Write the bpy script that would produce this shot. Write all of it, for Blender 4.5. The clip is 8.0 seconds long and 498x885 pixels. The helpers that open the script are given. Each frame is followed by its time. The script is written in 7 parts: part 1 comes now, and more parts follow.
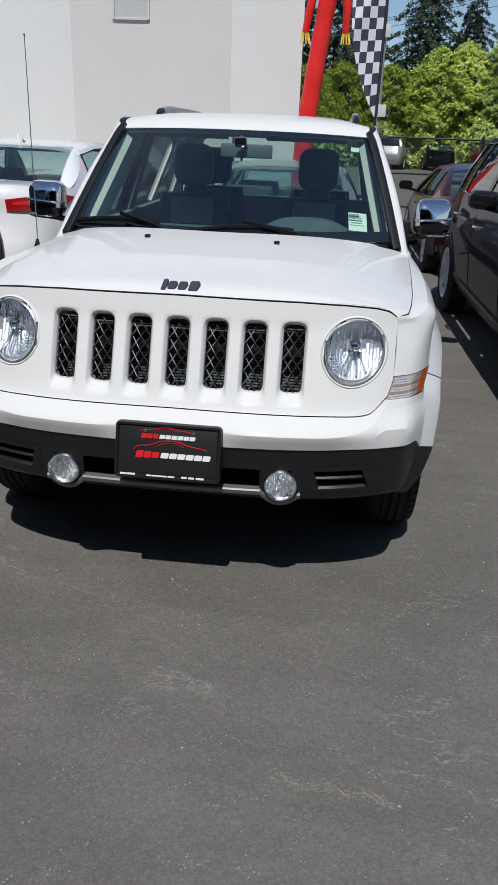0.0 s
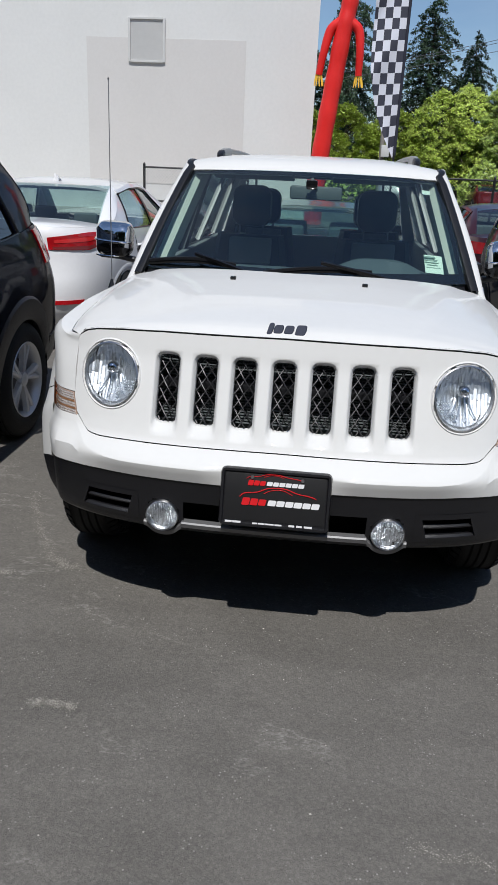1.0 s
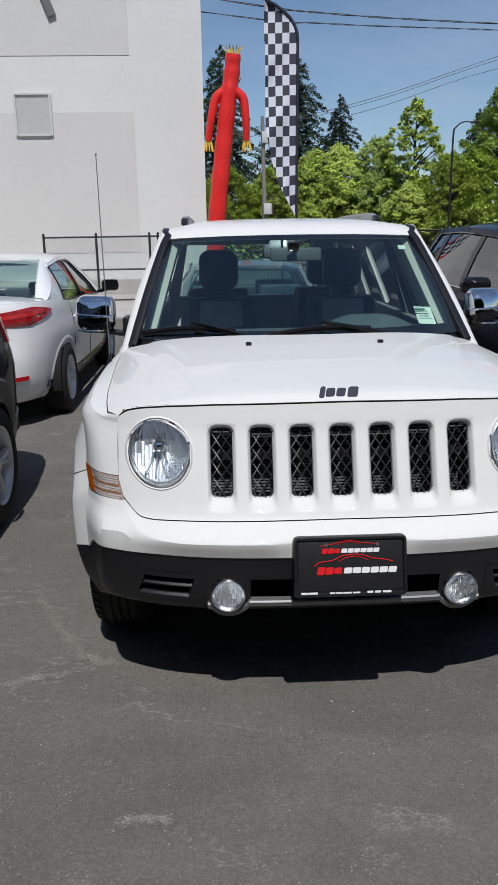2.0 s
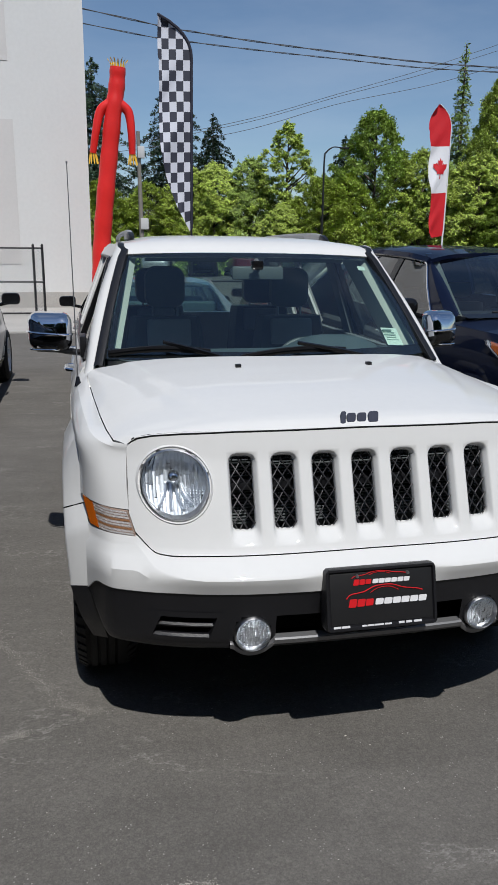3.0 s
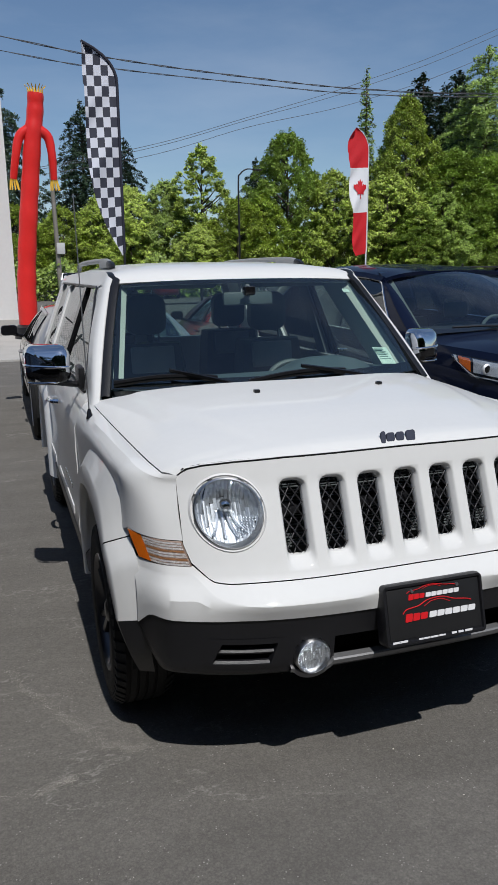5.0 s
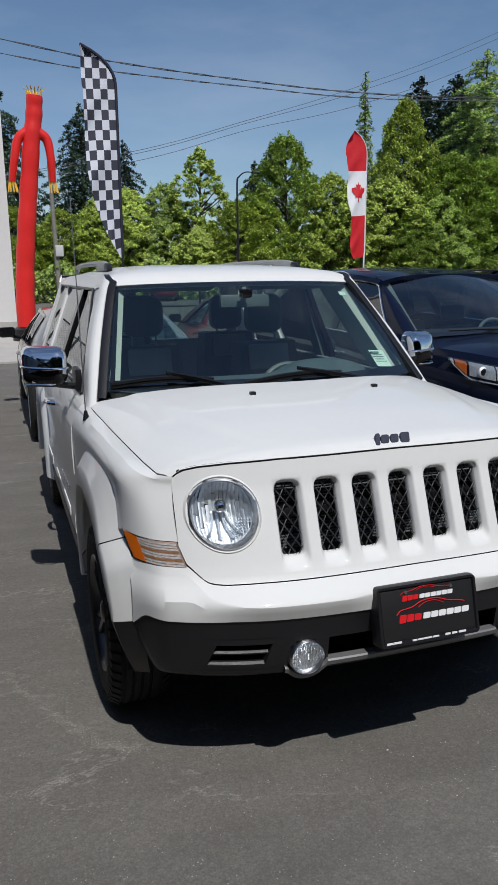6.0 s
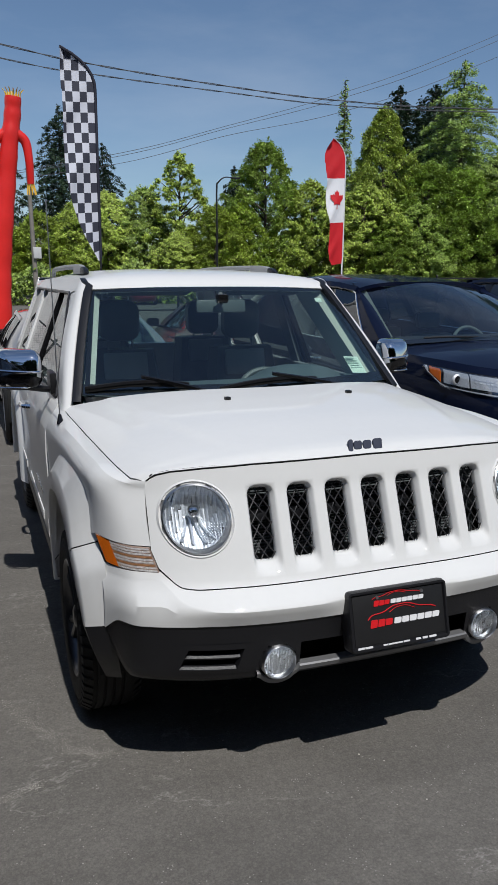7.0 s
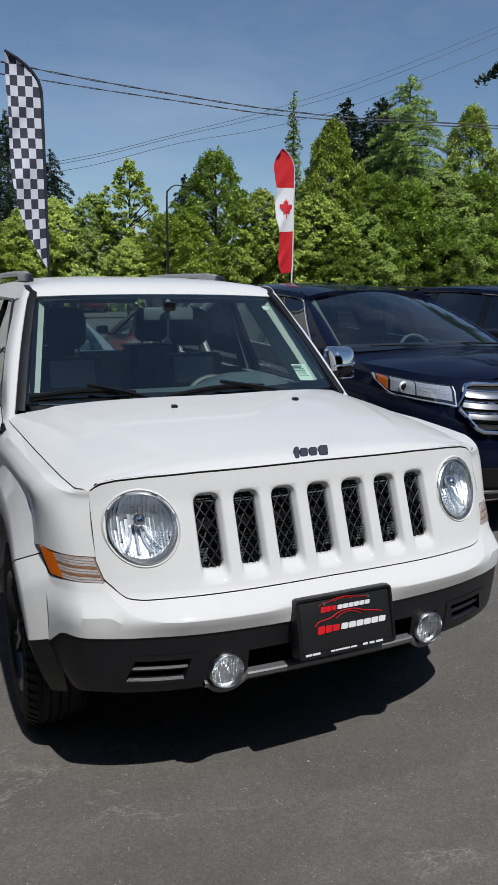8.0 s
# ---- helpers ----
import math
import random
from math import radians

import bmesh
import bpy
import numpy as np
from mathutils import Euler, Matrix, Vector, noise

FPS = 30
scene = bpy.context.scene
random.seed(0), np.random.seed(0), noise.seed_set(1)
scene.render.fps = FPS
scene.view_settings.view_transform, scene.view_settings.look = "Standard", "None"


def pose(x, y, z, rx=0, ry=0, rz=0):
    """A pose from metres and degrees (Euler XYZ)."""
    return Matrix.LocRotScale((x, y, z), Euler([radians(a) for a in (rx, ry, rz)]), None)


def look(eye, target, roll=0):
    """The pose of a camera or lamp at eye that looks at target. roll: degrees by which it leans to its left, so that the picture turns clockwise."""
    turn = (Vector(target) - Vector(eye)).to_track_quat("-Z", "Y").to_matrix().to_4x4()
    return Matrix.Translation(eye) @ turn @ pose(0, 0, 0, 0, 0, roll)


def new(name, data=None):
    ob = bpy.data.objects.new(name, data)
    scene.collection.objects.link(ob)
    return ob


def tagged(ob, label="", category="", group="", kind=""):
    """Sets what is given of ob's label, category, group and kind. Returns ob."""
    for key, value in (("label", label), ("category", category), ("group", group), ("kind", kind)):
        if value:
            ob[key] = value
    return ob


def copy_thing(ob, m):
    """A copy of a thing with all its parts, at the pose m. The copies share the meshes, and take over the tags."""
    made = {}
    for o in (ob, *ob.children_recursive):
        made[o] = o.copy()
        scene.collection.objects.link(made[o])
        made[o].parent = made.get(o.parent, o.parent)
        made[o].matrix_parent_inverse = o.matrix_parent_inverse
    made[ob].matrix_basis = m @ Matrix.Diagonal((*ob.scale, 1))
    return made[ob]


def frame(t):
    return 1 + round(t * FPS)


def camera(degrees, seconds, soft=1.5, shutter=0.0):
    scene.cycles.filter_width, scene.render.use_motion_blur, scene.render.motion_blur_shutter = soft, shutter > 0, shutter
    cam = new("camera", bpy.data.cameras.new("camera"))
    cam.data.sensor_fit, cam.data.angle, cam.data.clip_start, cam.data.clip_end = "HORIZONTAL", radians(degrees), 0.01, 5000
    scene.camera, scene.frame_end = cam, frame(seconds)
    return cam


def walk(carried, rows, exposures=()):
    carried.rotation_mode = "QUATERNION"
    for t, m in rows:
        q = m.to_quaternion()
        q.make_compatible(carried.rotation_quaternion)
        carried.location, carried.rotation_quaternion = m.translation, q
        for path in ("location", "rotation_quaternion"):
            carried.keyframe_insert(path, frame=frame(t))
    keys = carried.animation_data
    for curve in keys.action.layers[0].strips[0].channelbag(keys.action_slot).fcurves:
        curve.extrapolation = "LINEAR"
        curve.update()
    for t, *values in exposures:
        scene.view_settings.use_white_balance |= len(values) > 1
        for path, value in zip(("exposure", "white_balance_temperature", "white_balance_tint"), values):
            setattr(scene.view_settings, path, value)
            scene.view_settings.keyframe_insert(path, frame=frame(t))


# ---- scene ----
cam = camera(37.0, 8.0)
PATH = [
    (0, (0.478, -2.17, 1.558), (0.299, -0.332, 0.791), 2.3),
    (0.3, (0.366, -2.131, 1.546), (0.2, -0.297, 0.764), 5.6),
    (0.5, (0.288, -2.137, 1.535), (0.1, -0.297, 0.774), 5.4),
    (0.8, (0.166, -2.131, 1.570), (-0.013, -0.281, 0.835), 4.0),
    (1, (0.12, -2.139, 1.563), (-0.06, -0.268, 0.879), 2.6),
    (1.2, (0.030, -2.120, 1.573), (-0.117, -0.237, 0.916), 1.7),
    (1.5, (-0.092, -2.08, 1.571), (-0.249, -0.182, 0.958), -0.1),
    (1.8, (-0.268, -2.065, 1.573), (-0.334, -0.145, 1.018), -0.4),
    (2, (-0.38, -2.072, 1.579), (-0.306, -0.148, 1.039), -0.9),
    (2.2, (-0.481, -2.077, 1.588), (-0.254, -0.162, 1.059), -1.5),
    (3.3, (-0.952, -1.829, 1.587), (-0.449, 0.045, 1.102), 0.7),
    (3.5, (-1.054, -1.818, 1.592), (-0.464, 0.033, 1.119), -0.1),
    (4, (-1.208, -1.788, 1.618), (-0.582, 0.052, 1.149), -0.8),
    (4.5, (-1.197, -1.801, 1.615), (-0.582, 0.046, 1.155), -0.9),
    (6, (-1.183, -1.827, 1.614), (-0.562, 0.021, 1.169), -0.7),
    (6.5, (-1.178, -1.837, 1.617), (-0.556, 0.012, 1.176), -0.3),
    (7, (-1.173, -1.838, 1.617), (-0.495, -0.007, 1.184), 0.1),
    (7.5, (-1.157, -1.841, 1.617), (-0.402, -0.038, 1.194), 0.4),
    (8, (-1.152, -1.841, 1.616), (-0.355, -0.054, 1.204), 0.4),
]
walk(cam, [(t, look(eye, target, roll)) for t, eye, target, roll in PATH], [(0, 0.22), (0.5, 0.11), (1.0, 0.27), (1.5, 0.22), (2.2, 0.18), (3.5, 0.12), (8, 0.12)])

# ---- light ----
SUN_WAY = Vector((-0.005, 0.64, -1.0)).normalized()
world = bpy.data.worlds.new("sky")
scene.world = world
world.use_nodes = True
wn, wl = world.node_tree.nodes, world.node_tree.links
sky = wn.new("ShaderNodeTexSky")
sky.sky_type, sky.sun_disc = "NISHITA", False
sky.sun_elevation, sky.sun_rotation = radians(57.4), radians(180)
sky.altitude, sky.air_density, sky.dust_density, sky.ozone_density = 60, 1.0, 0.25, 4.3
# faint high wisps of cloud
place, stretch = wn.new("ShaderNodeTexCoord"), wn.new("ShaderNodeMapping")
stretch.inputs["Scale"].default_value, stretch.inputs["Rotation"].default_value = (1.2, 2.2, 5.0), (0.0, radians(22), radians(20))
wisp, thin = wn.new("ShaderNodeTexNoise"), wn.new("ShaderNodeMapRange")
wisp.inputs["Scale"].default_value, wisp.inputs["Detail"].default_value, wisp.inputs["Roughness"].default_value = 1.6, 7, 0.55
for key, value in (("From Min", 0.48), ("From Max", 0.75), ("To Min", 0.0), ("To Max", 0.15)):
    thin.inputs[key].default_value = value
veil = wn.new("ShaderNodeMix")
veil.data_type = "RGBA"
veil.inputs[7].default_value = (9.0, 9.6, 10.5, 1)
wl.new(place.outputs["Generated"], stretch.inputs["Vector"])
wl.new(stretch.outputs[0], wisp.inputs["Vector"])
wl.new(wisp.outputs["Fac"], thin.inputs["Value"])
wl.new(thin.outputs["Result"], veil.inputs["Factor"])
wl.new(sky.outputs[0], veil.inputs[6])
wl.new(veil.outputs[2], wn["Background"].inputs[0])
wn["Background"].inputs[1].default_value = 0.078
sun = new("sun", bpy.data.lights.new("sun", "SUN"))
sun.data.energy, sun.data.angle, sun.data.color = 3.35, radians(0.55), (1.0, 0.988, 0.965)
sun.matrix_world = Matrix.Translation((0, -20, 30)) @ SUN_WAY.to_track_quat("-Z", "Y").to_matrix().to_4x4()

# ---- materials ----
def material(name, colour, rough=0.5, metal=0.0, coat=0.0, spec=0.5, vary=0.0, size=4.0, bump=0.0, bump_size=60.0,
             trans=0.0, emit=0.0, coat_rough=0.03, random_tint=0.0, island_tint=0.0, ior=1.45, alpha=1.0, sheen=0.0):
    """A surface with a slow stain, a fine grain and a relief, each at its own size."""
    m = bpy.data.materials.new(name)
    m.use_nodes = True
    n, l = m.node_tree.nodes, m.node_tree.links
    b = n["Principled BSDF"]
    col = (*colour, 1.0)
    b.inputs["Base Color"].default_value = col
    b.inputs["Roughness"].default_value = rough
    b.inputs["Metallic"].default_value = metal
    b.inputs["Coat Weight"].default_value = coat
    b.inputs["Coat Roughness"].default_value = coat_rough
    b.inputs["Specular IOR Level"].default_value = spec
    b.inputs["Transmission Weight"].default_value = trans
    b.inputs["IOR"].default_value = ior
    b.inputs["Alpha"].default_value = alpha
    b.inputs["Sheen Weight"].default_value = sheen
    if emit:
        b.inputs["Emission Color"].default_value = col
        b.inputs["Emission Strength"].default_value = emit
    geo = n.new("ShaderNodeNewGeometry")
    if vary or random_tint or island_tint:
        slow = n.new("ShaderNodeTexNoise")
        slow.inputs["Scale"].default_value, slow.inputs["Detail"].default_value = size, 5
        l.new(geo.outputs["Position"], slow.inputs["Vector"])
        fine = n.new("ShaderNodeTexNoise")
        fine.inputs["Scale"].default_value, fine.inputs["Detail"].default_value = size * 17, 3
        l.new(geo.outputs["Position"], fine.inputs["Vector"])
        add = n.new("ShaderNodeMath")
        add.operation = "ADD"
        l.new(slow.outputs["Fac"], add.inputs[0])
        l.new(fine.outputs["Fac"], add.inputs[1])
        ramp = n.new("ShaderNodeMapRange")
        ramp.inputs["From Min"].default_value, ramp.inputs["From Max"].default_value = 0.65, 1.35
        ramp.inputs["To Min"].default_value, ramp.inputs["To Max"].default_value = 1 - vary, 1 + vary
        l.new(add.outputs[0], ramp.inputs["Value"])
        fac = ramp.outputs["Result"]
        for amount, node, socket in ((random_tint, "ShaderNodeObjectInfo", "Random"), (island_tint, "ShaderNodeNewGeometry", "Random Per Island")):
            if amount:
                info = n.new(node)
                r = n.new("ShaderNodeMapRange")
                r.inputs["To Min"].default_value, r.inputs["To Max"].default_value = 1 - amount, 1 + amount
                l.new(info.outputs[socket], r.inputs["Value"])
                mul = n.new("ShaderNodeMath")
                mul.operation = "MULTIPLY"
                l.new(fac, mul.inputs[0])
                l.new(r.outputs["Result"], mul.inputs[1])
                fac = mul.outputs[0]
        mix = n.new("ShaderNodeVectorMath")
        mix.operation = "SCALE"
        mix.inputs[0].default_value = colour
        l.new(fac, mix.inputs["Scale"])
        l.new(mix.outputs[0], b.inputs["Base Color"])
    if bump:
        tex = n.new("ShaderNodeTexNoise")
        tex.inputs["Scale"].default_value, tex.inputs["Detail"].default_value = bump_size, 4
        l.new(geo.outputs["Position"], tex.inputs["Vector"])
        bp = n.new("ShaderNodeBump")
        bp.inputs["Strength"].default_value, bp.inputs["Distance"].default_value = bump, 0.01
        l.new(tex.outputs["Fac"], bp.inputs["Height"])
        l.new(bp.outputs[0], b.inputs["Normal"])
    return m


def glass_material(name, tint, rough=0.0):
    """A thin tinted pane: lets light through straight and mirrors at grazing angles."""
    m = bpy.data.materials.new(name)
    m.use_nodes = True
    n, l = m.node_tree.nodes, m.node_tree.links
    n.remove(n["Principled BSDF"])
    t, g, mix, fr = n.new("ShaderNodeBsdfTransparent"), n.new("ShaderNodeBsdfGlossy"), n.new("ShaderNodeMixShader"), n.new("ShaderNodeLayerWeight")
    t.inputs[0].default_value = (*tint, 1)
    g.inputs["Roughness"].default_value = rough
    power = n.new("ShaderNodeMath")
    power.operation = "POWER"
    power.inputs[1].default_value = 3.3
    l.new(fr.outputs["Facing"], power.inputs[0])
    gloss = n.new("ShaderNodeMapRange")
    gloss.inputs["To Min"].default_value, gloss.inputs["To Max"].default_value = 0.13, 0.95
    l.new(power.outputs[0], gloss.inputs["Value"])
    l.new(gloss.outputs["Result"], mix.inputs[0])
    l.new(t.outputs[0], mix.inputs[1])
    l.new(g.outputs[0], mix.inputs[2])
    l.new(mix.outputs[0], n["Material Output"].inputs[0])
    return m


def asphalt_material():
    m = material("asphalt", (0.182, 0.171, 0.158), rough=0.95, spec=0.06)
    n, l = m.node_tree.nodes, m.node_tree.links
    b = n["Principled BSDF"]
    geo = n["Geometry"]

    def tex(scale, detail=6, rough=0.6, kind="ShaderNodeTexNoise"):
        t = n.new(kind)
        t.inputs["Scale"].default_value = scale
        if kind == "ShaderNodeTexNoise":
            t.inputs["Detail"].default_value, t.inputs["Roughness"].default_value = detail, rough
        l.new(geo.outputs["Position"], t.inputs["Vector"])
        return t

    def ramp(source, a, b_, c, d):
        r = n.new("ShaderNodeMapRange")
        for k, v in zip(("From Min", "From Max", "To Min", "To Max"), (a, b_, c, d)):
            r.inputs[k].default_value = v
        l.new(source, r.inputs["Value"])
        return r.outputs["Result"]

    def maths(op, a, c):
        k = n.new("ShaderNodeMath")
        k.operation = op
        l.new(a, k.inputs[0])
        l.new(c, k.inputs[1])
        return k.outputs[0]

    def warped(scale, stretch, turn):
        """Noise drawn out along one way, for tyre and water streaks."""
        mp = n.new("ShaderNodeMapping")
        mp.inputs["Rotation"].default_value = (0, 0, radians(turn))
        mp.inputs["Scale"].default_value = (1.0, stretch, 1.0)
        l.new(geo.outputs["Position"], mp.inputs["Vector"])
        t = n.new("ShaderNodeTexNoise")
        t.inputs["Scale"].default_value, t.inputs["Detail"].default_value, t.inputs["Roughness"].default_value = scale, 7, 0.62
        l.new(mp.outputs[0], t.inputs["Vector"])
        return t.outputs["Fac"]

    stain = ramp(tex(0.55, 8, 0.55).outputs["Fac"], 0.3, 0.7, 0.90, 1.10)
    blot = ramp(tex(2.6, 6, 0.6).outputs["Fac"], 0.35, 0.65, 0.95, 1.05)
    streak = ramp(warped(1.3, 5.0, 12), 0.35, 0.65, 0.94, 1.06)
    chips = tex(115, kind="ShaderNodeTexVoronoi")
    tone = n.new("ShaderNodeSeparateColor")
    l.new(chips.outputs["Color"], tone.inputs[0])
    stones = maths("MULTIPLY", ramp(tone.outputs[0], 0.0, 1.0, 0.91, 1.09), ramp(chips.outputs["Distance"], 0.1, 0.75, 1.06, 0.92))
    grain = maths("MULTIPLY", stones, ramp(tex(150, 3, 0.75).outputs["Fac"], 0.32, 0.68, 0.85, 1.15))
    mid = ramp(tex(40, 5, 0.8).outputs["Fac"], 0.3, 0.7, 0.90, 1.10)
    shade = maths("MULTIPLY", maths("MULTIPLY", maths("MULTIPLY", stain, grain), maths("MULTIPLY", mid, blot)), streak)
    # pale scuffs: thin veins and loose grit
    ridge = n.new("ShaderNodeMath")
    ridge.operation = "SUBTRACT"
    ridge.inputs[1].default_value = 0.5
    l.new(warped(0.75, 2.2, -20), ridge.inputs[0])
    thin = n.new("ShaderNodeMath")
    thin.operation = "ABSOLUTE"
    l.new(ridge.outputs[0], thin.inputs[0])
    line = ramp(thin.outputs[0], 0.0, 0.008, 1.0, 0.0)
    worn = ramp(tex(1.6, 5, 0.6).outputs["Fac"], 0.47, 0.60, 0.0, 0.7)
    crumb = ramp(tex(60, 4, 0.7).outputs["Fac"], 0.42, 0.62, 0.2, 1.0)
    vein = maths("MULTIPLY", maths("MULTIPLY", line, worn), crumb)
    patch_ = maths("MULTIPLY", ramp(tex(3.1, 8, 0.7).outputs["Fac"], 0.63, 0.74, 0.0, 0.35), crumb)
    grit = ramp(tex(70, kind="ShaderNodeTexVoronoi").outputs["Distance"], 0.10, 0.22, 1.0, 0.0)
    sparse = ramp(tex(11, 2).outputs["Fac"], 0.545, 0.60, 0.0, 0.9)
    dots = maths("MULTIPLY", grit, sparse)
    pale = maths("MAXIMUM", maths("MAXIMUM", vein, patch_), dots)
    base = n.new("ShaderNodeVectorMath")
    base.operation = "SCALE"
    base.inputs[0].default_value = (0.154, 0.1445, 0.132)
    l.new(shade, base.inputs["Scale"])
    mix = n.new("ShaderNodeMix")
    mix.data_type = "RGBA"
    l.new(pale, mix.inputs["Factor"])
    l.new(base.outputs[0], mix.inputs[6])
    mix.inputs[7].default_value = (0.36, 0.345, 0.32, 1)
    l.new(mix.outputs[2], b.inputs["Base Color"])
    bp = n.new("ShaderNodeBump")
    bp.inputs["Strength"].default_value, bp.inputs["Distance"].default_value = 0.6, 0.007
    l.new(tex(190, 4, 0.75).outputs["Fac"], bp.inputs["Height"])
    l.new(bp.outputs[0], b.inputs["Normal"])
    return m


WHITE_PAINT = material("white car paint", (0.69, 0.69, 0.68), 0.5, spec=0.15, coat=0.55, coat_rough=0.04, vary=0.015, size=2.0)
PEARL_PAINT = material("pearl white car paint", (0.81, 0.81, 0.82), 0.3, coat=1.0, vary=0.02, size=2.0)
SILVER_PAINT = material("silver car paint", (0.42, 0.41, 0.40), 0.28, metal=0.55, coat=1.0, vary=0.03, size=2.0)
NAVY_PAINT = material("dark blue car paint", (0.004, 0.007, 0.022), 0.45, coat=0.42, coat_rough=0.02, spec=0.03, vary=0.05, size=2.0)
BLACK_PAINT = material("black car paint", (0.002, 0.002, 0.004), 0.3, coat=0.45, spec=0.05, vary=0.05, size=2.0)
SLATE_PAINT = material("dark slate car paint", (0.003, 0.004, 0.010), 0.45, coat=0.40, coat_rough=0.02, spec=0.03, vary=0.05, size=2.0)
BLACK_PLASTIC = material("grained black plastic", (0.011, 0.011, 0.013), 0.36, vary=0.12, size=9, bump=0.15, bump_size=700)
LAMP_GREY = material("grey lamp bowl", (0.56, 0.58, 0.61), 0.40, metal=0.25, vary=0.15, size=40)
LAMP_SILVER = material("bright lamp housing", (0.78, 0.79, 0.81), 0.45, metal=0.5, vary=0.08, size=60)
GLOSS_BLACK = material("gloss black plastic", (0.008, 0.008, 0.009), 0.18, vary=0.05, size=9)
RUBBER = material("black rubber", (0.011, 0.011, 0.011), 0.75, vary=0.2, size=20, bump=0.3, bump_size=300)
DARK = material("dark underbody", (0.006, 0.006, 0.006), 0.9, vary=0.2, size=6)
CHROME = material("chrome", (0.82, 0.83, 0.85), 0.04, metal=1.0, vary=0.02, size=8)
STRIP_GREY = material("dark satin strip", (0.20, 0.20, 0.205), 0.52, metal=0.5, vary=0.05, size=20)
SATIN_CHROME = material("satin chrome", (0.55, 0.55, 0.56), 0.28, metal=1.0, vary=0.04, size=12)
ALLOY = material("silver alloy wheel", (0.74, 0.74, 0.75), 0.34, metal=0.35, vary=0.06, size=14)
DARK_ALLOY = material("dark alloy wheel", (0.10, 0.10, 0.105), 0.28, metal=0.8, vary=0.1, size=14)
SPARKLE = material("bright faceted reflector", (0.94, 0.96, 0.99), 0.38, metal=1.0, vary=0.10, size=160)
REFLECTOR = material("lamp reflector", (0.82, 0.85, 0.88), 0.50, metal=1.0, vary=0.05, size=40)
AMBER = material("amber lens", (0.74, 0.165, 0.012), 0.12, coat=1.0, vary=0.1, size=60)
BRONZE_LENS = material("amber tinted lamp depth", (0.52, 0.38, 0.31), 0.3, metal=0.3, vary=0.35, size=60)
RIB_AMBER = material("amber reflector rib", (0.60, 0.30, 0.14), 0.3, metal=0.4, vary=0.3, size=70)
RIB_PALE = material("pale reflector rib", (0.86, 0.80, 0.76), 0.35, metal=0.4, vary=0.35, size=90)
RED_LENS = material("red lamp lens", (0.42, 0.008, 0.012), 0.12, coat=1.0, vary=0.25, size=20)
LENS_GLASS = glass_material("clear lamp glass", (0.93, 0.95, 0.97))
WINDSCREEN = glass_material("windscreen glass", (0.78, 0.95, 0.91))
SIDE_GLASS = glass_material("side window glass", (0.70, 0.82, 0.79))
TINTED_GLASS = glass_material("grey tinted glass", (0.25, 0.27, 0.28))
PRIVACY_GLASS = glass_material("dark privacy glass", (0.10, 0.11, 0.12))
GREY_TRIM = material("grey cabin plastic", (0.15, 0.17, 0.175), 0.6, vary=0.08, size=10, bump=0.2, bump_size=500)
DASH_GREY = material("dark teal grey dashboard", (0.060, 0.088, 0.096), 0.65, vary=0.08, size=10, bump=0.2, bump_size=500)
DASH_BLACK = material("black cabin plastic", (0.018, 0.022, 0.027), 0.6, vary=0.1, size=10, bump=0.2, bump_size=500)
RAIL_GREY = material("satin grey rail", (0.30, 0.30, 0.295), 0.45, vary=0.06, size=14)
PALE_TRIM = material("pale grey pillar trim", (0.46, 0.50, 0.44), 0.7, vary=0.05, size=10)
SEAT_LEATHER = material("dark grey seat leather", (0.080, 0.102, 0.102), 0.45, vary=0.12, size=14, bump=0.2, bump_size=120)
SEAT_PALE = material("mid grey seat leather", (0.34, 0.36, 0.37), 0.5, vary=0.1, size=14, bump=0.2, bump_size=120)
PAPER = material("pale green printed paper", (0.55, 0.68, 0.58), 0.6, vary=0.05, size=30)
PRINT = material("dark print", (0.20, 0.30, 0.26), 0.6)
RED_INK = material("red plate print", (0.62, 0.015, 0.02), 0.35, vary=0.05, size=60)
WHITE_INK = material("white plate print", (0.75, 0.75, 0.76), 0.35, vary=0.05, size=60)
PLATE_BLACK = material("matt black plate", (0.014, 0.014, 0.015), 0.4, vary=0.1, size=30, bump=0.1, bump_size=500)
BADGE = material("dark blue grey badge", (0.045, 0.050, 0.072), 0.7, spec=0.12, vary=0.15, size=60)
STEEL_DARK = material("dark grey painted steel", (0.16, 0.16, 0.165), 0.5, vary=0.1, size=10)
STEEL = material("grey steel", (0.30, 0.30, 0.31), 0.4, metal=0.9, vary=0.1, size=14)
FENCE_BLACK = material("black coated fence steel", (0.012, 0.012, 0.013), 0.45, vary=0.1, size=14)
FENCE_GREY = material("galvanised fence wire", (0.30, 0.30, 0.30), 0.5, metal=0.6, vary=0.1, size=14)
WALL_PAINT = material("pale grey wall paint", (0.665, 0.66, 0.64), 0.85, vary=0.035, size=0.7, bump=0.15, bump_size=60)
PATCH_PAINT = material("beige touch-up wall paint", (0.60, 0.58, 0.558), 0.85, vary=0.03, size=0.9, bump=0.15, bump_size=60)
VENT_GREY = material("grey vent louvre metal", (0.55, 0.545, 0.53), 0.6, vary=0.05, size=5)
CONCRETE = material("pale concrete", (0.42, 0.40, 0.37), 0.9, vary=0.12, size=1.5, bump=0.3, bump_size=80)
RED_NYLON = material("red inflated nylon", (0.72, 0.022, 0.018), 0.42, vary=0.06, size=5, bump=0.3, bump_size=9)
YELLOW_NYLON = material("yellow nylon strips", (0.75, 0.45, 0.04), 0.5, vary=0.1, size=9)
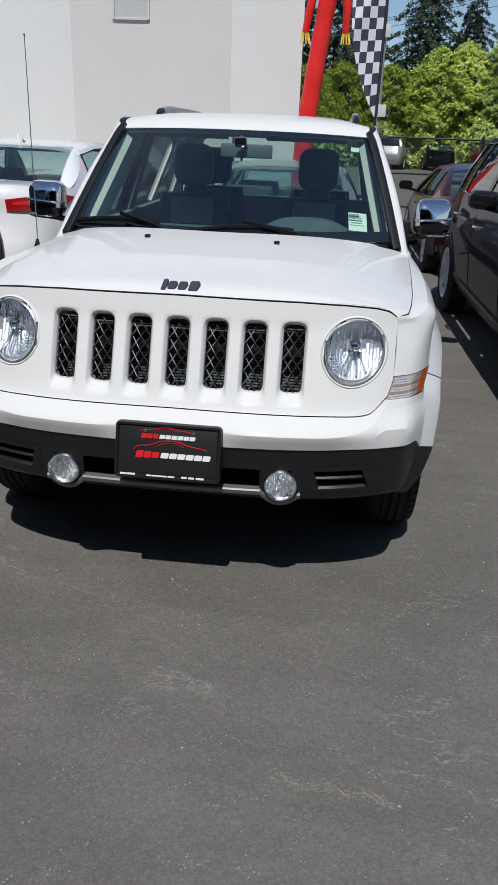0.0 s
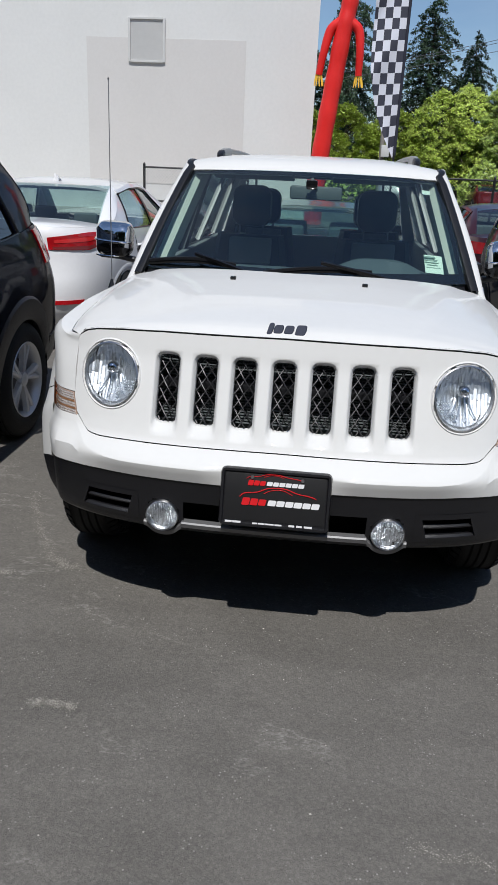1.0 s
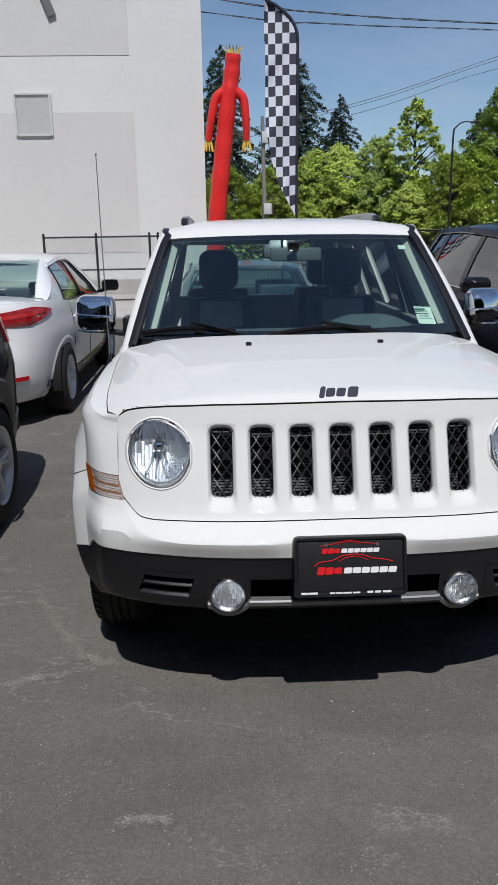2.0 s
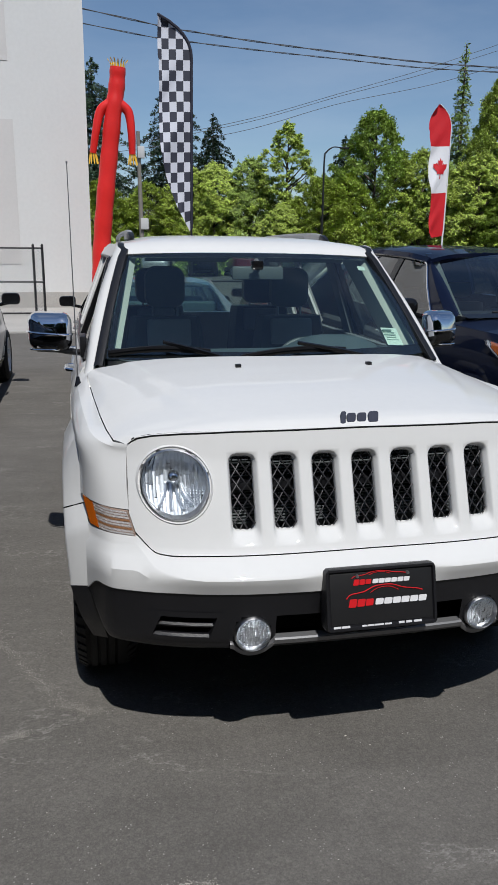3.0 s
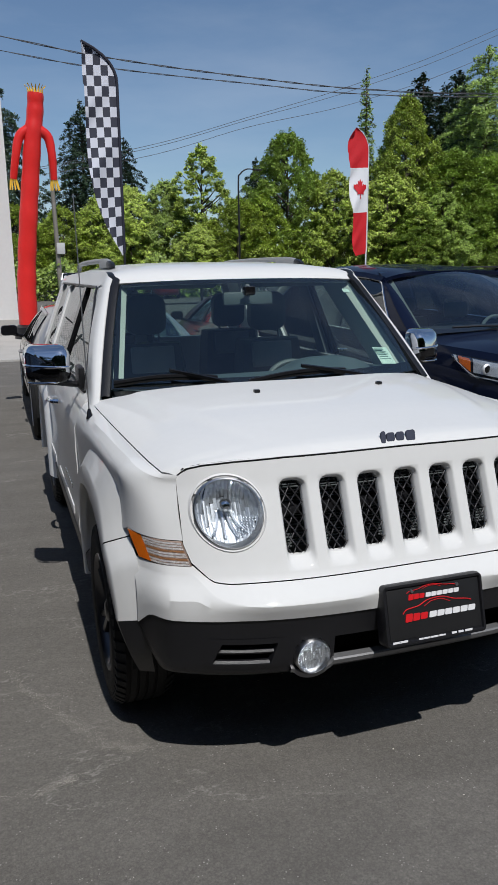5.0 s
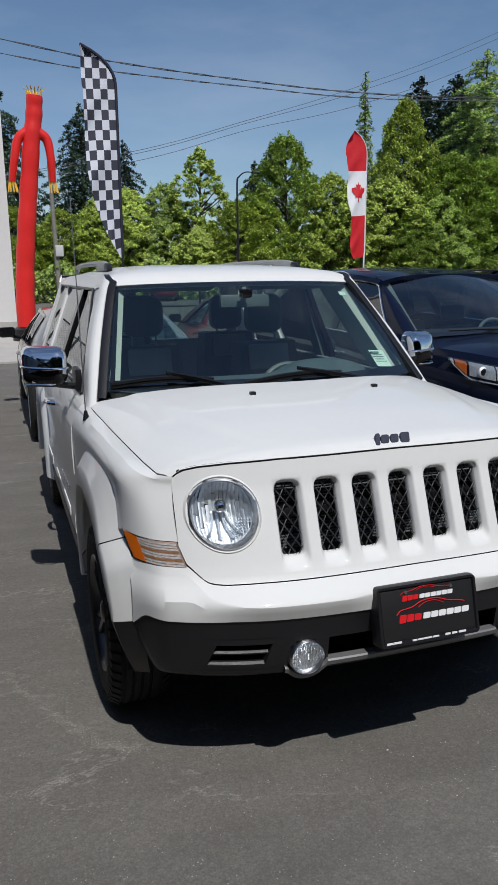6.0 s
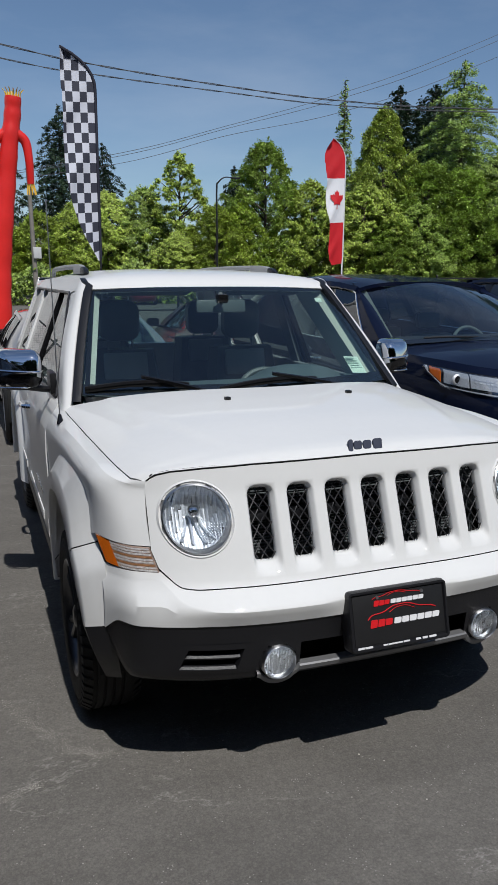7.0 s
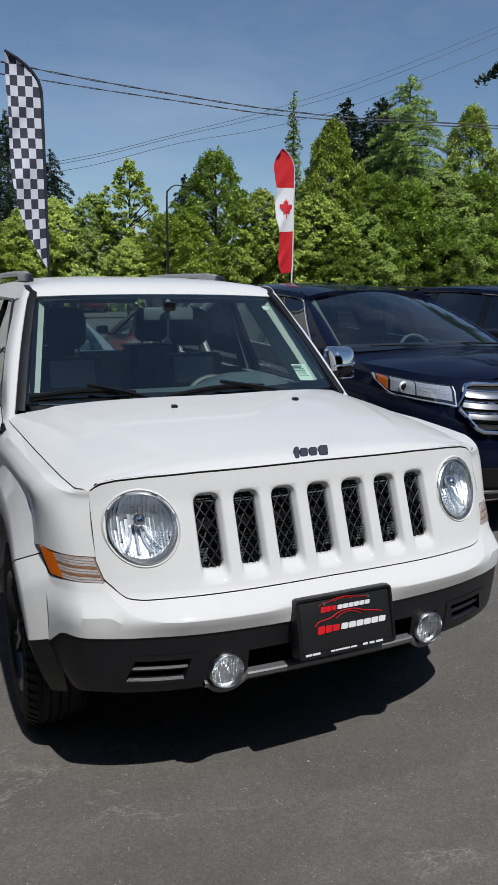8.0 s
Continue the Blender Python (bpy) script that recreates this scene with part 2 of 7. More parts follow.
FLAG_RED = material("red flag cloth", (0.60, 0.012, 0.02), 0.7, vary=0.08, size=6, bump=0.2, bump_size=30)
FLAG_WHITE = material("white flag cloth", (0.78, 0.78, 0.80), 0.7, vary=0.04, size=6, bump=0.2, bump_size=30)
FLAG_BLACK = material("black flag cloth", (0.022, 0.023, 0.038), 0.7, vary=0.1, size=6, bump=0.2, bump_size=30)
BARK = material("grey brown bark", (0.10, 0.08, 0.06), 0.9, vary=0.3, size=6, bump=0.6, bump_size=30)


def leaf_material(name, colour, back, tint):
    """Leaves: each spray its own shade, with light coming through from behind."""
    m = material(name, colour, 0.42, vary=0.3, size=0.5, island_tint=tint, random_tint=0.14)
    n, l = m.node_tree.nodes, m.node_tree.links
    b, out = n["Principled BSDF"], n["Material Output"]
    t, mix = n.new("ShaderNodeBsdfTranslucent"), n.new("ShaderNodeMixShader")
    t.inputs[0].default_value = (*back, 1)
    mix.inputs[0].default_value = 0.08
    l.new(b.outputs[0], mix.inputs[1])
    l.new(t.outputs[0], mix.inputs[2])
    l.new(mix.outputs[0], out.inputs[0])
    return m


LEAF_LIGHT = leaf_material("fresh green leaves", (0.38, 0.47, 0.088), (0.43, 0.52, 0.062), 0.65)
LEAF_MID = leaf_material("green leaves", (0.285, 0.39, 0.078), (0.33, 0.44, 0.056), 0.65)
LEAF_FIR = leaf_material("dark fir needles", (0.030, 0.058, 0.026), (0.03, 0.05, 0.02), 0.5)
LEAF_CEDAR = leaf_material("cedar foliage", (0.225, 0.32, 0.066), (0.27, 0.37, 0.05), 0.5)
POLE_WOOD = material("weathered pole wood", (0.22, 0.20, 0.17), 0.85, vary=0.2, size=3)
CABLE = material("weathered grey cable", (0.10, 0.10, 0.105), 0.5)
ASPHALT = asphalt_material()


# ---- building helpers ----
def part(name, bm, mat, parent=None, label="", smooth=True, angle=35):
    """Links a bmesh as one mesh object, under a thing or a part."""
    me = bpy.data.meshes.new(name)
    bm.normal_update()
    bm.to_mesh(me)
    bm.free()
    for one in mat if isinstance(mat, (list, tuple)) else (mat,):
        me.materials.append(one)
    ob = new(name, me)
    if smooth:
        me.polygons.foreach_set("use_smooth", [True] * len(me.polygons))
        me.set_sharp_from_angle(angle=radians(angle))
    if parent is not None:
        ob.parent = parent
    if label:
        tagged(ob, label)
    return ob


def thing(name, label, category, group="", at=(0, 0, 0), turn=0.0):
    ob = new(name)
    ob.empty_display_size = 0.2
    ob.matrix_basis = pose(*at, 0, 0, turn)
    return tagged(ob, label, category, group)


def box(bm, centre, size, rot=(0, 0, 0), bevel=0.0):
    made = bmesh.ops.create_cube(bm, size=1.0, matrix=pose(*centre, *rot) @ Matrix.Diagonal((*size, 1)))
    if bevel:
        edges = list({e for v in made["verts"] for e in v.link_edges})
        bmesh.ops.bevel(bm, geom=edges, offset=bevel, segments=2, profile=0.6, affect="EDGES")
    return bm


def rod(bm, a, b, r0, r1=None, sides=10, caps=True):
    a, b = Vector(a), Vector(b)
    turn = (b - a).to_track_quat("Z", "Y").to_matrix().to_4x4()
    bmesh.ops.create_cone(bm, cap_ends=caps, segments=sides, radius1=r0, radius2=r0 if r1 is None else r1,
                          depth=(b - a).length, matrix=Matrix.Translation((a + b) / 2) @ turn)
    return bm


def loft(bm, rows, closed=False, ends=False):
    """Quads between rows of points; closed joins each row's ends; ends caps the first and last row."""
    vs = [[bm.verts.new(p) for p in row] for row in rows]
    n = len(vs[0])
    for a, b in zip(vs, vs[1:]):
        for i in range(n if closed else n - 1):
            j = (i + 1) % n
            try:
                bm.faces.new((a[i], a[j], b[j], b[i]))
            except ValueError:
                pass
    if ends:
        bm.faces.new(list(reversed(vs[0])))
        bm.faces.new(vs[-1])
    return vs


def lathe(bm, profile, axis="x", segments=40, centre=(0, 0, 0)):
    """Turns a profile of (along, radius) round an axis through centre."""
    rows = []
    for k in range(segments):
        c, s = math.cos(2 * math.pi * k / segments), math.sin(2 * math.pi * k / segments)
        put = {"x": lambda a, r: (a, r * c, r * s), "y": lambda a, r: (r * c, a, r * s), "z": lambda a, r: (r * c, r * s, a)}[axis]
        rows.append([Vector(put(a, r)) + Vector(centre) for a, r in profile])
    rows.append(rows[0])
    loft(bm, rows)
    bmesh.ops.remove_doubles(bm, verts=bm.verts, dist=1e-5)
    return bm


def smooth_line(points, steps=8):
    """A Catmull-Rom line through points."""
    pts = [np.array(p, float) for p in points]
    pts = [2 * pts[0] - pts[1], *pts, 2 * pts[-1] - pts[-2]]
    out = []
    for a, b, c, d in zip(pts, pts[1:], pts[2:], pts[3:]):
        for k in range(steps):
            t = k / steps
            out.append(0.5 * (2 * b + (c - a) * t + (2 * a - 5 * b + 4 * c - d) * t * t + (3 * b - a - 3 * c + d) * t**3))
    out.append(pts[-2])
    return out


def tube(bm, points, radius, sides=8, closed=False):
    """A round bar along points; radius is one number or a function of 0 to 1."""
    pts = [Vector(p) for p in points]
    rows, up = [], Vector((0.13, 0.21, 0.97))
    for i, p in enumerate(pts):
        way = (pts[min(i + 1, len(pts) - 1)] - pts[max(i - 1, 0)]).normalized()
        side = way.cross(up)
        if side.length < 0.05:
            side = way.cross(Vector((1, 0, 0)))
        side.normalize()
        top = side.cross(way).normalized()
        r = radius(i / max(1, len(pts) - 1)) if callable(radius) else radius
        rows.append([p + r * (math.cos(2 * math.pi * k / sides) * side + math.sin(2 * math.pi * k / sides) * top) for k in range(sides)])
    loft(bm, rows, closed=True, ends=not closed)
    return bm


def sheet(bm, rows, thick):
    """A lofted panel with thickness along its normals, away from the outside."""
    vs = loft(bm, rows)
    bm.normal_update()
    inner = [[bm.verts.new(v.co - v.normal * thick) for v in row] for row in vs]
    n, m = len(vs), len(vs[0])
    for i in range(n - 1):
        for j in range(m - 1):
            bm.faces.new((inner[i][j], inner[i + 1][j], inner[i + 1][j + 1], inner[i][j + 1]))
    rim = [(i, 0) for i in range(n)] + [(n - 1, j) for j in range(1, m)] + [(i, m - 1) for i in range(n - 2, -1, -1)] + [(0, j) for j in range(m - 2, 0, -1)]
    for (a, b), (c, d) in zip(rim, rim[1:] + rim[:1]):
        bm.faces.new((vs[a][b], inner[a][b], inner[c][d], vs[c][d]))
    bmesh.ops.recalc_face_normals(bm, faces=bm.faces)
    return bm


def lerp(table, s):
    """Piecewise straight interpolation in a table of (place, value)."""
    return float(np.interp(s, [a for a, _ in table], [b for _, b in table]))


# ---- setting: ground, building, fence ----
def ground():
    bm = bmesh.new()
    s = 900.0
    loft(bm, [[(-s, -s, 0), (s, -s, 0)], [(-s, s, 0), (s, s, 0)]])
    return tagged(part("ground", bm, ASPHALT, smooth=False), "worn dark grey asphalt car lot with pale scuffs and grit", "ground", kind="structure")


ground()


def apron():
    bm = bmesh.new()
    for k in range(9):
        box(bm, (-2.0 - 3.0 * k, 15.8, 0.015), (2.985, 5.9, 0.05), bevel=0.008)
    return tagged(part("pavement", bm, CONCRETE, smooth=False), "pale concrete apron slabs along the foot of the building", "pavement", kind="structure")


apron()


def warehouse():
    """The pale building, its patched paint, a vent and its roof edge."""
    wall = bmesh.new()
    box(wall, (-15.62, 24.82, 4.8), (30.0, 12.0, 9.6))
    for vert in wall.verts:
        if vert.co.x > -1 and vert.co.y > 30:
            vert.co.x -= 1.1  # the end wall runs back at a slant
    ob = tagged(part("wall_north", wall, WALL_PAINT, smooth=False), "tall pale grey rendered warehouse wall with beige paint patches", "wall", kind="structure")
    for n, (x0, x1, z0, z1) in enumerate(((-6.57, -2.42, 1.15, 4.65), (-6.63, -2.46, 5.98, 9.2))):
        bm = bmesh.new()
        box(bm, ((x0 + x1) / 2, 18.814, (z0 + z1) / 2), (x1 - x0, 0.014, z1 - z0))
        part("paint_patch", bm, PATCH_PAINT, ob, "beige touch-up paint" if n == 0 else "", smooth=False)
    trim = bmesh.new()
    box(trim, (-15.62, 18.80, 0.22), (30.02, 0.05, 0.44), bevel=0.01)
    tagged(part("baseboard", trim, CONCRETE, smooth=False), "low concrete plinth at the foot of the wall", "plinth", kind="structure")
    roof = bmesh.new()
    box(roof, (-15.62, 24.82, 9.68), (30.2, 12.2, 0.16))
    for vert in roof.verts:
        if vert.co.x > -1 and vert.co.y > 30:
            vert.co.x -= 1.1
    tagged(part("roof", roof, VENT_GREY, smooth=False), "grey metal coping on the warehouse roof", "roof", kind="structure")
    v = thing("wall_vent", "grey louvred vent panel flush in the warehouse wall", "vent", at=(-4.98, 18.80, 4.60))
    frame_ = bmesh.new()
    for dx, dz, sx, sz in ((-0.45, 0, 0.06, 1.0), (0.45, 0, 0.06, 1.0), (0, 0.49, 0.84, 0.05), (0, -0.49, 0.84, 0.05)):
        box(frame_, (dx, -0.02, dz), (sx, 0.06, sz), bevel=0.006)
    part("frame", frame_, VENT_GREY, v, smooth=False)
    for k in range(16):
        bm = bmesh.new()
        box(bm, (0, -0.004, -0.43 + 0.0575 * k), (0.85, 0.012, 0.060), rot=(9, 0, 0))
        part("slat", bm, VENT_GREY, v, smooth=False)
    # slanting dark grey bar high on the wall, with a plate at its top
    b = thing("wall_bracket", "dark grey slanting bar high on the warehouse wall", "bracket", at=(-4.36, 18.80, 7.05))
    bm = bmesh.new()
    box(bm, (-0.13, -0.05, 0.32), (0.20, 0.06, 1.10), rot=(0, -20, 0), bevel=0.01)
    part("arm", bm, STEEL_DARK, b)
    bm = bmesh.new()
    box(bm, (-0.33, -0.03, 0.86), (0.34, 0.04, 0.30), bevel=0.008)
    part("wall_plate", bm, STEEL_DARK, b)


warehouse()


def mesh_wires(bm, x0, x1, z0, z1, y, pitch, r):
    """Chain-link: two slanting families of thin wires, cut at the frame."""
    h = z1 - z0
    n = int((x1 - x0 + h) / pitch)
    for k in range(n):
        for sign in (1, -1):
            a = x0 - h + k * pitch
            p, q = [a, z0], [a + h, z1]
            if p[0] < x0:
                p = [x0, z0 + (x0 - a)]
            if q[0] > x1:
                q = [x1, z1 - (a + h - x1)]
            if q[0] - p[0] < 0.02:
                continue
            if sign < 0:
                p, q = [x0 + x1 - p[0], p[1]], [x0 + x1 - q[0], q[1]]
            dy = 0.004 * sign
            dx, dz = (q[0] - p[0]), (q[1] - p[1])
            l = math.hypot(dx, dz)
            ox, oz = -dz / l * r, dx / l * r
            v = [bm.verts.new(c) for c in ((p[0] + ox, y + dy, p[1] + oz), (q[0] + ox, y + dy, q[1] + oz), (q[0], y + dy - r, q[1]), (p[0], y + dy - r, p[1]),
                                           (q[0] - ox, y + dy, q[1] - oz), (p[0] - ox, y + dy, p[1] - oz))]
            bm.faces.new((v[0], v[1], v[2], v[3]))
            bm.faces.new((v[3], v[2], v[4], v[5]))
            bm.faces.new((v[5], v[4], v[1], v[0]))


def fence(x0, x1, y, top, posts, wire, label):
    f = thing("chain_link_fence", label, "fence", at=(x0, y, 0))
    for x in posts:
        bm = bmesh.new()
        rod(bm, (x - x0, 0, 0), (x - x0, 0, top + 0.06), 0.03)
        rod(bm, (x - x0, 0, top + 0.06), (x - x0, 0, top + 0.1), 0.035, 0.01)
        part("post", bm, FENCE_BLACK, f)
    for z in (top, top * 0.52, 0.1):
        bm = bmesh.new()
        rod(bm, (0, 0, z), (x1 - x0, 0, z), 0.021)
        part("rail", bm, FENCE_BLACK, f)
    bm = bmesh.new()
    mesh_wires(bm, 0, x1 - x0, 0.1, top, -0.025, 0.075, 0.0028)
    tagged(part("wire_mesh", bm, wire, f, smooth=False), kind="stuff")
    return f


fence(-4.42, -1.75, 16.2, 1.56, (-4.42, -3.2, -1.95, -1.75), FENCE_GREY, "black framed chain link gate fence before the pale wall")
fence(1.2, 31.2, 16.4, 1.6, [1.2 + 2.5 * k for k in range(13)], FENCE_BLACK, "long black chain link fence along the back of the lot")


# ---- the white sport utility car ----
FRONT_Z = [(0.30, 0.16), (0.34, 0.115), (0.40, 0.075), (0.46, 0.055), (0.53, 0.045), (0.60, 0.037), (0.655, 0.031), (0.668, 0.032), (0.680, 0.041),
           (0.725, 0.088), (0.76, 0.105), (0.98, 0.190), (1.03, 0.203), (1.07, 0.214)]


def front(x, z):
    return lerp(FRONT_Z, z) + 0.05 * x * x + 0.33 * x**4


def nose(u, z, side):
    """The plan line of the bumper at height z: u from 0 at the middle to 1 where it meets the wheel arch."""
    if u <= 0.8:
        x = 0.76 * u / 0.8
        return Vector((x, front(x, z), z))
    t = (u - 0.8) / 0.2
    y0 = front(0.76, z)
    slope = 0.1 * 0.76 + 1.32 * 0.76**3
    p0, p3 = np.array((0.76, y0)), np.array((side - 0.032, y0 + 0.155))
    p1, p2 = p0 + 0.040 * np.array((1, slope)), p3 - np.array((0.026, 0.055))
    p = (1 - t) ** 3 * p0 + 3 * (1 - t) ** 2 * t * p1 + 3 * (1 - t) * t * t * p2 + t**3 * p3
    return Vector((float(p[0]), float(p[1]), z))


def rounded_rect(cx, cz, w, h, r, n=5):
    """Points round a rounded rectangle, counter-clockwise from the lower right corner."""
    out = []
    for qx, qz, a0 in ((1, -1, -90), (1, 1, 0), (-1, 1, 90), (-1, -1, 180)):
        for k in range(n):
            a = radians(a0 + 90 * k / (n - 1))
            out.append((cx + qx * (w / 2 - r) + r * math.cos(a), cz + qz * (h / 2 - r) + r * math.sin(a)))
    return out


wagon = thing("sport_utility_car", "white boxy sport utility car with seven-slot grille and round headlamps", "car")
CENTRES = [-0.381 + 0.127 * k for k in range(7)]
WHITE_LINE = [(0, 0.612), (0.62, 0.616), (0.72, 0.612), (0.82, 0.607), (0.90, 0.603), (0.925, 0.599), (0.95, 0.585), (0.975, 0.564), (1.0, 0.545)]
WHITE_TOP = [(0, 0.718), (0.53, 0.715), (0.632, 0.713), (0.674, 0.716), (0.690, 0.722), (0.737, 0.763), (0.754, 0.762), (0.8, 0.757), (1.0, 0.748)]


def facet_bowl(s, cx, cz, r, start, depth, nx, nz, seed, tilt=1.0):
    """A lamp bowl of upright fluted facets, each a little out of line with the next."""
    rng = random.Random(seed)
    bm = bmesh.new()

    def point(x, z, shift):
        d = math.hypot(x, z)
        if d > r:
            x, z = x * r / d, z * r / d
            d = r
        return bm.verts.new((s * (cx + x), front(cx + x, cz + z) + start + depth * (1 - (d / r) ** 2) + shift, cz + z))
    for i in range(nx):
        x0, x1 = -r + 2 * r * i / nx, -r + 2 * r * (i + 1) / nx
        steps = sorted(rng.uniform(-0.75, 0.75) * r for _ in range(nz - 1))
        zs = [-r] + steps + [r]
        for z0, z1 in zip(zs, zs[1:]):
            if min(abs(x0), abs(x1)) ** 2 + min(abs(z0), abs(z1)) ** 2 > r * r:
                continue
            up, side, puff = tilt * rng.uniform(-0.07, 0.06), tilt * rng.uniform(-0.06, 0.06), rng.uniform(0.04, 0.14) * (x1 - x0)
            cols = []
            for q in (0, 0.25, 0.5, 0.75, 1):
                x = x0 + (x1 - x0) * q
                shift = side * (q - 0.5) * (x1 - x0) - puff * (1 - (2 * q - 1) ** 2)
                cols.append([point(x, z0 + (z1 - z0) * p, shift + up * (p - 0.5) * (z1 - z0)) for p in (0, 0.5, 1)])
            for a, b in zip(cols, cols[1:]):
                for j in range(2):
                    bm.faces.new((a[j], b[j], b[j + 1], a[j + 1]))
    bmesh.ops.dissolve_degenerate(bm, dist=0.0001, edges=bm.edges)
    return bm


def wagon_bumper():
    us = [k / 60 for k in range(-60, 61)]
    rows = []
    for step in (0, 0.25, 0.5, 0.75, 0.93, 1, 1.07, 1.25, 1.5, 1.75, 2):
        row = []
        for u in us:
            a = abs(u)
            # a shelf above and a flat face below one crease, which climbs to the corner lamp
            vc = lerp([(0, 0.5), (0.54, 0.5), (0.60, 0.54), (0.66, 0.64), (0.74, 0.85)], a)
            v = step * vc if step <= 1 else vc + (step - 1) * (1 - vc)
            z = lerp(WHITE_LINE, a) + v * (lerp(WHITE_TOP, a) - lerp(WHITE_LINE, a))
            p = nose(a, z, 0.880)
            out = lerp([(0, 0.003), (0.18, 0.004), (0.26, 0.015), (0.54, 0.016), (0.62, 0.012), (0.72, 0.003), (0.82, 0)], a) * (v / vc if v < vc else (1 - v) / (1 - vc))
            row.append(Vector((math.copysign(p.x, u), p.y - out, p.z)))
        rows.append(row)
    bm = sheet(bmesh.new(), rows, 0.012)
    part("bumper", bm, WHITE_PAINT, wagon, angle=30)
    # the black lower half, with the intake, the lamp pockets and the side vents left open
    bm = bmesh.new()
    cols = sorted({round(s * x, 4) for s in (-1, 1) for x in [0, 0.06, 0.12, 0.18, 0.24, 0.30, 0.315, 0.33, 0.345, 0.36, 0.375, 0.39, 0.405, 0.42, 0.435, 0.45,
                   0.463, 0.49, 0.53, 0.57, 0.61, 0.64, 0.67, 0.69, 0.71, 0.74, 0.76]})
    us2 = [(-1 + 0.025 * k) for k in range(8)] + [c * 0.8 / 0.76 for c in cols] + [0.825 + 0.025 * k for k in range(8)]
    zs = [-2, -1, 0.43, 0.445, 0.46, 0.475, 0.49, 0.505, 0.52, 0.535, 0.55, 0.58, 1.0]
    grid = []
    for z in zs:
        row = []
        for u in us2:
            a = abs(u)
            top = lerp(WHITE_LINE, a) - 0.002
            low = 0.428 + 0.115 * max(0.0, (a - 0.86) / 0.14) ** 1.1
            zz = top if z == 1.0 else low if z < 0 else low + (z - 0.43) * (top - low) / (top - 0.43)
            p = nose(a, zz, 0.876)
            back = 0.34 if z == -2 else 0.03 if z == -1 else 0.0
            tuck = 0.96 if z == -2 else 1.0
            row.append(bm.verts.new((math.copysign(p.x * tuck, u), p.y + 0.006 + back, zz - 0.05 * (z == -2) - 0.022 * (z == -1))))
        grid.append(row)
    for a, b in zip(grid, grid[1:]):
        for i in range(len(a) - 1):
            c = (a[i].co + b[i + 1].co) / 2
            x = abs(c.x)
            if (x < 0.30 and 0.445 < c.z < 0.535) or math.hypot(x - 0.371, c.z - 0.483) < 0.052 or (0.464 < x < 0.669 and 0.462 < c.z < 0.540):
                continue
            bm.faces.new((a[i], a[i + 1], b[i + 1], b[i]))
    part("lower_bumper", bm, BLACK_PLASTIC, wagon, "textured black plastic")
    # dark back of the openings, plus an added tray that stops sun leaking through
    bm = bmesh.new()
    box(bm, (0, 0.24, 0.505), (1.30, 0.16, 0.14))
    box(bm, (0, 0.37, 0.405), (1.05, 0.30, 0.010))
    part("intake_back_light_stop", bm, DARK, wagon, smooth=False)
    bm = bmesh.new()
    rows = []
    for k in range(-66, 67):
        x = 0.437 * k / 66
        # the strip runs under the intake and bellies out beneath each fog lamp
        away = abs(abs(x) - 0.371)
        top = 0.462 if abs(x) < 0.31 else 0.450
        if away < 0.066:
            top = min(top, 0.480 - math.sqrt(0.0665**2 - away**2) + 0.006)
        y = front(abs(x), top - 0.01)
        rows.append([(x, y + 0.02, top), (x, y - 0.006, top - 0.001), (x, y - 0.010, top - 0.006), (x, y - 0.004, top - 0.022), (x, y + 0.02, top - 0.026)])
    loft(bm, rows, ends=False)
    part("bumper_strip", bm, STRIP_GREY, wagon, "dark satin strip")
    for s in (-1, 1):
        bm = bmesh.new()
        ring, y = [], front(0.371, 0.483)
        for r, dy in ((0.050, 0.012), (0.0505, -0.010), (0.0525, -0.013), (0.055, -0.010), (0.0565, 0.002), (0.057, 0.03)):
            ring.append([(s * 0.371 + r * math.cos(2 * math.pi * k / 32), y + dy, 0.483 - 0.003 + r * math.sin(2 * math.pi * k / 32)) for k in range(32)])
        loft(bm, ring, closed=True)
        bezel = part("fog_lamp", bm, SATIN_CHROME, wagon, "round clear fog lamp with chrome rim")
        bm = facet_bowl(s, 0.371, 0.480, 0.0505, 0.002, 0.020, 13, 7, 9 + s, 2.4)
        part("reflector", bm, SPARKLE, bezel, smooth=False)
        bm = bmesh.new()
        rows = [[(s * 0.371 + r * math.cos(2 * math.pi * k / 28), y + d, 0.480 + r * math.sin(2 * math.pi * k / 28)) for k in range(28)]
                for r, d in ((0.0505, 0.000), (0.044, -0.009), (0.030, -0.015), (0.012, -0.018), (0.001, -0.0185))]
        loft(bm, rows, closed=True)
        part("lens", bm, LENS_GLASS, bezel)
        # side vent: a slanted mouth with two blades in a dark pocket
        bm = bmesh.new()
        mouth = []
        for pts, d in ((((0.455, 0.449), (0.680, 0.449), (0.680, 0.552), (0.455, 0.552)), 0.004), (((0.496, 0.463), (0.664, 0.463), (0.637, 0.534), (0.476, 0.534)), 0.003), (((0.500, 0.466), (0.660, 0.466), (0.634, 0.531), (0.480, 0.531)), 0.022)):
            ring = []
            for (xa, za), (xb, zb) in zip(pts, pts[1:] + pts[:1]):
                ring += [(xa + (xb - xa) * m / 6, za + (zb - za) * m / 6) for m in range(6)]
            mouth.append([(s * x, front(x, z) + d, z) for x, z in ring])
        loft(bm, mouth if s > 0 else [r[::-1] for r in mouth], closed=True)
        bmesh.ops.recalc_face_normals(bm, faces=bm.faces)
        part("vent_mouth", bm, BLACK_PLASTIC, wagon, angle=30)
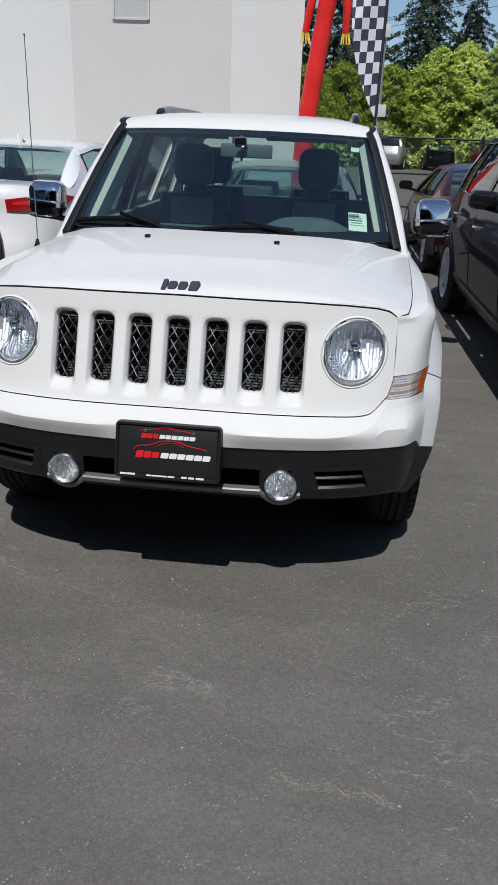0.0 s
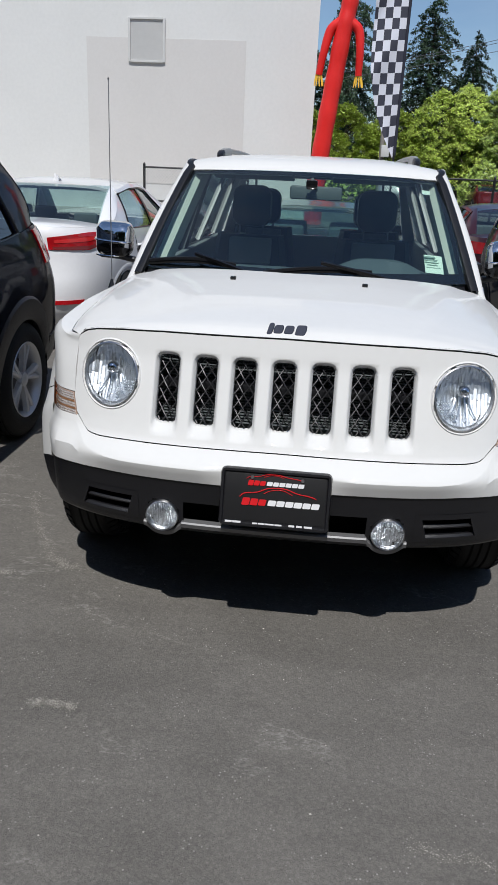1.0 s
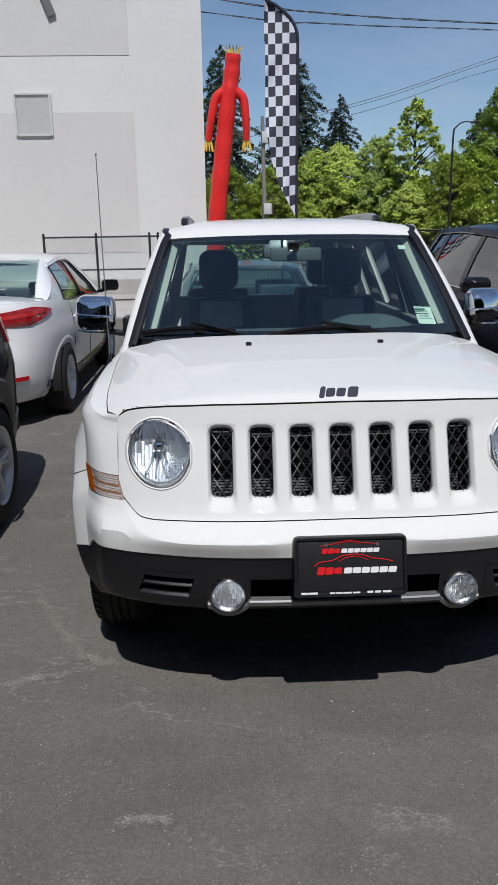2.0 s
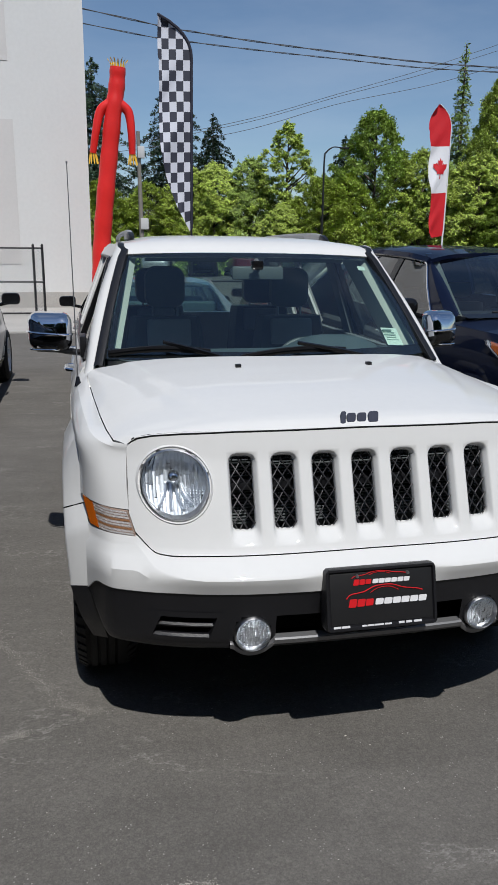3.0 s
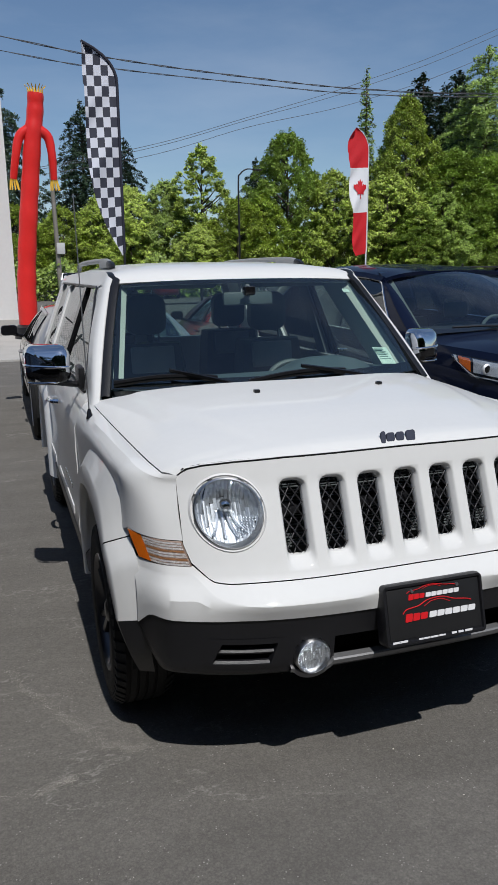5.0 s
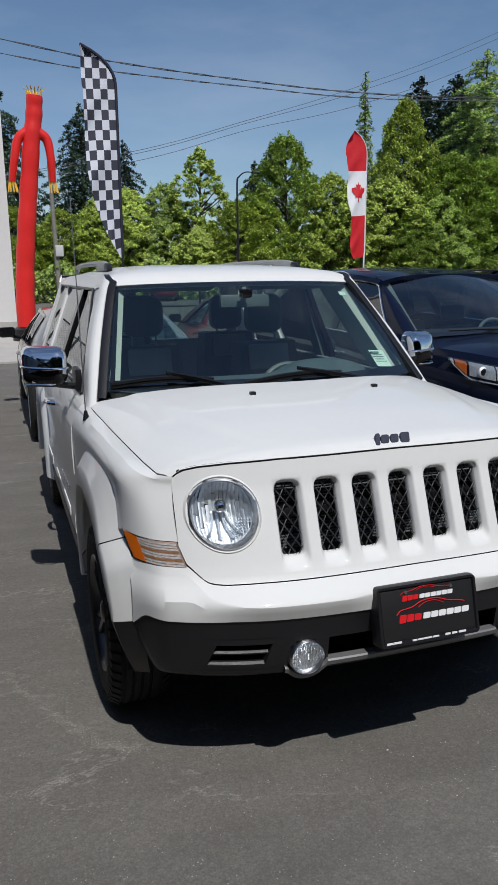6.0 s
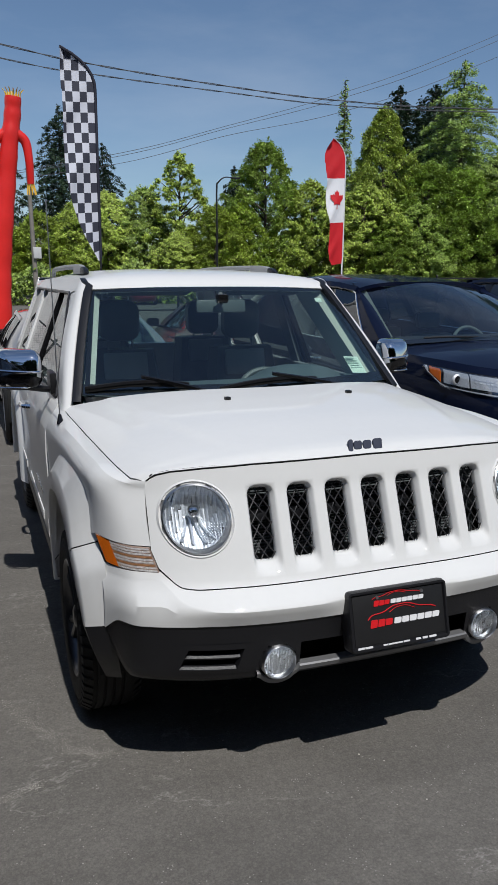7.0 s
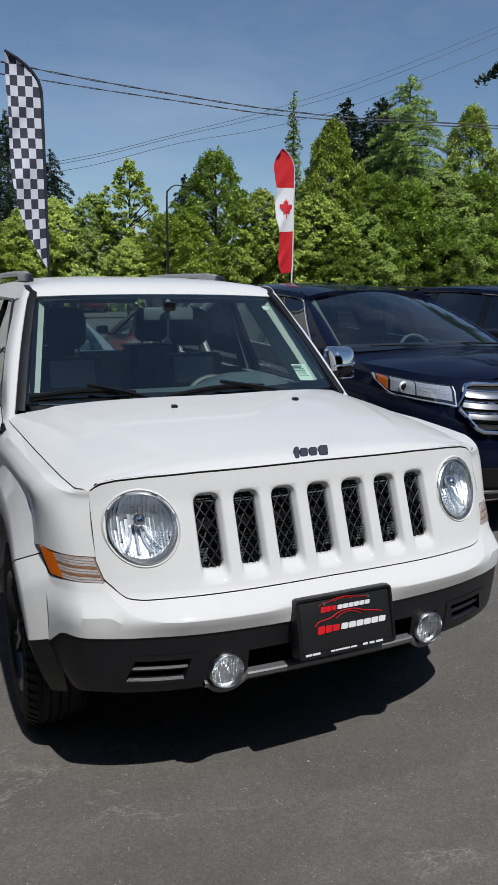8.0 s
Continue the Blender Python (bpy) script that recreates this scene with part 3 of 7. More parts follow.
        for zz in (0.464, 0.503):
            bm = bmesh.new()
            rows = []
            for k in range(8):
                x = (0.485 if zz < 0.48 else 0.478) + (0.0255 if zz < 0.48 else 0.0245) * k
                y2 = front(x, zz) + (0.010 if zz < 0.48 else 0.012)
                rows.append([(s * x, y2 + 0.035, zz + 0.009), (s * x, y2 + 0.004, zz + 0.007), (s * x, y2 - 0.003, zz), (s * x, y2, zz - 0.006), (s * x, y2 + 0.035, zz - 0.012)])
            loft(bm, rows, closed=True, ends=True)
            bmesh.ops.recalc_face_normals(bm, faces=bm.faces)
            part("vent_blade", bm, BLACK_PLASTIC, wagon)


wagon_bumper()


def hood_line(x):
    """Height of the shut line between grille panel and bonnet."""
    return lerp([(0, 1.066), (0.40, 1.062), (0.55, 1.055), (0.64, 1.046), (0.69, 1.034), (0.716, 1.012)], abs(x))


def grille_foot(x):
    return lerp([(0, 0.722), (0.50, 0.719), (0.60, 0.717), (0.64, 0.720), (0.655, 0.726), (0.70, 0.770), (0.712, 0.80), (0.718, 0.828)], abs(x))


def wagon_grille():
    xs = {0.716, 0.70, 0.68, 0.66, 0.645, 0.63}
    xs |= {round(0.446 + 0.0115 * k, 4) for k in range(16)}
    for c in CENTRES:
        xs |= {round(abs(c - 0.050), 4), round(abs(c + 0.050), 4), round(abs(c - 0.036), 4), round(abs(c + 0.036), 4), round(abs(c - 0.018), 4), round(abs(c + 0.018), 4), round(abs(c), 4)}
    xs = sorted({s * x for x in xs for s in (-1, 1)})
    Z0, Z1 = 0.738, 1.006
    vs = [0, 0.5, 1] + [1 + k / 18 for k in range(1, 19)] + [2.3, 2.6, 2.85, 3.0]
    bm = bmesh.new()
    grid = []
    for v in vs:
        row = []
        for x in xs:
            lo, hi = grille_foot(x), hood_line(x) - 0.004
            a, b = max(Z0, lo + 0.011), min(Z1, hi - 0.03)
            z = lo + v * (a - lo) if v <= 1 else a + (v - 1) * (b - a) if v <= 2 else b + (v - 2) * (hi - b)
            edge = max(0.0, abs(x) - 0.66) / 0.056
            row.append(bm.verts.new((x, front(x, z) - 0.004 + 0.003 * edge**2, z)))
        grid.append(row)
    for a, b in zip(grid, grid[1:]):
        for i in range(len(a) - 1):
            c = (a[i].co + b[i + 1].co) / 2
            if math.hypot(abs(c.x) - 0.581, c.z - 0.911) < 0.101:
                continue
            if Z0 < c.z < Z1 and any(abs(c.x - m) < 0.049 for m in CENTRES):
                continue
            bm.faces.new((a[i], a[i + 1], b[i + 1], b[i]))
    loose = [v for v in bm.verts if not v.link_faces]
    bmesh.ops.delete(bm, geom=loose, context="VERTS")

    def settle(x, z, c, mid, w, h, r):
        """The point of a rounded rectangle that lies straight in from (x, z) of the slot's square mouth."""
        px, pz = (x - c) / 0.050 * w / 2, (z - mid) / ((Z1 - Z0) / 2) * h / 2
        qx, qz = max(-(w / 2 - r), min(w / 2 - r, px)), max(-(h / 2 - r), min(h / 2 - r, pz))
        d = math.hypot(px - qx, pz - qz)
        if abs(px) > w / 2 - r and abs(pz) > h / 2 - r and d > 1e-6:
            px, pz = qx + (px - qx) * r / d, qz + (pz - qz) * r / d
        return px, pz
    mid = (Z0 + Z1) / 2
    for c in CENTRES:
        across = [c + d for d in (-0.050, -0.036, -0.018, 0.0, 0.018, 0.036, 0.050)]
        up = [Z0 + (Z1 - Z0) * k / 18 for k in range(19)]
        mouth = [(x, Z0) for x in across[:-1]] + [(across[-1], z) for z in up[:-1]] + [(x, Z1) for x in reversed(across[1:])] + [(across[0], z) for z in reversed(up[1:])]
        rows = [[(x, front(x, z) - 0.004, z) for x, z in mouth]]
        for w, h, r, m, d in ((0.092, Z1 - Z0 - 0.010, 0.030, mid, 0.0008), (0.085, Z1 - Z0 - 0.022, 0.028, mid + 0.002, 0.005), (0.072, 0.216, 0.020, 0.880, 0.021), (0.070, 0.212, 0.018, 0.880, 0.024), (0.070, 0.212, 0.018, 0.880, 0.045)):
            ring = []
            for x, z in mouth:
                px, pz = settle(x, z, c, mid, w, h, r)
                ring.append((c + px, front(c + px, m + pz) - 0.004 + d, m + pz))
            rows.append(ring)
        loft(bm, rows, closed=True)
    bmesh.ops.remove_doubles(bm, verts=bm.verts, dist=0.0006)
    bmesh.ops.recalc_face_normals(bm, faces=bm.faces)
    panel = part("grille_panel", bm, WHITE_PAINT, wagon, angle=70)
    for c in CENTRES:
        # woven wire insert
        bm = bmesh.new()
        w, z0, z1 = 0.034, 0.777, 0.983
        pitch_x, pitch_z = 0.031, 0.043
        for sign in (1, -1):
            k = -12
            while k < 14:
                pts = []
                for j in range(41):
                    x = -w + 2 * w * j / 40
                    z = 0.88 + k * pitch_z + sign * x * pitch_z / pitch_x
                    gap = max(0.0, abs(x) - 0.020)
                    if z0 + 0.8 * gap < z < z1 - 0.8 * gap:
                        pts.append((c + x, front(c + x, z) + 0.030 + 0.004 * sign * math.cos(x / pitch_x * math.pi), z))
                if len(pts) > 2:
                    tube(bm, pts[::4] + ([pts[-1]] if (len(pts) - 1) % 4 else []), 0.0022, 5)
                k += 1
        part("grille_mesh", bm, GLOSS_BLACK_WIRE, panel)
    bm = bmesh.new()
    for k in range(26):
        box(bm, (0, 0.30, 0.745 + 0.0105 * k), (0.90, 0.02, 0.0035))
    for k in range(40):
        box(bm, (-0.44 + 0.0225 * k, 0.305, 0.88), (0.003, 0.02, 0.28))
    box(bm, (0, 0.335, 0.88), (1.0, 0.03, 0.34))
    part("radiator", bm, GREY_TRIM, wagon, smooth=False)
    bm = bmesh.new()
    box(bm, (0, 0.26, 0.885), (0.86, 0.05, 0.025), bevel=0.006)
    part("cross_bar", bm, BLACK_PLASTIC, wagon)


GLOSS_BLACK_WIRE = material("dark glossy wire", (0.035, 0.035, 0.037), 0.42, metal=0.5)
wagon_grille()


def wagon_headlamps():
    for s in (-1, 1):
        cx, cz = 0.581, 0.911

        def disc(r, d, n=48, flat=0.0):
            pts = []
            for k in range(n):
                a = 2 * math.pi * k / n
                x, z = cx + 0.92 * r * math.cos(a), cz + 0.92 * r * math.sin(a)
                base = (1 - flat) * front(x, z) + flat * (0.255 + 0.30 * (x - cx))
                pts.append((s * x, base + d, z))
            return pts if s > 0 else list(reversed(pts))

        bm = bmesh.new()
        loft(bm, [disc(0.127, 0.006), disc(0.124, -0.001), disc(0.1195, -0.006), disc(0.117, -0.009), disc(0.1145, -0.005), disc(0.112, 0.003), disc(0.1085, 0.008)], closed=True)
        lamp = part("headlamp", bm, WHITE_PAINT, wagon, "round clear headlamp with chrome ring")
        bm = bmesh.new()
        loft(bm, [disc(0.110, 0.006), disc(0.109, -0.010), disc(0.105, -0.013), disc(0.101, -0.004), disc(0.100, 0.02)], closed=True)
        part("chrome_ring", bm, SATIN_CHROME, lamp)
        bm = facet_bowl(s, cx, cz, 0.0925, 0.016, 0.046, 17, 5, 4 + s, 1.7)
        part("reflector", bm, REFLECTOR, lamp, smooth=False)
        # curved arms fanning down from the bulb, and a patch of small prisms low on the inner side
        bm = bmesh.new()
        for k, (lean_, h) in enumerate(((-0.62, 0.050), (-0.30, 0.062), (0.05, 0.066), (0.38, 0.058))):
            rows = []
            for j in range(9):
                q = j / 8
                x, z = cx + 0.014 * (k - 1.5) + lean_ * h * q * q, cz - 0.012 - h * q
                y = front(x, z) + 0.046 - 0.034 * q
                rows.append([(s * (x - 0.005), y + 0.010, z), (s * (x - 0.001), y, z), (s * (x + 0.004), y + 0.003, z), (s * (x + 0.006), y + 0.012, z)])
            loft(bm, rows)
        part("flutes", bm, SPARKLE, lamp)
        bm = bmesh.new()
        for i in range(9):
            for j in range(8):
                x, z = 0.020 + 0.0085 * i, -0.022 - 0.0085 * j
                if math.hypot(x, z) < 0.086 and x - z > 0.060:
                    y = front(cx - x, cz + z) + 0.012
                    p = [(s * (cx - x + dx), y + dy, cz + z + dz) for dx, dy, dz in ((-0.0036, 0.006, 0), (0, 0.006, -0.0036), (0.0036, 0.006, 0), (0, 0.006, 0.0036), (0, 0.0, 0))]
                    v = [bm.verts.new(c) for c in p]
                    for a, b in ((0, 1), (1, 2), (2, 3), (3, 0)):
                        bm.faces.new((v[a], v[b], v[4]))
        part("prisms", bm, REFLECTOR, lamp, smooth=False)
        bm = bmesh.new()
        y = front(cx, cz)
        bmesh.ops.create_uvsphere(bm, u_segments=20, v_segments=12, radius=0.021, matrix=Matrix.Translation((s * cx, y + 0.03, cz + 0.012)))
        part("bulb_cap", bm, CHROME, lamp)
        bm = bmesh.new()
        loft(bm, [disc(0.104, -0.004), disc(0.096, -0.010), disc(0.075, -0.015), disc(0.045, -0.018), disc(0.015, -0.0195), disc(0.0005, -0.0195)], closed=True)
        part("lens", bm, LENS_GLASS, lamp)
        # corner lamp: an amber end, then a clear cover over stacked bright and bronze reflector ribs
        def at(q, v, off):
            """A point of the lamp: q from the inner end to the outer one, v up."""
            z = 0.757 + 0.070 * v
            u0, u1 = 0.737 + 0.022 * v, 0.948 + 0.050 * v
            p = nose(u0 + (u1 - u0) * q, z, 0.886)
            return (s * p.x, p.y - 0.004 + off, z)

        def slab(q0, q1, v0, v1, off, thick, n=10):
            bm = bmesh.new()
            rows = [[at(q0 + (q1 - q0) * k / n, v0 + (v1 - v0) * j / 4, off) for k in range(n + 1)] for j in range(5)]
            return sheet(bm, rows if s > 0 else [r[::-1] for r in rows], thick)
        marker = part("corner_lamp", slab(0, 1, 0, 1, 0.003, 0.010, 18), BRONZE_LENS, wagon, "clear corner lamp with amber end")
        part("amber_end", slab(0.70, 0.99, 0.02, 0.98, 0.0005, 0.004), AMBER, marker)
        for j in range(9):
            part("rib", slab(0.02, 0.695, 0.03 + 0.105 * j, 0.100 + 0.105 * j, 0.001, 0.003), RIB_AMBER if j in (2, 5) else RIB_PALE, marker)
        part("lens", slab(0.005, 0.995, 0.02, 0.98, -0.0015, 0.001, 18), LENS_GLASS, marker).visible_shadow = False


wagon_headlamps()
HOOD_C = [(0.205, 1.064), (0.213, 1.074), (0.232, 1.088), (0.28, 1.101), (0.5, 1.126), (0.863, 1.157), (1.06, 1.168), (1.45, 1.175)]
HOOD_E = [(0.20, 1.010), (0.294, 1.022), (0.45, 1.036), (0.60, 1.046), (1.03, 1.063), (1.45, 1.074)]
HOOD_W = [(0.20, 0.70), (0.300, 0.714), (0.314, 0.718), (0.336, 0.750), (0.45, 0.769), (0.60, 0.784), (0.90, 0.804), (1.20, 0.820), (1.45, 0.828)]


def hood_z(x, y):
    w = lerp(HOOD_W, y)
    q = min(1.0, abs(x) / w)
    crease = lerp([(0.25, 0.56), (0.50, 0.66), (0.88, 0.77), (1.25, 0.84)], y)
    lift = 0.007 * max(0.0, min(1.0, (crease - q) / 0.035)) * min(1.0, max(0.0, (y - 0.28) / 0.3))
    return lerp(HOOD_C, y) - (lerp(HOOD_C, y) - lerp(HOOD_E, y) - 0.02) * q**3 - 0.02 * q**12 - 0.006 + lift


def wagon_hood():
    bm = bmesh.new()
    rows = []
    qs = [k / 48 for k in range(-48, 49)]
    for j in range(33):
        t = j / 32
        row = []
        for q in qs:
            w0 = 0.716
            x0 = q * w0
            ya = front(x0, hood_line(x0)) + 0.0
            yb = 1.045 + 0.40 * (0.83 * q) ** 2 + 0.09 * abs(q) ** 10
            y = ya + (yb - ya) * t**1.25
            x = q * (lerp(HOOD_W, y) if t > 0 else w0)
            z = hood_z(x, y)
            if t == 0:
                z = hood_line(x0) + 0.001
            elif j == 1:
                z = max(z - 0.006, hood_line(x0) + 0.008)
            row.append((x, y, z))
        rows.append(row)
    sheet(bm, rows, 0.012)
    hood = part("bonnet", bm, WHITE_PAINT, wagon, angle=50)
    # dark seam under the bonnet's lip
    bm = bmesh.new()
    pts = [(0.716 * k / 30, front(0.716 * k / 30, hood_line(0.716 * k / 30)) + 0.006, hood_line(0.716 * k / 30) - 0.002) for k in range(-30, 31)]
    tube(bm, pts, 0.0055, 6)
    part("seam", bm, DARK, hood)
    for s in (-1, 1):
        bm = bmesh.new()
        z = hood_z(0.262, 0.863)
        box(bm, (s * 0.262, 0.863, z + 0.005), (0.022, 0.022, 0.012), bevel=0.003)
        part("washer_nozzle", bm, BLACK_PLASTIC, hood)
    # badge as plain raised pill shapes
    y = 0.243
    for x, w, h in ((-0.055, 0.017, 0.044), (-0.029, 0.029, 0.031), (0.005, 0.029, 0.031), (0.043, 0.033, 0.038)):
        bm = bmesh.new()
        rows = []
        for g, d in ((0.0, 0.006), (0.0, -0.001), (0.0015, -0.0025)):
            rows.append([(px + 0.22 * pz, d, pz) for px, pz in rounded_rect(0, 0, w - 2 * g, h - 2 * g, 0.0075 - g, 5)])
        loft(bm, rows, closed=True, ends=True)
        bmesh.ops.recalc_face_normals(bm, faces=bm.faces)
        bm.transform(pose(x, y - 0.004, hood_z(x, y) + 0.004, -38, 0, 0))
        part("badge", bm, BADGE, hood)


wagon_hood()


ROOF_LINE = [(1.855, 1.572), (1.875, 1.590), (1.92, 1.618), (1.99, 1.637), (2.15, 1.651), (2.6, 1.664), (3.2, 1.664), (3.9, 1.645), (4.2, 1.61), (4.28, 1.57)]
ROOF_WIDE = [(1.85, 0.612), (1.88, 0.626), (1.92, 0.636), (2.0, 0.645), (2.6, 0.655), (4.3, 0.655)]


def roof_drop(q, y):
    """How far the roof falls from its crown to q of its half width."""
    return 0.058 * abs(q) ** 6 * max(0.0, min(1, (y - 1.84) / 0.4)) + 0.010 * q * q


def roof_edge(u):
    """The line of the ditch beside the roof: u up the pillar to 1, then back to 2."""
    if u <= 1:
        return 0.752 - 0.140 * u + 0.006 * math.sin(math.pi * u), 1.390 + 0.482 * u, 1.124 + 0.452 * u
    y = 1.872 + (u - 1) * 2.3
    x = lerp(ROOF_WIDE, y) - 0.016 * min(1, (u - 1) / 0.05)
    return x, y, lerp(ROOF_LINE, y) - roof_drop(x / lerp(ROOF_WIDE, y), y) + 0.003


CREASE_X = [(0.30, 0.848), (0.46, 0.861), (0.62, 0.873), (0.84, 0.884), (1.20, 0.893), (1.478, 0.899)]
CREASE_Z = [(0.30, 1.00), (0.46, 1.000), (0.84, 1.004), (1.20, 0.985), (1.478, 0.960)]
WAIST = [(1.45, 0.0), (2.0, 0.022), (2.5, 0.038), (3.9, 0.038), (4.3, 0.020)]


def wagon_sides():
    """Front wings, arch flares, doors, pillars and the rear quarter, one side and its mirror image."""
    AXLES, R = (0.90, 3.535), 0.345
    for s in (-1, 1):
        # front wing, from the bonnet edge down to the arch
        bm = bmesh.new()
        cols = [0.7540 + (1 - 0.7540) * k / 14 for k in range(15)] + [1.0 + 0.1 * k for k in range(1, 10)]
        rows = []
        for c in cols:
            def at_z(z):
                if c <= 1.0:
                    return nose(c, z, 0.884)
                q = nose(1.0, z, 0.884)
                return Vector((q.x + 0.008 * min(1.0, (c - 1) / 0.3), q.y + (1.472 - q.y) * (c - 1.0) / 0.9, z))
            y = at_z(1.0).y
            w, zt = lerp(HOOD_W, y) + 0.003, lerp(HOOD_E, y) - 0.008
            foot = lerp([(0.25, 0.829), (0.44, 0.829), (0.50, 0.80), (0.56, 0.74), (0.64, 0.78), (1.2, 0.78), (1.3, 0.66), (1.36, 0.42), (1.5, 0.42)], y)
            e = at_z(zt - 0.03)
            w = min(w, e.x - 0.004)
            # behind the nose the shoulder slopes down to a crease and the side drops from it
            k = min(1.0, max(0.0, (e.y - 0.335) / 0.14))
            cx, cz = lerp(CREASE_X, e.y), lerp(CREASE_Z, e.y)
            soft = [Vector((w, e.y, zt)), Vector((w + 0.35 * (e.x - w), e.y, zt - 0.004)), Vector((w + 0.85 * (e.x - w), e.y, zt - 0.012)), Vector((e.x - 0.004, e.y, zt - 0.019))]
            soft += [at_z(zt - 0.030 + (foot - zt + 0.030) * m / 7) + Vector((0.004 * math.sin(m / 7 * math.pi), 0, 0)) for m in range(8)]
            hard = [Vector((w + (cx - w) * f, e.y, zt + (cz - zt) * f + 0.026 * math.sin(math.pi * f) * (0.55 + 0.9 * f))) for f in (0, 0.3, 0.6, 0.82, 0.95)]
            hard += [Vector((cx + d, e.y, cz + (foot - cz) * f)) for f, d in ((0.03, 0.001), (0.10, 0.000), (0.25, -0.003), (0.42, -0.005), (0.60, -0.005), (0.80, -0.004), (1.0, -0.002))]
            row = [p.lerp(h, k) for p, h in zip(soft, hard)]
            rows.append([(s * p.x, p.y, p.z) for p in (row if s > 0 else row[::-1])])
        sheet(bm, rows, 0.006)
        part("front_wing", bm, WHITE_PAINT, wagon, angle=28)
        # arch flares: the front one is a broad boxed band, cut by a seam at the corner lamp
        FRONT_IN = [(-6, 0.44), (15, 0.455), (35, 0.485), (54, 0.500), (70, 0.462), (90, 0.425), (110, 0.428), (130, 0.432), (146, 0.440), (162, 0.450), (172, 0.46), (184, 0.45)]
        FRONT_OUT = [(-6, 0.52), (20, 0.535), (45, 0.575), (60, 0.605), (76, 0.618), (90, 0.625), (100, 0.636), (108, 0.655), (116, 0.682), (123, 0.694), (130, 0.650), (135, 0.628), (140, 0.645), (145, 0.672), (154, 0.634), (162, 0.599), (172, 0.57), (184, 0.50)]
        FRONT_X = [(-6, 0.907), (15, 0.913), (54, 0.921), (90, 0.917), (130, 0.917), (146, 0.911), (162, 0.900), (172, 0.875), (184, 0.835)]

        def front_rows(a0, a1, n):
            """Rows across the band from the arch edge to its root, slanted where the seam is."""
            rows = []
            for k in range(n + 1):
                a = a0 + (a1 - a0) * k / n
                ri, xo = lerp(FRONT_IN, a), lerp(FRONT_X, a)
                root = lerp([(-6, 0.892), (20, 0.890), (50, 0.886), (80, 0.878), (100, 0.872), (115, 0.864), (123, 0.856), (130, 0.846), (140, 0.838), (162, 0.828), (184, 0.79)], a)
                slant = lerp([(100, 0), (131, 6), (158, 0)], a)
                row = []
                for f, x in ((-0.02, 0.80), (-0.005, xo - 0.016), (0.02, xo - 0.004), (0.06, xo), (0.30, xo + 0.002), (0.54, xo + 0.002), (0.60, xo - 0.004), (0.80, 0.48 * xo + 0.52 * root), (1.0, root)):
                    b = a + slant * max(0.0, f)
                    r = ri + (lerp(FRONT_OUT, b) - ri) * f
                    row.append((s * x, 0.90 + r * math.cos(radians(b)), 0.36 + r * math.sin(radians(b))))
                rows.append(row)
            return rows if s > 0 else rows[::-1]
        for nm, a0, a1, n, mat in (("arch_flare", -6, 130.6, 44, WHITE_PAINT), ("bumper_flare", 131.0, 161.5, 14, WHITE_PAINT), ("flare_foot", 161.7, 184, 8, BLACK_PLASTIC)):
            bm = bmesh.new()
            loft(bm, front_rows(a0, a1, n))
            bmesh.ops.recalc_face_normals(bm, faces=bm.faces)
            part(nm, bm, mat, wagon, "black lower end of the arch" if nm == "flare_foot" else "", angle=32)
        bm = bmesh.new()
        loft(bm, [[(x - s * 0.004, y + 0.002, z) for x, y, z in row] for row in front_rows(130.2, 131.4, 2)])
        part("flare_seam", bm, DARK, wagon)
        for n, yc in enumerate(AXLES):
            if n:
                bm = bmesh.new()
                rows = []
                for k in range(41):
                    a = radians(-6 + 192 * k / 40)
                    c, sn = math.cos(a), math.sin(a)

                    def arch(top, flat, knee_y, knee_z, wide, p):
                        """Radius of a squared arch: flat top, slanted shoulders, nearly upright legs."""
                        n1 = ((top - knee_z), (knee_y - flat))
                        d1 = n1[0] * flat + n1[1] * top
                        n2 = (knee_z + 0.1, wide - knee_y)
                        d2 = n2[0] * knee_y + n2[1] * knee_z
                        terms = (max(0.0, sn) / top, max(0.0, (n1[0] * abs(c) + n1[1] * sn) / d1), max(0.0, (n2[0] * abs(c) + n2[1] * sn) / d2))
                        return 1 / sum(q**p for q in terms) ** (1 / p)
                    ro = arch(0.545, 0.27, 0.46, 0.26, 0.50, 11)
                    ri = arch(0.418, 0.21, 0.365, 0.20, 0.398, 12)
                    w = ro - ri
                    rows.append([(s * x, yc + r * c, 0.36 + r * sn) for x, r in ((0.80, ri + 0.002), (0.922, ri), (0.933, ri + 0.005), (0.938, ri + 0.016), (0.938, ri + 0.28 * w), (0.932, ri + 0.52 * w), (0.922, ri + 0.72 * w), (0.911, ri + 0.90 * w), (0.896, ro + 0.012))])
                loft(bm, rows if s > 0 else rows[::-1])
                bmesh.ops.recalc_face_normals(bm, faces=bm.faces)
                part("arch_flare", bm, WHITE_PAINT, wagon, angle=50)
            bm = bmesh.new()
            rows = []
            for k in range(25):
                a = radians(-8 + 196 * k / 24)
                rows.append([(s * x, yc + r * math.cos(a), 0.36 + r * math.sin(a)) for x, r in ((0.85, 0.42), (0.55, 0.42), (0.50, 0.1))])
            loft(bm, rows)
            part("arch_liner", bm, DARK, wagon)
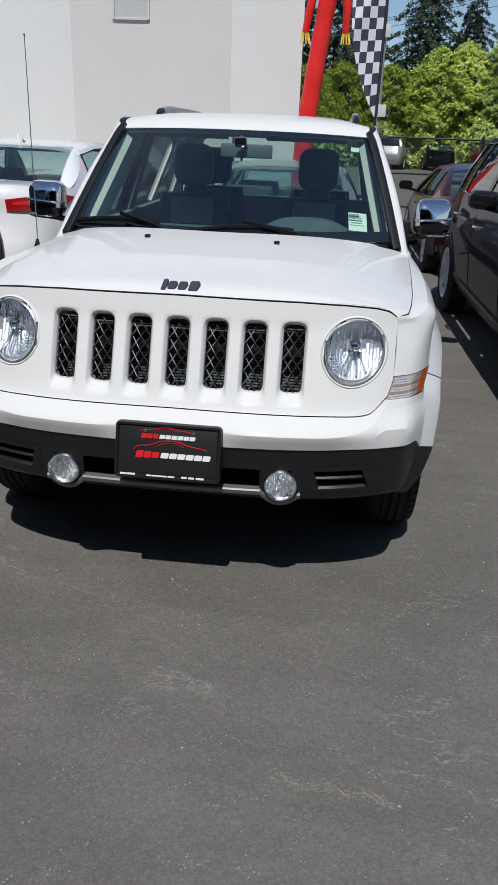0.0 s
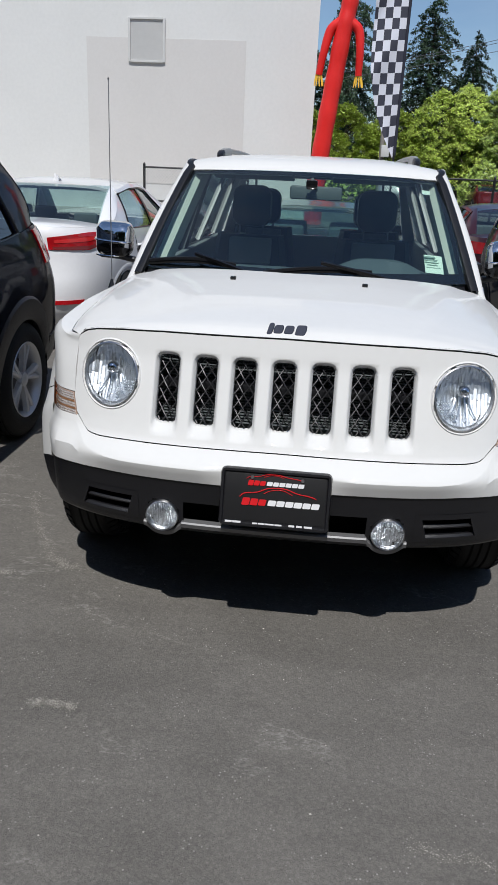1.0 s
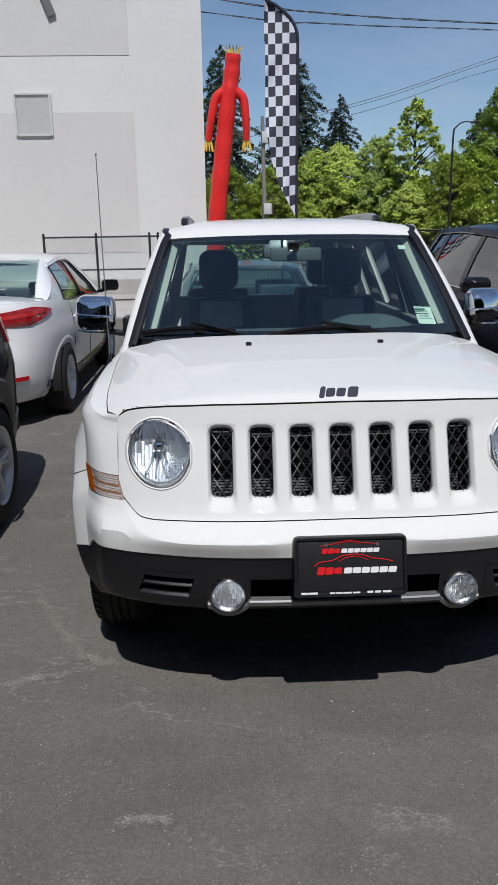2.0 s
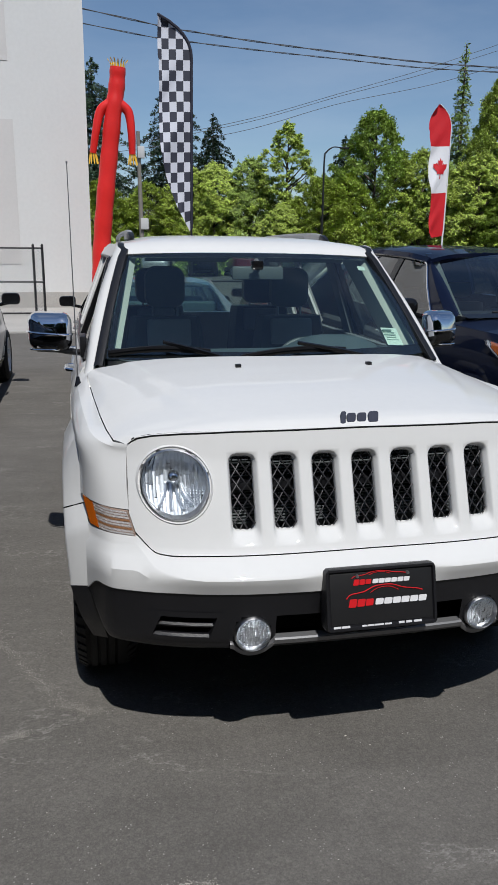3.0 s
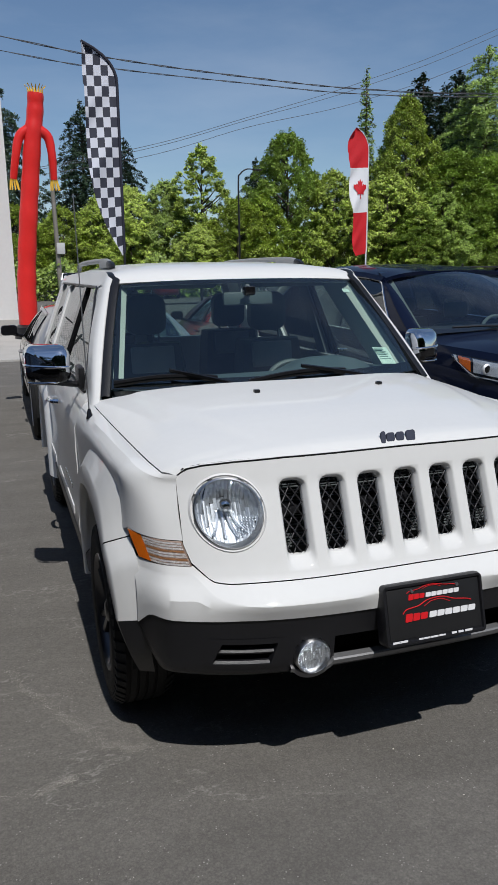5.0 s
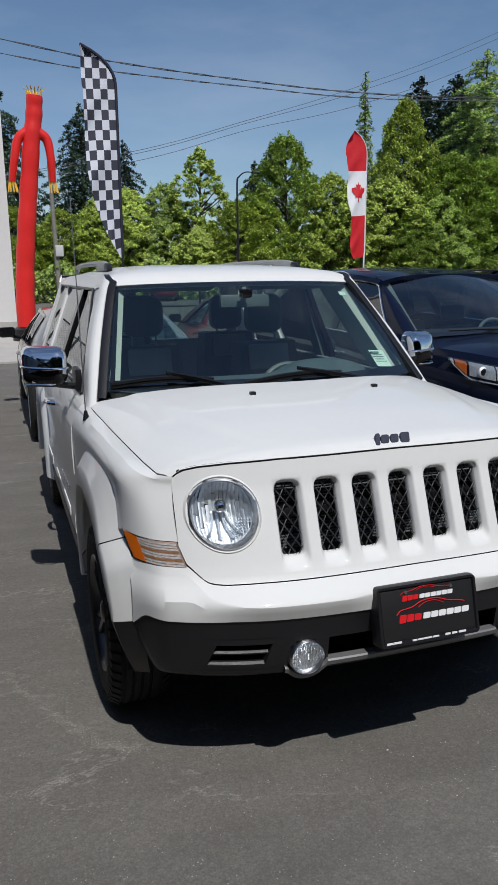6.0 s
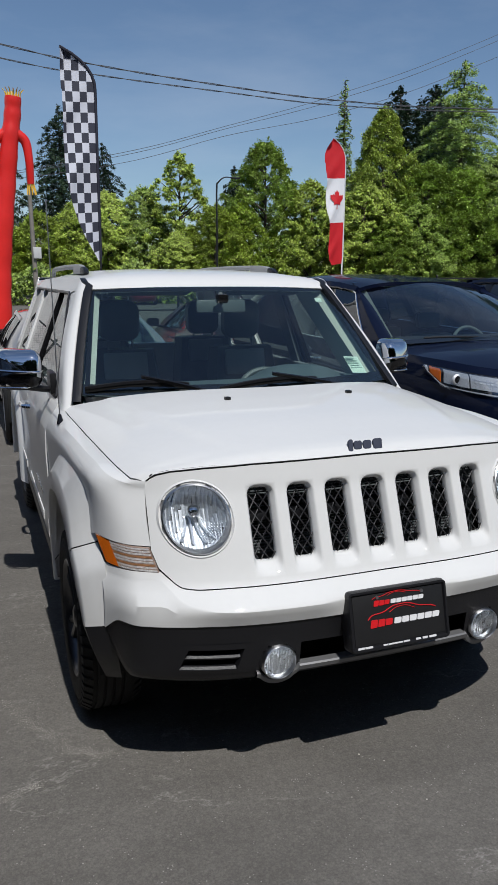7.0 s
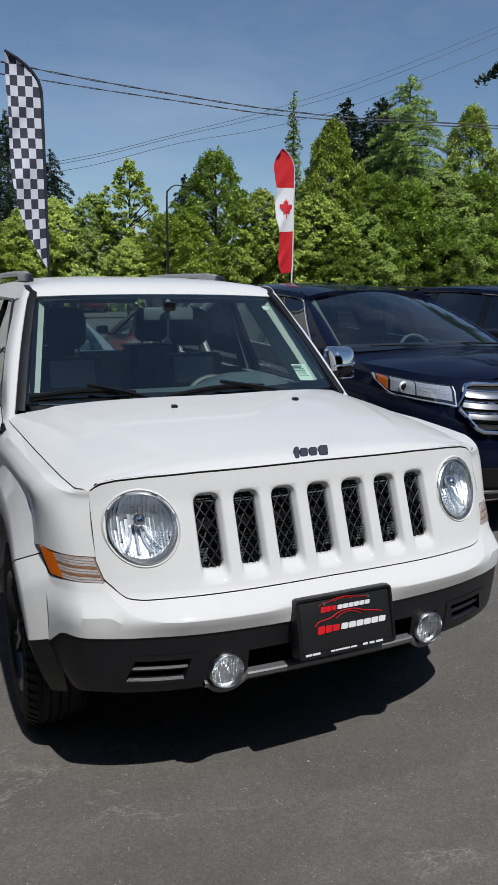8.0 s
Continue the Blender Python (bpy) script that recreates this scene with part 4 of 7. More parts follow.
        # doors and the quarter behind them
        def skin(y0, y1, name, hole=None):
            bm = bmesh.new()
            rows = []
            n = max(2, int((y1 - y0) / 0.07))
            for k in range(n + 1):
                y = y0 + (y1 - y0) * k / n
                row = []
                far = lerp(WAIST, y)
                tail = 0.025 * max(0.0, (y - 3.6) / 0.76)
                for z, x in ((1.085, 0.828 + far), (1.07, 0.842 + 0.9 * far), (1.01, 0.876 + 0.3 * far), (0.962, 0.898), (0.948, 0.902), (0.85, 0.905), (0.70, 0.900), (0.60, 0.900), (0.55, 0.909), (0.47, 0.909), (0.42, 0.898)):
                    row.append((s * (x - tail), y, z))
                rows.append(row if s > 0 else row[::-1])
            sheet(bm, rows, 0.008)
            if hole:
                drop = [f for f in bm.faces if math.hypot(f.calc_center_median().y - hole, f.calc_center_median().z - 0.36) < 0.44]
                bmesh.ops.delete(bm, geom=drop, context="FACES")
            return part(name, bm, WHITE_PAINT, wagon, angle=50)
        d1 = skin(1.478, 2.545, "front_door")
        d2 = skin(2.553, 3.36, "rear_door", 3.535)
        skin(3.368, 4.36, "rear_quarter", 3.535)
        for d, y in ((d1, 2.43), (d2, 3.22)):
            bm = bmesh.new()
            tube(bm, smooth_line([(s * 0.898, y - 0.09, 0.925), (s * 0.938, y - 0.06, 0.928), (s * 0.938, y + 0.05, 0.928), (s * 0.898, y + 0.08, 0.925)], 5), 0.013, 8)
            part("door_handle", bm, CHROME, d)
            bm = bmesh.new()
            box(bm, (s * 0.905, (y + (1.93 if d is d1 else 3.0)) / 2 - 0.1, 0.51), (0.02, 0.8 if d is d1 else 0.55, 0.05), bevel=0.008)
            part("side_moulding", bm, WHITE_PAINT, d)
            for k in range(6 if d is d1 else 0):
                bm = bmesh.new()
                box(bm, (s * 0.9015, 1.82 + 0.062 * k, 0.585), (0.006, 0.042, 0.036), bevel=0.002)
                part("badge", bm, CHROME, d)
        bm = bmesh.new()
        loft(bm, [[(s * 0.885, y, 0.43), (s * 0.902, y, 0.41), (s * 0.895, y, 0.33), (s * 0.78, y, 0.28)] for y in (1.33, 1.9, 2.5, 3.10)])
        part("sill", bm, BLACK_PLASTIC, wagon)
        # greenhouse side: a leaning frame with three openings
        def lean(y, z):
            t = (z - 1.085) / (1.585 - 1.085)
            return s * (0.826 + lerp(WAIST, y) * (1 - t) - 0.165 * t + 0.02 * math.sin(math.pi * max(0, min(1, t))))

        def strip(name, pts, thick=0.03, mat=WHITE_PAINT, parent=wagon, out=0.0):
            bm = bmesh.new()
            a = [bm.verts.new((lean(y, z) + s * out, y, z)) for y, z in pts]
            b = [bm.verts.new((lean(y, z) + s * (out - thick), y, z)) for y, z in pts]
            m = len(pts)
            bm.faces.new(a if s < 0 else a[::-1])
            bm.faces.new(b[::-1] if s < 0 else b)
            for i in range(m):
                j = (i + 1) % m
                bm.faces.new((a[i], a[j], b[j], b[i]) if s > 0 else (a[j], a[i], b[i], b[j]))
            bmesh.ops.recalc_face_normals(bm, faces=bm.faces)
            return part(name, bm, mat, parent, smooth=False)
        strip("pillar_front", [(1.40, 1.085), (1.585, 1.085), (2.035, 1.50), (2.11, 1.535), (4.2, 1.535), (4.2, 1.592), (1.98, 1.592), (1.90, 1.575)])
        strip("pillar_middle", [(2.50, 1.085), (2.64, 1.085), (2.64, 1.536), (2.53, 1.536)], mat=GLOSS_BLACK, out=0.002)
        strip("pillar_rear", [(3.34, 1.085), (3.46, 1.085), (3.50, 1.536), (3.42, 1.536)], out=0.001)
        strip("pillar_back", [(4.02, 1.085), (4.36, 1.085), (4.22, 1.59), (3.98, 1.536)], out=0.001)
        for y0, y1, ya, yb, g in ((1.59, 2.50, 2.06, 2.53, SIDE_GLASS), (2.64, 3.34, 2.64, 3.42, PRIVACY_GLASS), (3.46, 4.02, 3.50, 3.98, PRIVACY_GLASS)):
            bm = bmesh.new()
            bm.faces.new([bm.verts.new((lean(y, z) - s * 0.012, y, z)) for y, z in ((y0, 1.08), (y1, 1.08), (yb, 1.545), (ya, 1.545))])
            ob = part("side_window", bm, g, wagon)
            ob.visible_shadow = False
        # window seal
        bm = bmesh.new()
        tube(bm, [(lean(y, z) + s * 0.004, y, z) for y, z in ((1.585, 1.09), (2.035, 1.505), (2.075, 1.530), (2.12, 1.54), (3.4, 1.54), (3.97, 1.54))], 0.008, 6)
        tube(bm, [(lean(y, z) + s * 0.004, y, z) for y, z in ((1.585, 1.088), (2.6, 1.088), (4.0, 1.088))], 0.009, 6)
        part("window_seal", bm, BLACK_PLASTIC, wagon)
        # black strip along the windscreen pillar, running on into the roof ditch
        ups = [k / 12 for k in range(-1, 12)] + [0.97, 1.0, 1.01, 1.025, 1.05, 1.09, 1.14, 1.25, 1.5, 1.75]
        bm = bmesh.new()
        rows = []
        for u in ups:
            x, y, z = roof_edge(u)
            f = 1 - 0.45 * max(0.0, min(1.0, (u - 0.9) / 0.25))
            g = max(0.0, min(1.0, (u - 0.92) / 0.12))
            rows.append([(s * (x - 0.008), y + 0.002, z + 0.002 - 0.006 * g), (s * (x - 0.003), y - 0.010 * (1 - g), z + 0.010 * (1 - g) + 0.002), (s * (x + 0.018 * f), y - 0.007 * (1 - g), z + 0.012 * (1 - g) + 0.003), (s * (x + 0.033 * f), y + 0.004 * (1 - g), z + 0.009 * (1 - g) + 0.002), (s * (x + 0.034 * f), y + 0.03 * (1 - g), z - 0.008)])
        if s < 0:
            rows = [r[::-1] for r in rows]
        loft(bm, rows)
        part("pillar_trim", bm, BLACK_PLASTIC, wagon, "black pillar trim")
        bm = bmesh.new()
        rows = []
        for u in [-2 / 12] + ups + [1.88, 2.0]:
            x, y, z = roof_edge(u)
            t = min(1.0, u)
            yb = 1.545 + 0.445 * t + max(0.0, y - 1.872)
            g = max(0.0, min(1.0, (u - 0.80) / 0.30))
            f = 1 - 0.45 * max(0.0, min(1.0, (u - 0.9) / 0.25))
            a = Vector((s * (x + 0.027 * f), y + 0.022 * (1 - g), z - 0.003))
            b = Vector((s * (x + 0.036 * f), y + 0.016 * (1 - g), z + 0.006))
            zs_ = [z + 0.004, z + 0.001, z - 0.004, z - 0.004]
            if g > 0:
                zs_ = [p + g * (q - p) for p, q in zip(zs_, (z + 0.001, min(z - 0.014, 1.580), 1.560, 1.536))]
            back = (0.021, 0.036, 0.075, max(0.12, yb + 0.05 - y))
            row = [a, b]
            for m, (zz, d) in enumerate(zip(zs_, back)):
                side = lean(0, zz) + s * (0.004 + 0.003 * g)
                q = (0.52, 0.88, 0.99, 1.0)[m]
                q = q + g * ((0.45, 0.85, 1.0, 1.0)[m] - q)
                row.append(Vector((b.x + (side - b.x) * q, y + d * (1 - g), zz)))
            rows.append(row if s > 0 else row[::-1])
        loft(bm, rows)
        part("pillar_skin", bm, WHITE_PAINT, wagon)
        bm = bmesh.new()
        loft(bm, [[(s * (0.752 - 0.14 * t - 0.012), 1.40 + 0.478 * t, 1.11 + 0.45 * t), (s * (0.752 - 0.14 * t - 0.068 + 0.02 * t), 1.44 + 0.478 * t, 1.11 + 0.45 * t), (s * (0.752 - 0.14 * t - 0.062 + 0.02 * t), 1.66 + 0.478 * t, 1.09 + 0.45 * t)] for t in (0, 0.25, 0.5, 0.75, 1)])
        part("inner_pillar", bm, PALE_TRIM, wagon)
        # mirror
        bm = bmesh.new()
        rows = []
        for d, sc in ((-0.0700, 0.04), (-0.0695, 0.18), (-0.068, 0.34), (-0.064, 0.52), (-0.057, 0.69), (-0.045, 0.84), (-0.026, 0.945), (-0.004, 0.99), (0.02, 1.0), (0.05, 1.0), (0.07, 0.97)):
            pts = rounded_rect(0.986 if s < 0 else 0.957, 1.212, (0.200 if s < 0 else 0.182) * sc, 0.172 * sc, 0.046 * sc, 7)
            rows.append([(s * x, 1.64 + d + 0.40 * (x - 0.9) + 0.10 * (z - 1.2), z) for x, z in (pts if s > 0 else pts[::-1])])
        loft(bm, rows, closed=True, ends=True)
        for fc in bm.faces:
            fc.material_index = 1 if fc.calc_center_median().z < 1.206 else 0
        mirror = part("door_mirror", bm, [CHROME, GLOSS_BLACK], wagon, "chrome capped door mirror with gloss black lower half")
        bm = bmesh.new()
        reach = 1.0 if s < 0 else 0.91
        tube(bm, smooth_line([(s * ((0.882 if s < 0 else 0.862) + reach * x), 1.573 + y + 0.40 * (reach * x - 0.038), 1.203 + 0.03 * x) for x, y in ((0.004, 0.062), (0.016, 0.024), (0.05, 0.0), (0.104, -0.010), (0.155, -0.001), (0.190, 0.024), (0.206, 0.062))], 5), 0.0055, 8)
        part("cap_ridge", bm, CHROME, mirror)
        bm = bmesh.new()
        tube(bm, smooth_line([(s * ((0.945 if s < 0 else 0.925) + reach * x), 1.590 + y + 0.40 * reach * x, 1.134 - 0.02 * x) for x, y in ((0.0, 0.030), (0.02, 0.006), (0.06, 0.0), (0.105, 0.006), (0.128, 0.03))], 5), 0.0045, 8)
        part("cap_edge", bm, CHROME, mirror)
        bm = bmesh.new()
        tube(bm, [(s * (1.045 if s < 0 else 1.02), 1.65, 1.137), (s * 0.95, 1.655, 1.130), (s * 0.87, 1.67, 1.114), (s * 0.835, 1.69, 1.11)], 0.015, 8)
        box(bm, (s * 0.838, 1.72, 1.14), (0.03, 0.15, 0.10), bevel=0.01)
        part("mirror_arm", bm, BLACK_PLASTIC, mirror)
        bm = bmesh.new()
        box(bm, (s * (0.982 if s < 0 else 0.962), 1.740, 1.214), (0.150, 0.006, 0.130), rot=(0, 0, s * 21.8), bevel=0.002)
        part("mirror_glass", bm, CHROME, mirror)
        # roof rail
        bm = bmesh.new()
        pts = smooth_line([(s * 0.56, 2.44, 1.640), (s * 0.56, 2.54, 1.662), (s * 0.56, 2.66, 1.672), (s * 0.56, 3.2, 1.678), (s * 0.56, 3.95, 1.668), (s * 0.56, 4.06, 1.63)], 8)
        tube(bm, pts, 0.016, 10)
        loft(bm, [[(s * (0.56 - w), y, 1.635), (s * (0.56 - w), y, z - 0.012), (s * (0.56 - 0.6 * w), y, z), (s * (0.56 + 0.6 * w), y, z), (s * (0.56 + w), y, z - 0.012), (s * (0.56 + w), y, 1.635)]
                  for y, z, w in ((2.40, 1.648, 0.010), (2.46, 1.668, 0.018), (2.54, 1.682, 0.021), (2.66, 1.690, 0.021), (2.78, 1.692, 0.019))], closed=True, ends=True)
        bmesh.ops.recalc_face_normals(bm, faces=bm.faces)
        rail = part("roof_rail", bm, RAIL_GREY, wagon, "satin grey roof rail with dark end")
        bm = bmesh.new()
        loft(bm, [[(s * (0.56 - w), y, 1.634), (s * (0.56 - w), y, z - 0.011), (s * (0.56 - 0.6 * w), y, z), (s * (0.56 + 0.6 * w), y, z), (s * (0.56 + w), y, z - 0.011), (s * (0.56 + w), y, 1.634)]
                  for y, z, w in ((2.375, 1.644, 0.008), (2.385, 1.652, 0.014), (2.42, 1.666, 0.0195), (2.47, 1.6745, 0.0215))], closed=True, ends=True)
        bmesh.ops.recalc_face_normals(bm, faces=bm.faces)
        part("rail_end", bm, BLACK_PLASTIC, rail, "dark end of the rail")


wagon_sides()


def wagon_top():
    # roof
    bm = bmesh.new()
    rows = []
    for y, z in ROOF_LINE:
        row = []
        for k in range(-16, 17):
            q = k / 16
            w = lerp(ROOF_WIDE, y)
            bow = 0.05 * (1 - q * q) if y < 1.9 else 0.05 * (1 - q * q) * max(0, (2.2 - y) / 0.3)
            drop = roof_drop(q, y)
            row.append((q * w, y - bow, z - drop))
        rows.append(row)
    sheet(bm, rows, 0.03)
    part("roof_panel", bm, WHITE_PAINT, wagon, angle=60)
    bm = bmesh.new()
    box(bm, (0, 3.0, 1.585), (1.2, 2.2, 0.02), bevel=0.008)
    part("headlining", bm, PALE_TRIM, wagon)

    def pane(t, q, off=0.0):
        """A point on the windscreen: t from the cowl up, q across."""
        lo = Vector((q * 0.752, 1.205 + 0.185 * q * q, 1.118 + 0.006 * q * q))
        hi = Vector((q * 0.614, 1.80 + 0.072 * q * q, 1.573 - 0.008 * q * q))
        p = lo.lerp(hi, t)
        bulge = 0.018 * math.sin(math.pi * t)
        return p + Vector((0, -0.62, 0.78)) * (bulge + off)
    bm = bmesh.new()
    loft(bm, [[pane(j / 12, k / 16) for k in range(-16, 17)] for j in range(13)])
    ws = part("windscreen", bm, WINDSCREEN, wagon)
    ws.visible_shadow = False
    # black band printed round the glass
    bm = bmesh.new()
    for t0, t1, q0, q1 in ((0, 0.085, -1, 1), (0.955, 1.0, -1, 1)):
        loft(bm, [[pane(t0 + (t1 - t0) * j / 2, q0 + (q1 - q0) * k / 24, -0.003) for k in range(25)] for j in range(3)])
    for sgn in (-1, 1):
        loft(bm, [[pane(j / 10, sgn * (0.972 - 0.02 * (1 - j / 10) + 0.028 * k / 2), -0.003) for k in range(3)] for j in range(11)])
    part("glass_band", bm, GLOSS_BLACK, ws, "black printed border")
    # sun strip and inspection paper
    bm = bmesh.new()
    box(bm, pane(0.175, 0.81, -0.012), (0.085, 0.002, 0.115), rot=(-52, 4, 8))
    paper = part("price_paper", bm, PAPER, ws, "pale green printed paper", smooth=False)
    for k in range(7):
        bm = bmesh.new()
        c = pane(0.10 + 0.022 * k, 0.81 - 0.003 * k, -0.0085)
        box(bm, c, (0.065 if k % 3 else 0.05, 0.0015, 0.004 + 0.006 * (k == 0 or k == 6)), rot=(-52, 4, 8))
        part("print_bar", bm, PRINT, paper, smooth=False)
    bm = bmesh.new()
    box(bm, pane(0.86, 0.88, -0.012), (0.04, 0.002, 0.03), rot=(-52, 4, 6))
    part("sticker", bm, PAPER, ws, smooth=False)
    # cowl
    bm = bmesh.new()
    rows = []
    for t, z in ((-0.1, 1.135), (0.15, 1.130), (0.5, 1.116), (1.1, 1.112)):
        row = []
        for k in range(-16, 17):
            x = 0.735 * k / 16
            ya, yb = 1.045 + 0.40 * x * x, 1.215 + 0.31 * x * x
            row.append((x, ya + (yb - ya) * t, z - 0.07 * x * x * (1.1 - t) * 0.9))
        rows.append(row)
    loft(bm, rows)
    part("cowl", bm, BLACK_PLASTIC, wagon)
    # wipers: a cranked arm from its pivot, a bow along the glass and the rubber under it
    for x0, x1 in ((-0.200, -0.735), (0.430, -0.175)):
        a, e = pane(-0.035, x0 / 0.752, 0.020), pane(0.028, x1 / 0.752, 0.016)
        m = pane(0.098, (0.42 * x0 + 0.58 * x1) / 0.752, 0.040)
        f = pane(0.066, (0.80 * x0 + 0.20 * x1) / 0.752, 0.016)
        bm = bmesh.new()
        arm = smooth_line([a, a.lerp(m, 0.10) + Vector((0, -0.01, 0.012)), a.lerp(m, 0.5) + Vector((0, -0.006, 0.010)), m], 6)
        loft(bm, [[Vector(p) + Vector((0, dy, dz)) for dy, dz in ((-0.006, -0.009), (-0.008, 0.004), (0.004, 0.008), (0.007, -0.006))] for p in arm], closed=True, ends=True)
        bmesh.ops.recalc_face_normals(bm, faces=bm.faces)
        rod(bm, a + Vector((0, 0, -0.02)), a + Vector((0, -0.004, 0.018)), 0.020, 0.014, 12)
        wiper = part("wiper", bm, GLOSS_BLACK, wagon)
        bow = smooth_line([f, f.lerp(e, 0.30) + Vector((0, -0.012, 0.016)), f.lerp(e, 0.62) + Vector((0, -0.013, 0.017)), e], 8)
        bm = bmesh.new()
        loft(bm, [[Vector(p) + Vector((0, dy, dz)) for dy, dz in ((-0.007, -0.004), (-0.006, 0.007), (0.006, 0.009), (0.007, -0.003))] for p in bow], closed=True, ends=True)
        bmesh.ops.recalc_face_normals(bm, faces=bm.faces)
        part("wiper_blade", bm, BLACK_PLASTIC, wiper)
        bm = bmesh.new()
        loft(bm, [[Vector(p) + Vector((0, dy, dz)) for dy, dz in ((-0.004, -0.005), (0.004, -0.003), (0.005, -0.018), (-0.001, -0.019))] for p in bow], closed=True, ends=True)
        bmesh.ops.recalc_face_normals(bm, faces=bm.faces)
        part("wiper_rubber", bm, RUBBER, wiper)
    # aerial on the wing
    bm = bmesh.new()
    rod(bm, (-0.862, 1.20, 1.035), (-0.862, 1.21, 1.075), 0.016, 0.006)
    base = part("aerial", bm, GLOSS_BLACK, wagon)
    bm = bmesh.new()
    rod(bm, (-0.862, 1.21, 1.07), (-0.868, 1.235, 1.90), 0.0028, 0.0018, sides=6)
    rod(bm, (-0.868, 1.235, 1.90), (-0.868, 1.235, 1.908), 0.004, sides=6)
    part("aerial_rod", bm, STEEL, base)
    # tailgate with its window
    bm = bmesh.new()
    box(bm, (0, 4.36, 0.75), (1.62, 0.06, 0.66), bevel=0.012)
    for sg in (-1, 1):
        loft(bm, [[(sg * x0, 4.37 - 0.09 * t, 1.07 + 0.52 * t) for x0 in (0.80 - 0.16 * t, 0.70 - 0.10 * t)] + [(sg * x0, 4.33 - 0.09 * t, 1.07 + 0.52 * t) for x0 in (0.70 - 0.10 * t, 0.80 - 0.16 * t)] for t in (0, 0.5, 1)], closed=True, ends=True)
    box(bm, (0, 4.27, 1.56), (1.24, 0.06, 0.07), bevel=0.012)
    bmesh.ops.recalc_face_normals(bm, faces=bm.faces)
    part("tailgate", bm, WHITE_PAINT, wagon)
    bm = bmesh.new()
    bm.faces.new([bm.verts.new(p) for p in ((-0.68, 4.345, 1.08), (0.68, 4.345, 1.08), (0.62, 4.27, 1.54), (-0.62, 4.27, 1.54))])
    ob = part("rear_window", bm, SIDE_GLASS, wagon)
    ob.visible_shadow = False
    bm = bmesh.new()
    box(bm, (0, 4.42, 0.52), (1.66, 0.12, 0.24), bevel=0.03)
    part("rear_bumper", bm, BLACK_PLASTIC, wagon)
    bm = bmesh.new()
    box(bm, (0, 2.45, 0.34), (1.3, 3.7, 0.10), bevel=0.02)
    box(bm, (0, 0.75, 0.62), (1.0, 0.75, 0.6), bevel=0.03)
    part("underbody", bm, DARK, wagon)


wagon_top()


def wagon_cabin():
    bm = bmesh.new()
    rows = []
    for y, z in ((1.24, 1.07), (1.36, 1.115), (1.50, 1.130), (1.60, 1.130), (1.68, 1.115), (1.74, 1.06), (1.76, 0.85), (1.70, 0.6)):
        rows.append([(0.74 * k / 20, y + 0.12 * (k / 20) ** 2 * (y < 1.4), z + 0.062 * math.exp(-(((k / 20 * 0.74) - 0.35) / 0.19) ** 4) * (1.45 < y < 1.72)) for k in range(-20, 21)])
    loft(bm, rows)
    part("dashboard", bm, DASH_GREY, wagon)
    for s in (-1, 1):
        bm = bmesh.new()
        box(bm, (s * 0.79, 2.9, 0.78), (0.04, 2.6, 0.62), bevel=0.01)
        part("door_lining", bm, GREY_TRIM, wagon)
        for y, back in ((2.35, 0), (3.15, 1)):
            bm = bmesh.new()
            rows = []
            for t in range(9):
                q = t / 8
                z, yy = 0.62 + 0.59 * q, y + 0.12 * q
                w = 0.25 - 0.05 * q**2
                rows.append([(s * 0.37 + w * a, yy + b, z) for a, b in ((-1, 0.02), (-0.85, -0.065), (-0.45, -0.035), (0, -0.03), (0.45, -0.035), (0.85, -0.065), (1, 0.02), (0.8, 0.09), (-0.8, 0.09))])
            loft(bm, rows, closed=True, ends=True)
            seat = part("seat", bm, SEAT_LEATHER, wagon)
            bm = bmesh.new()
            box(bm, (s * 0.36, y + 0.02, 1.125), (0.25, 0.03, 0.15), rot=(-10, 0, 0), bevel=0.014)
            part("seat_panel", bm, SEAT_PALE, seat)
            bm = bmesh.new()
            rows = []
            for d, sc in ((-0.045, 0.75), (-0.03, 0.95), (0.02, 1.0), (0.045, 0.8)):
                pts = rounded_rect(s * 0.37, 1.372 - 0.03 * back, 0.235 * sc, 0.235 * sc, 0.065 * sc, 8)
                rows.append([(x, y + 0.14 + d, z) for x, z in pts])
            loft(bm, rows, closed=True, ends=True)
            part("headrest", bm, SEAT_LEATHER, seat)
            bm = bmesh.new()
            for dx in (-0.07, 0.07):
                rod(bm, (s * 0.37 + dx, y + 0.12, 1.19), (s * 0.37 + dx, y + 0.14, 1.32), 0.007)
            part("headrest_post", bm, STEEL, seat)
            bm = bmesh.new()
            box(bm, (s * 0.37, y - 0.22, 0.66), (0.5, 0.5, 0.16), bevel=0.04)
            part("cushion", bm, SEAT_LEATHER, seat)
    bm = bmesh.new()
    n = 36
    ring = [Vector((0.34, 1.93, 0.95)) + 0.185 * (math.cos(2 * math.pi * k / n) * Vector((1, 0, 0)) + math.sin(2 * math.pi * k / n) * Vector((0, 0.42, 0.91))) for k in range(n)]
    tube(bm, ring + [ring[0]], 0.016, 8, closed=True)
    wheel_ = part("steering_wheel", bm, SEAT_LEATHER, wagon)
    bm = bmesh.new()
    box(bm, (0.34, 1.91, 0.94), (0.16, 0.05, 0.13), rot=(-24, 0, 0), bevel=0.02)
    box(bm, (0.34, 1.93, 0.95), (0.34, 0.02, 0.03), rot=(-24, 0, 0), bevel=0.006)
    part("hub", bm, GREY_TRIM, wheel_)
    bm = bmesh.new()
    box(bm, (0.02, 1.80, 1.475), (0.26, 0.03, 0.065), rot=(-6, 0, 0), bevel=0.012)
    rod(bm, (0.0, 1.74, 1.54), (0.02, 1.79, 1.49), 0.010)
    part("inside_mirror", bm, SEAT_LEATHER, wagon)
    bm = bmesh.new()
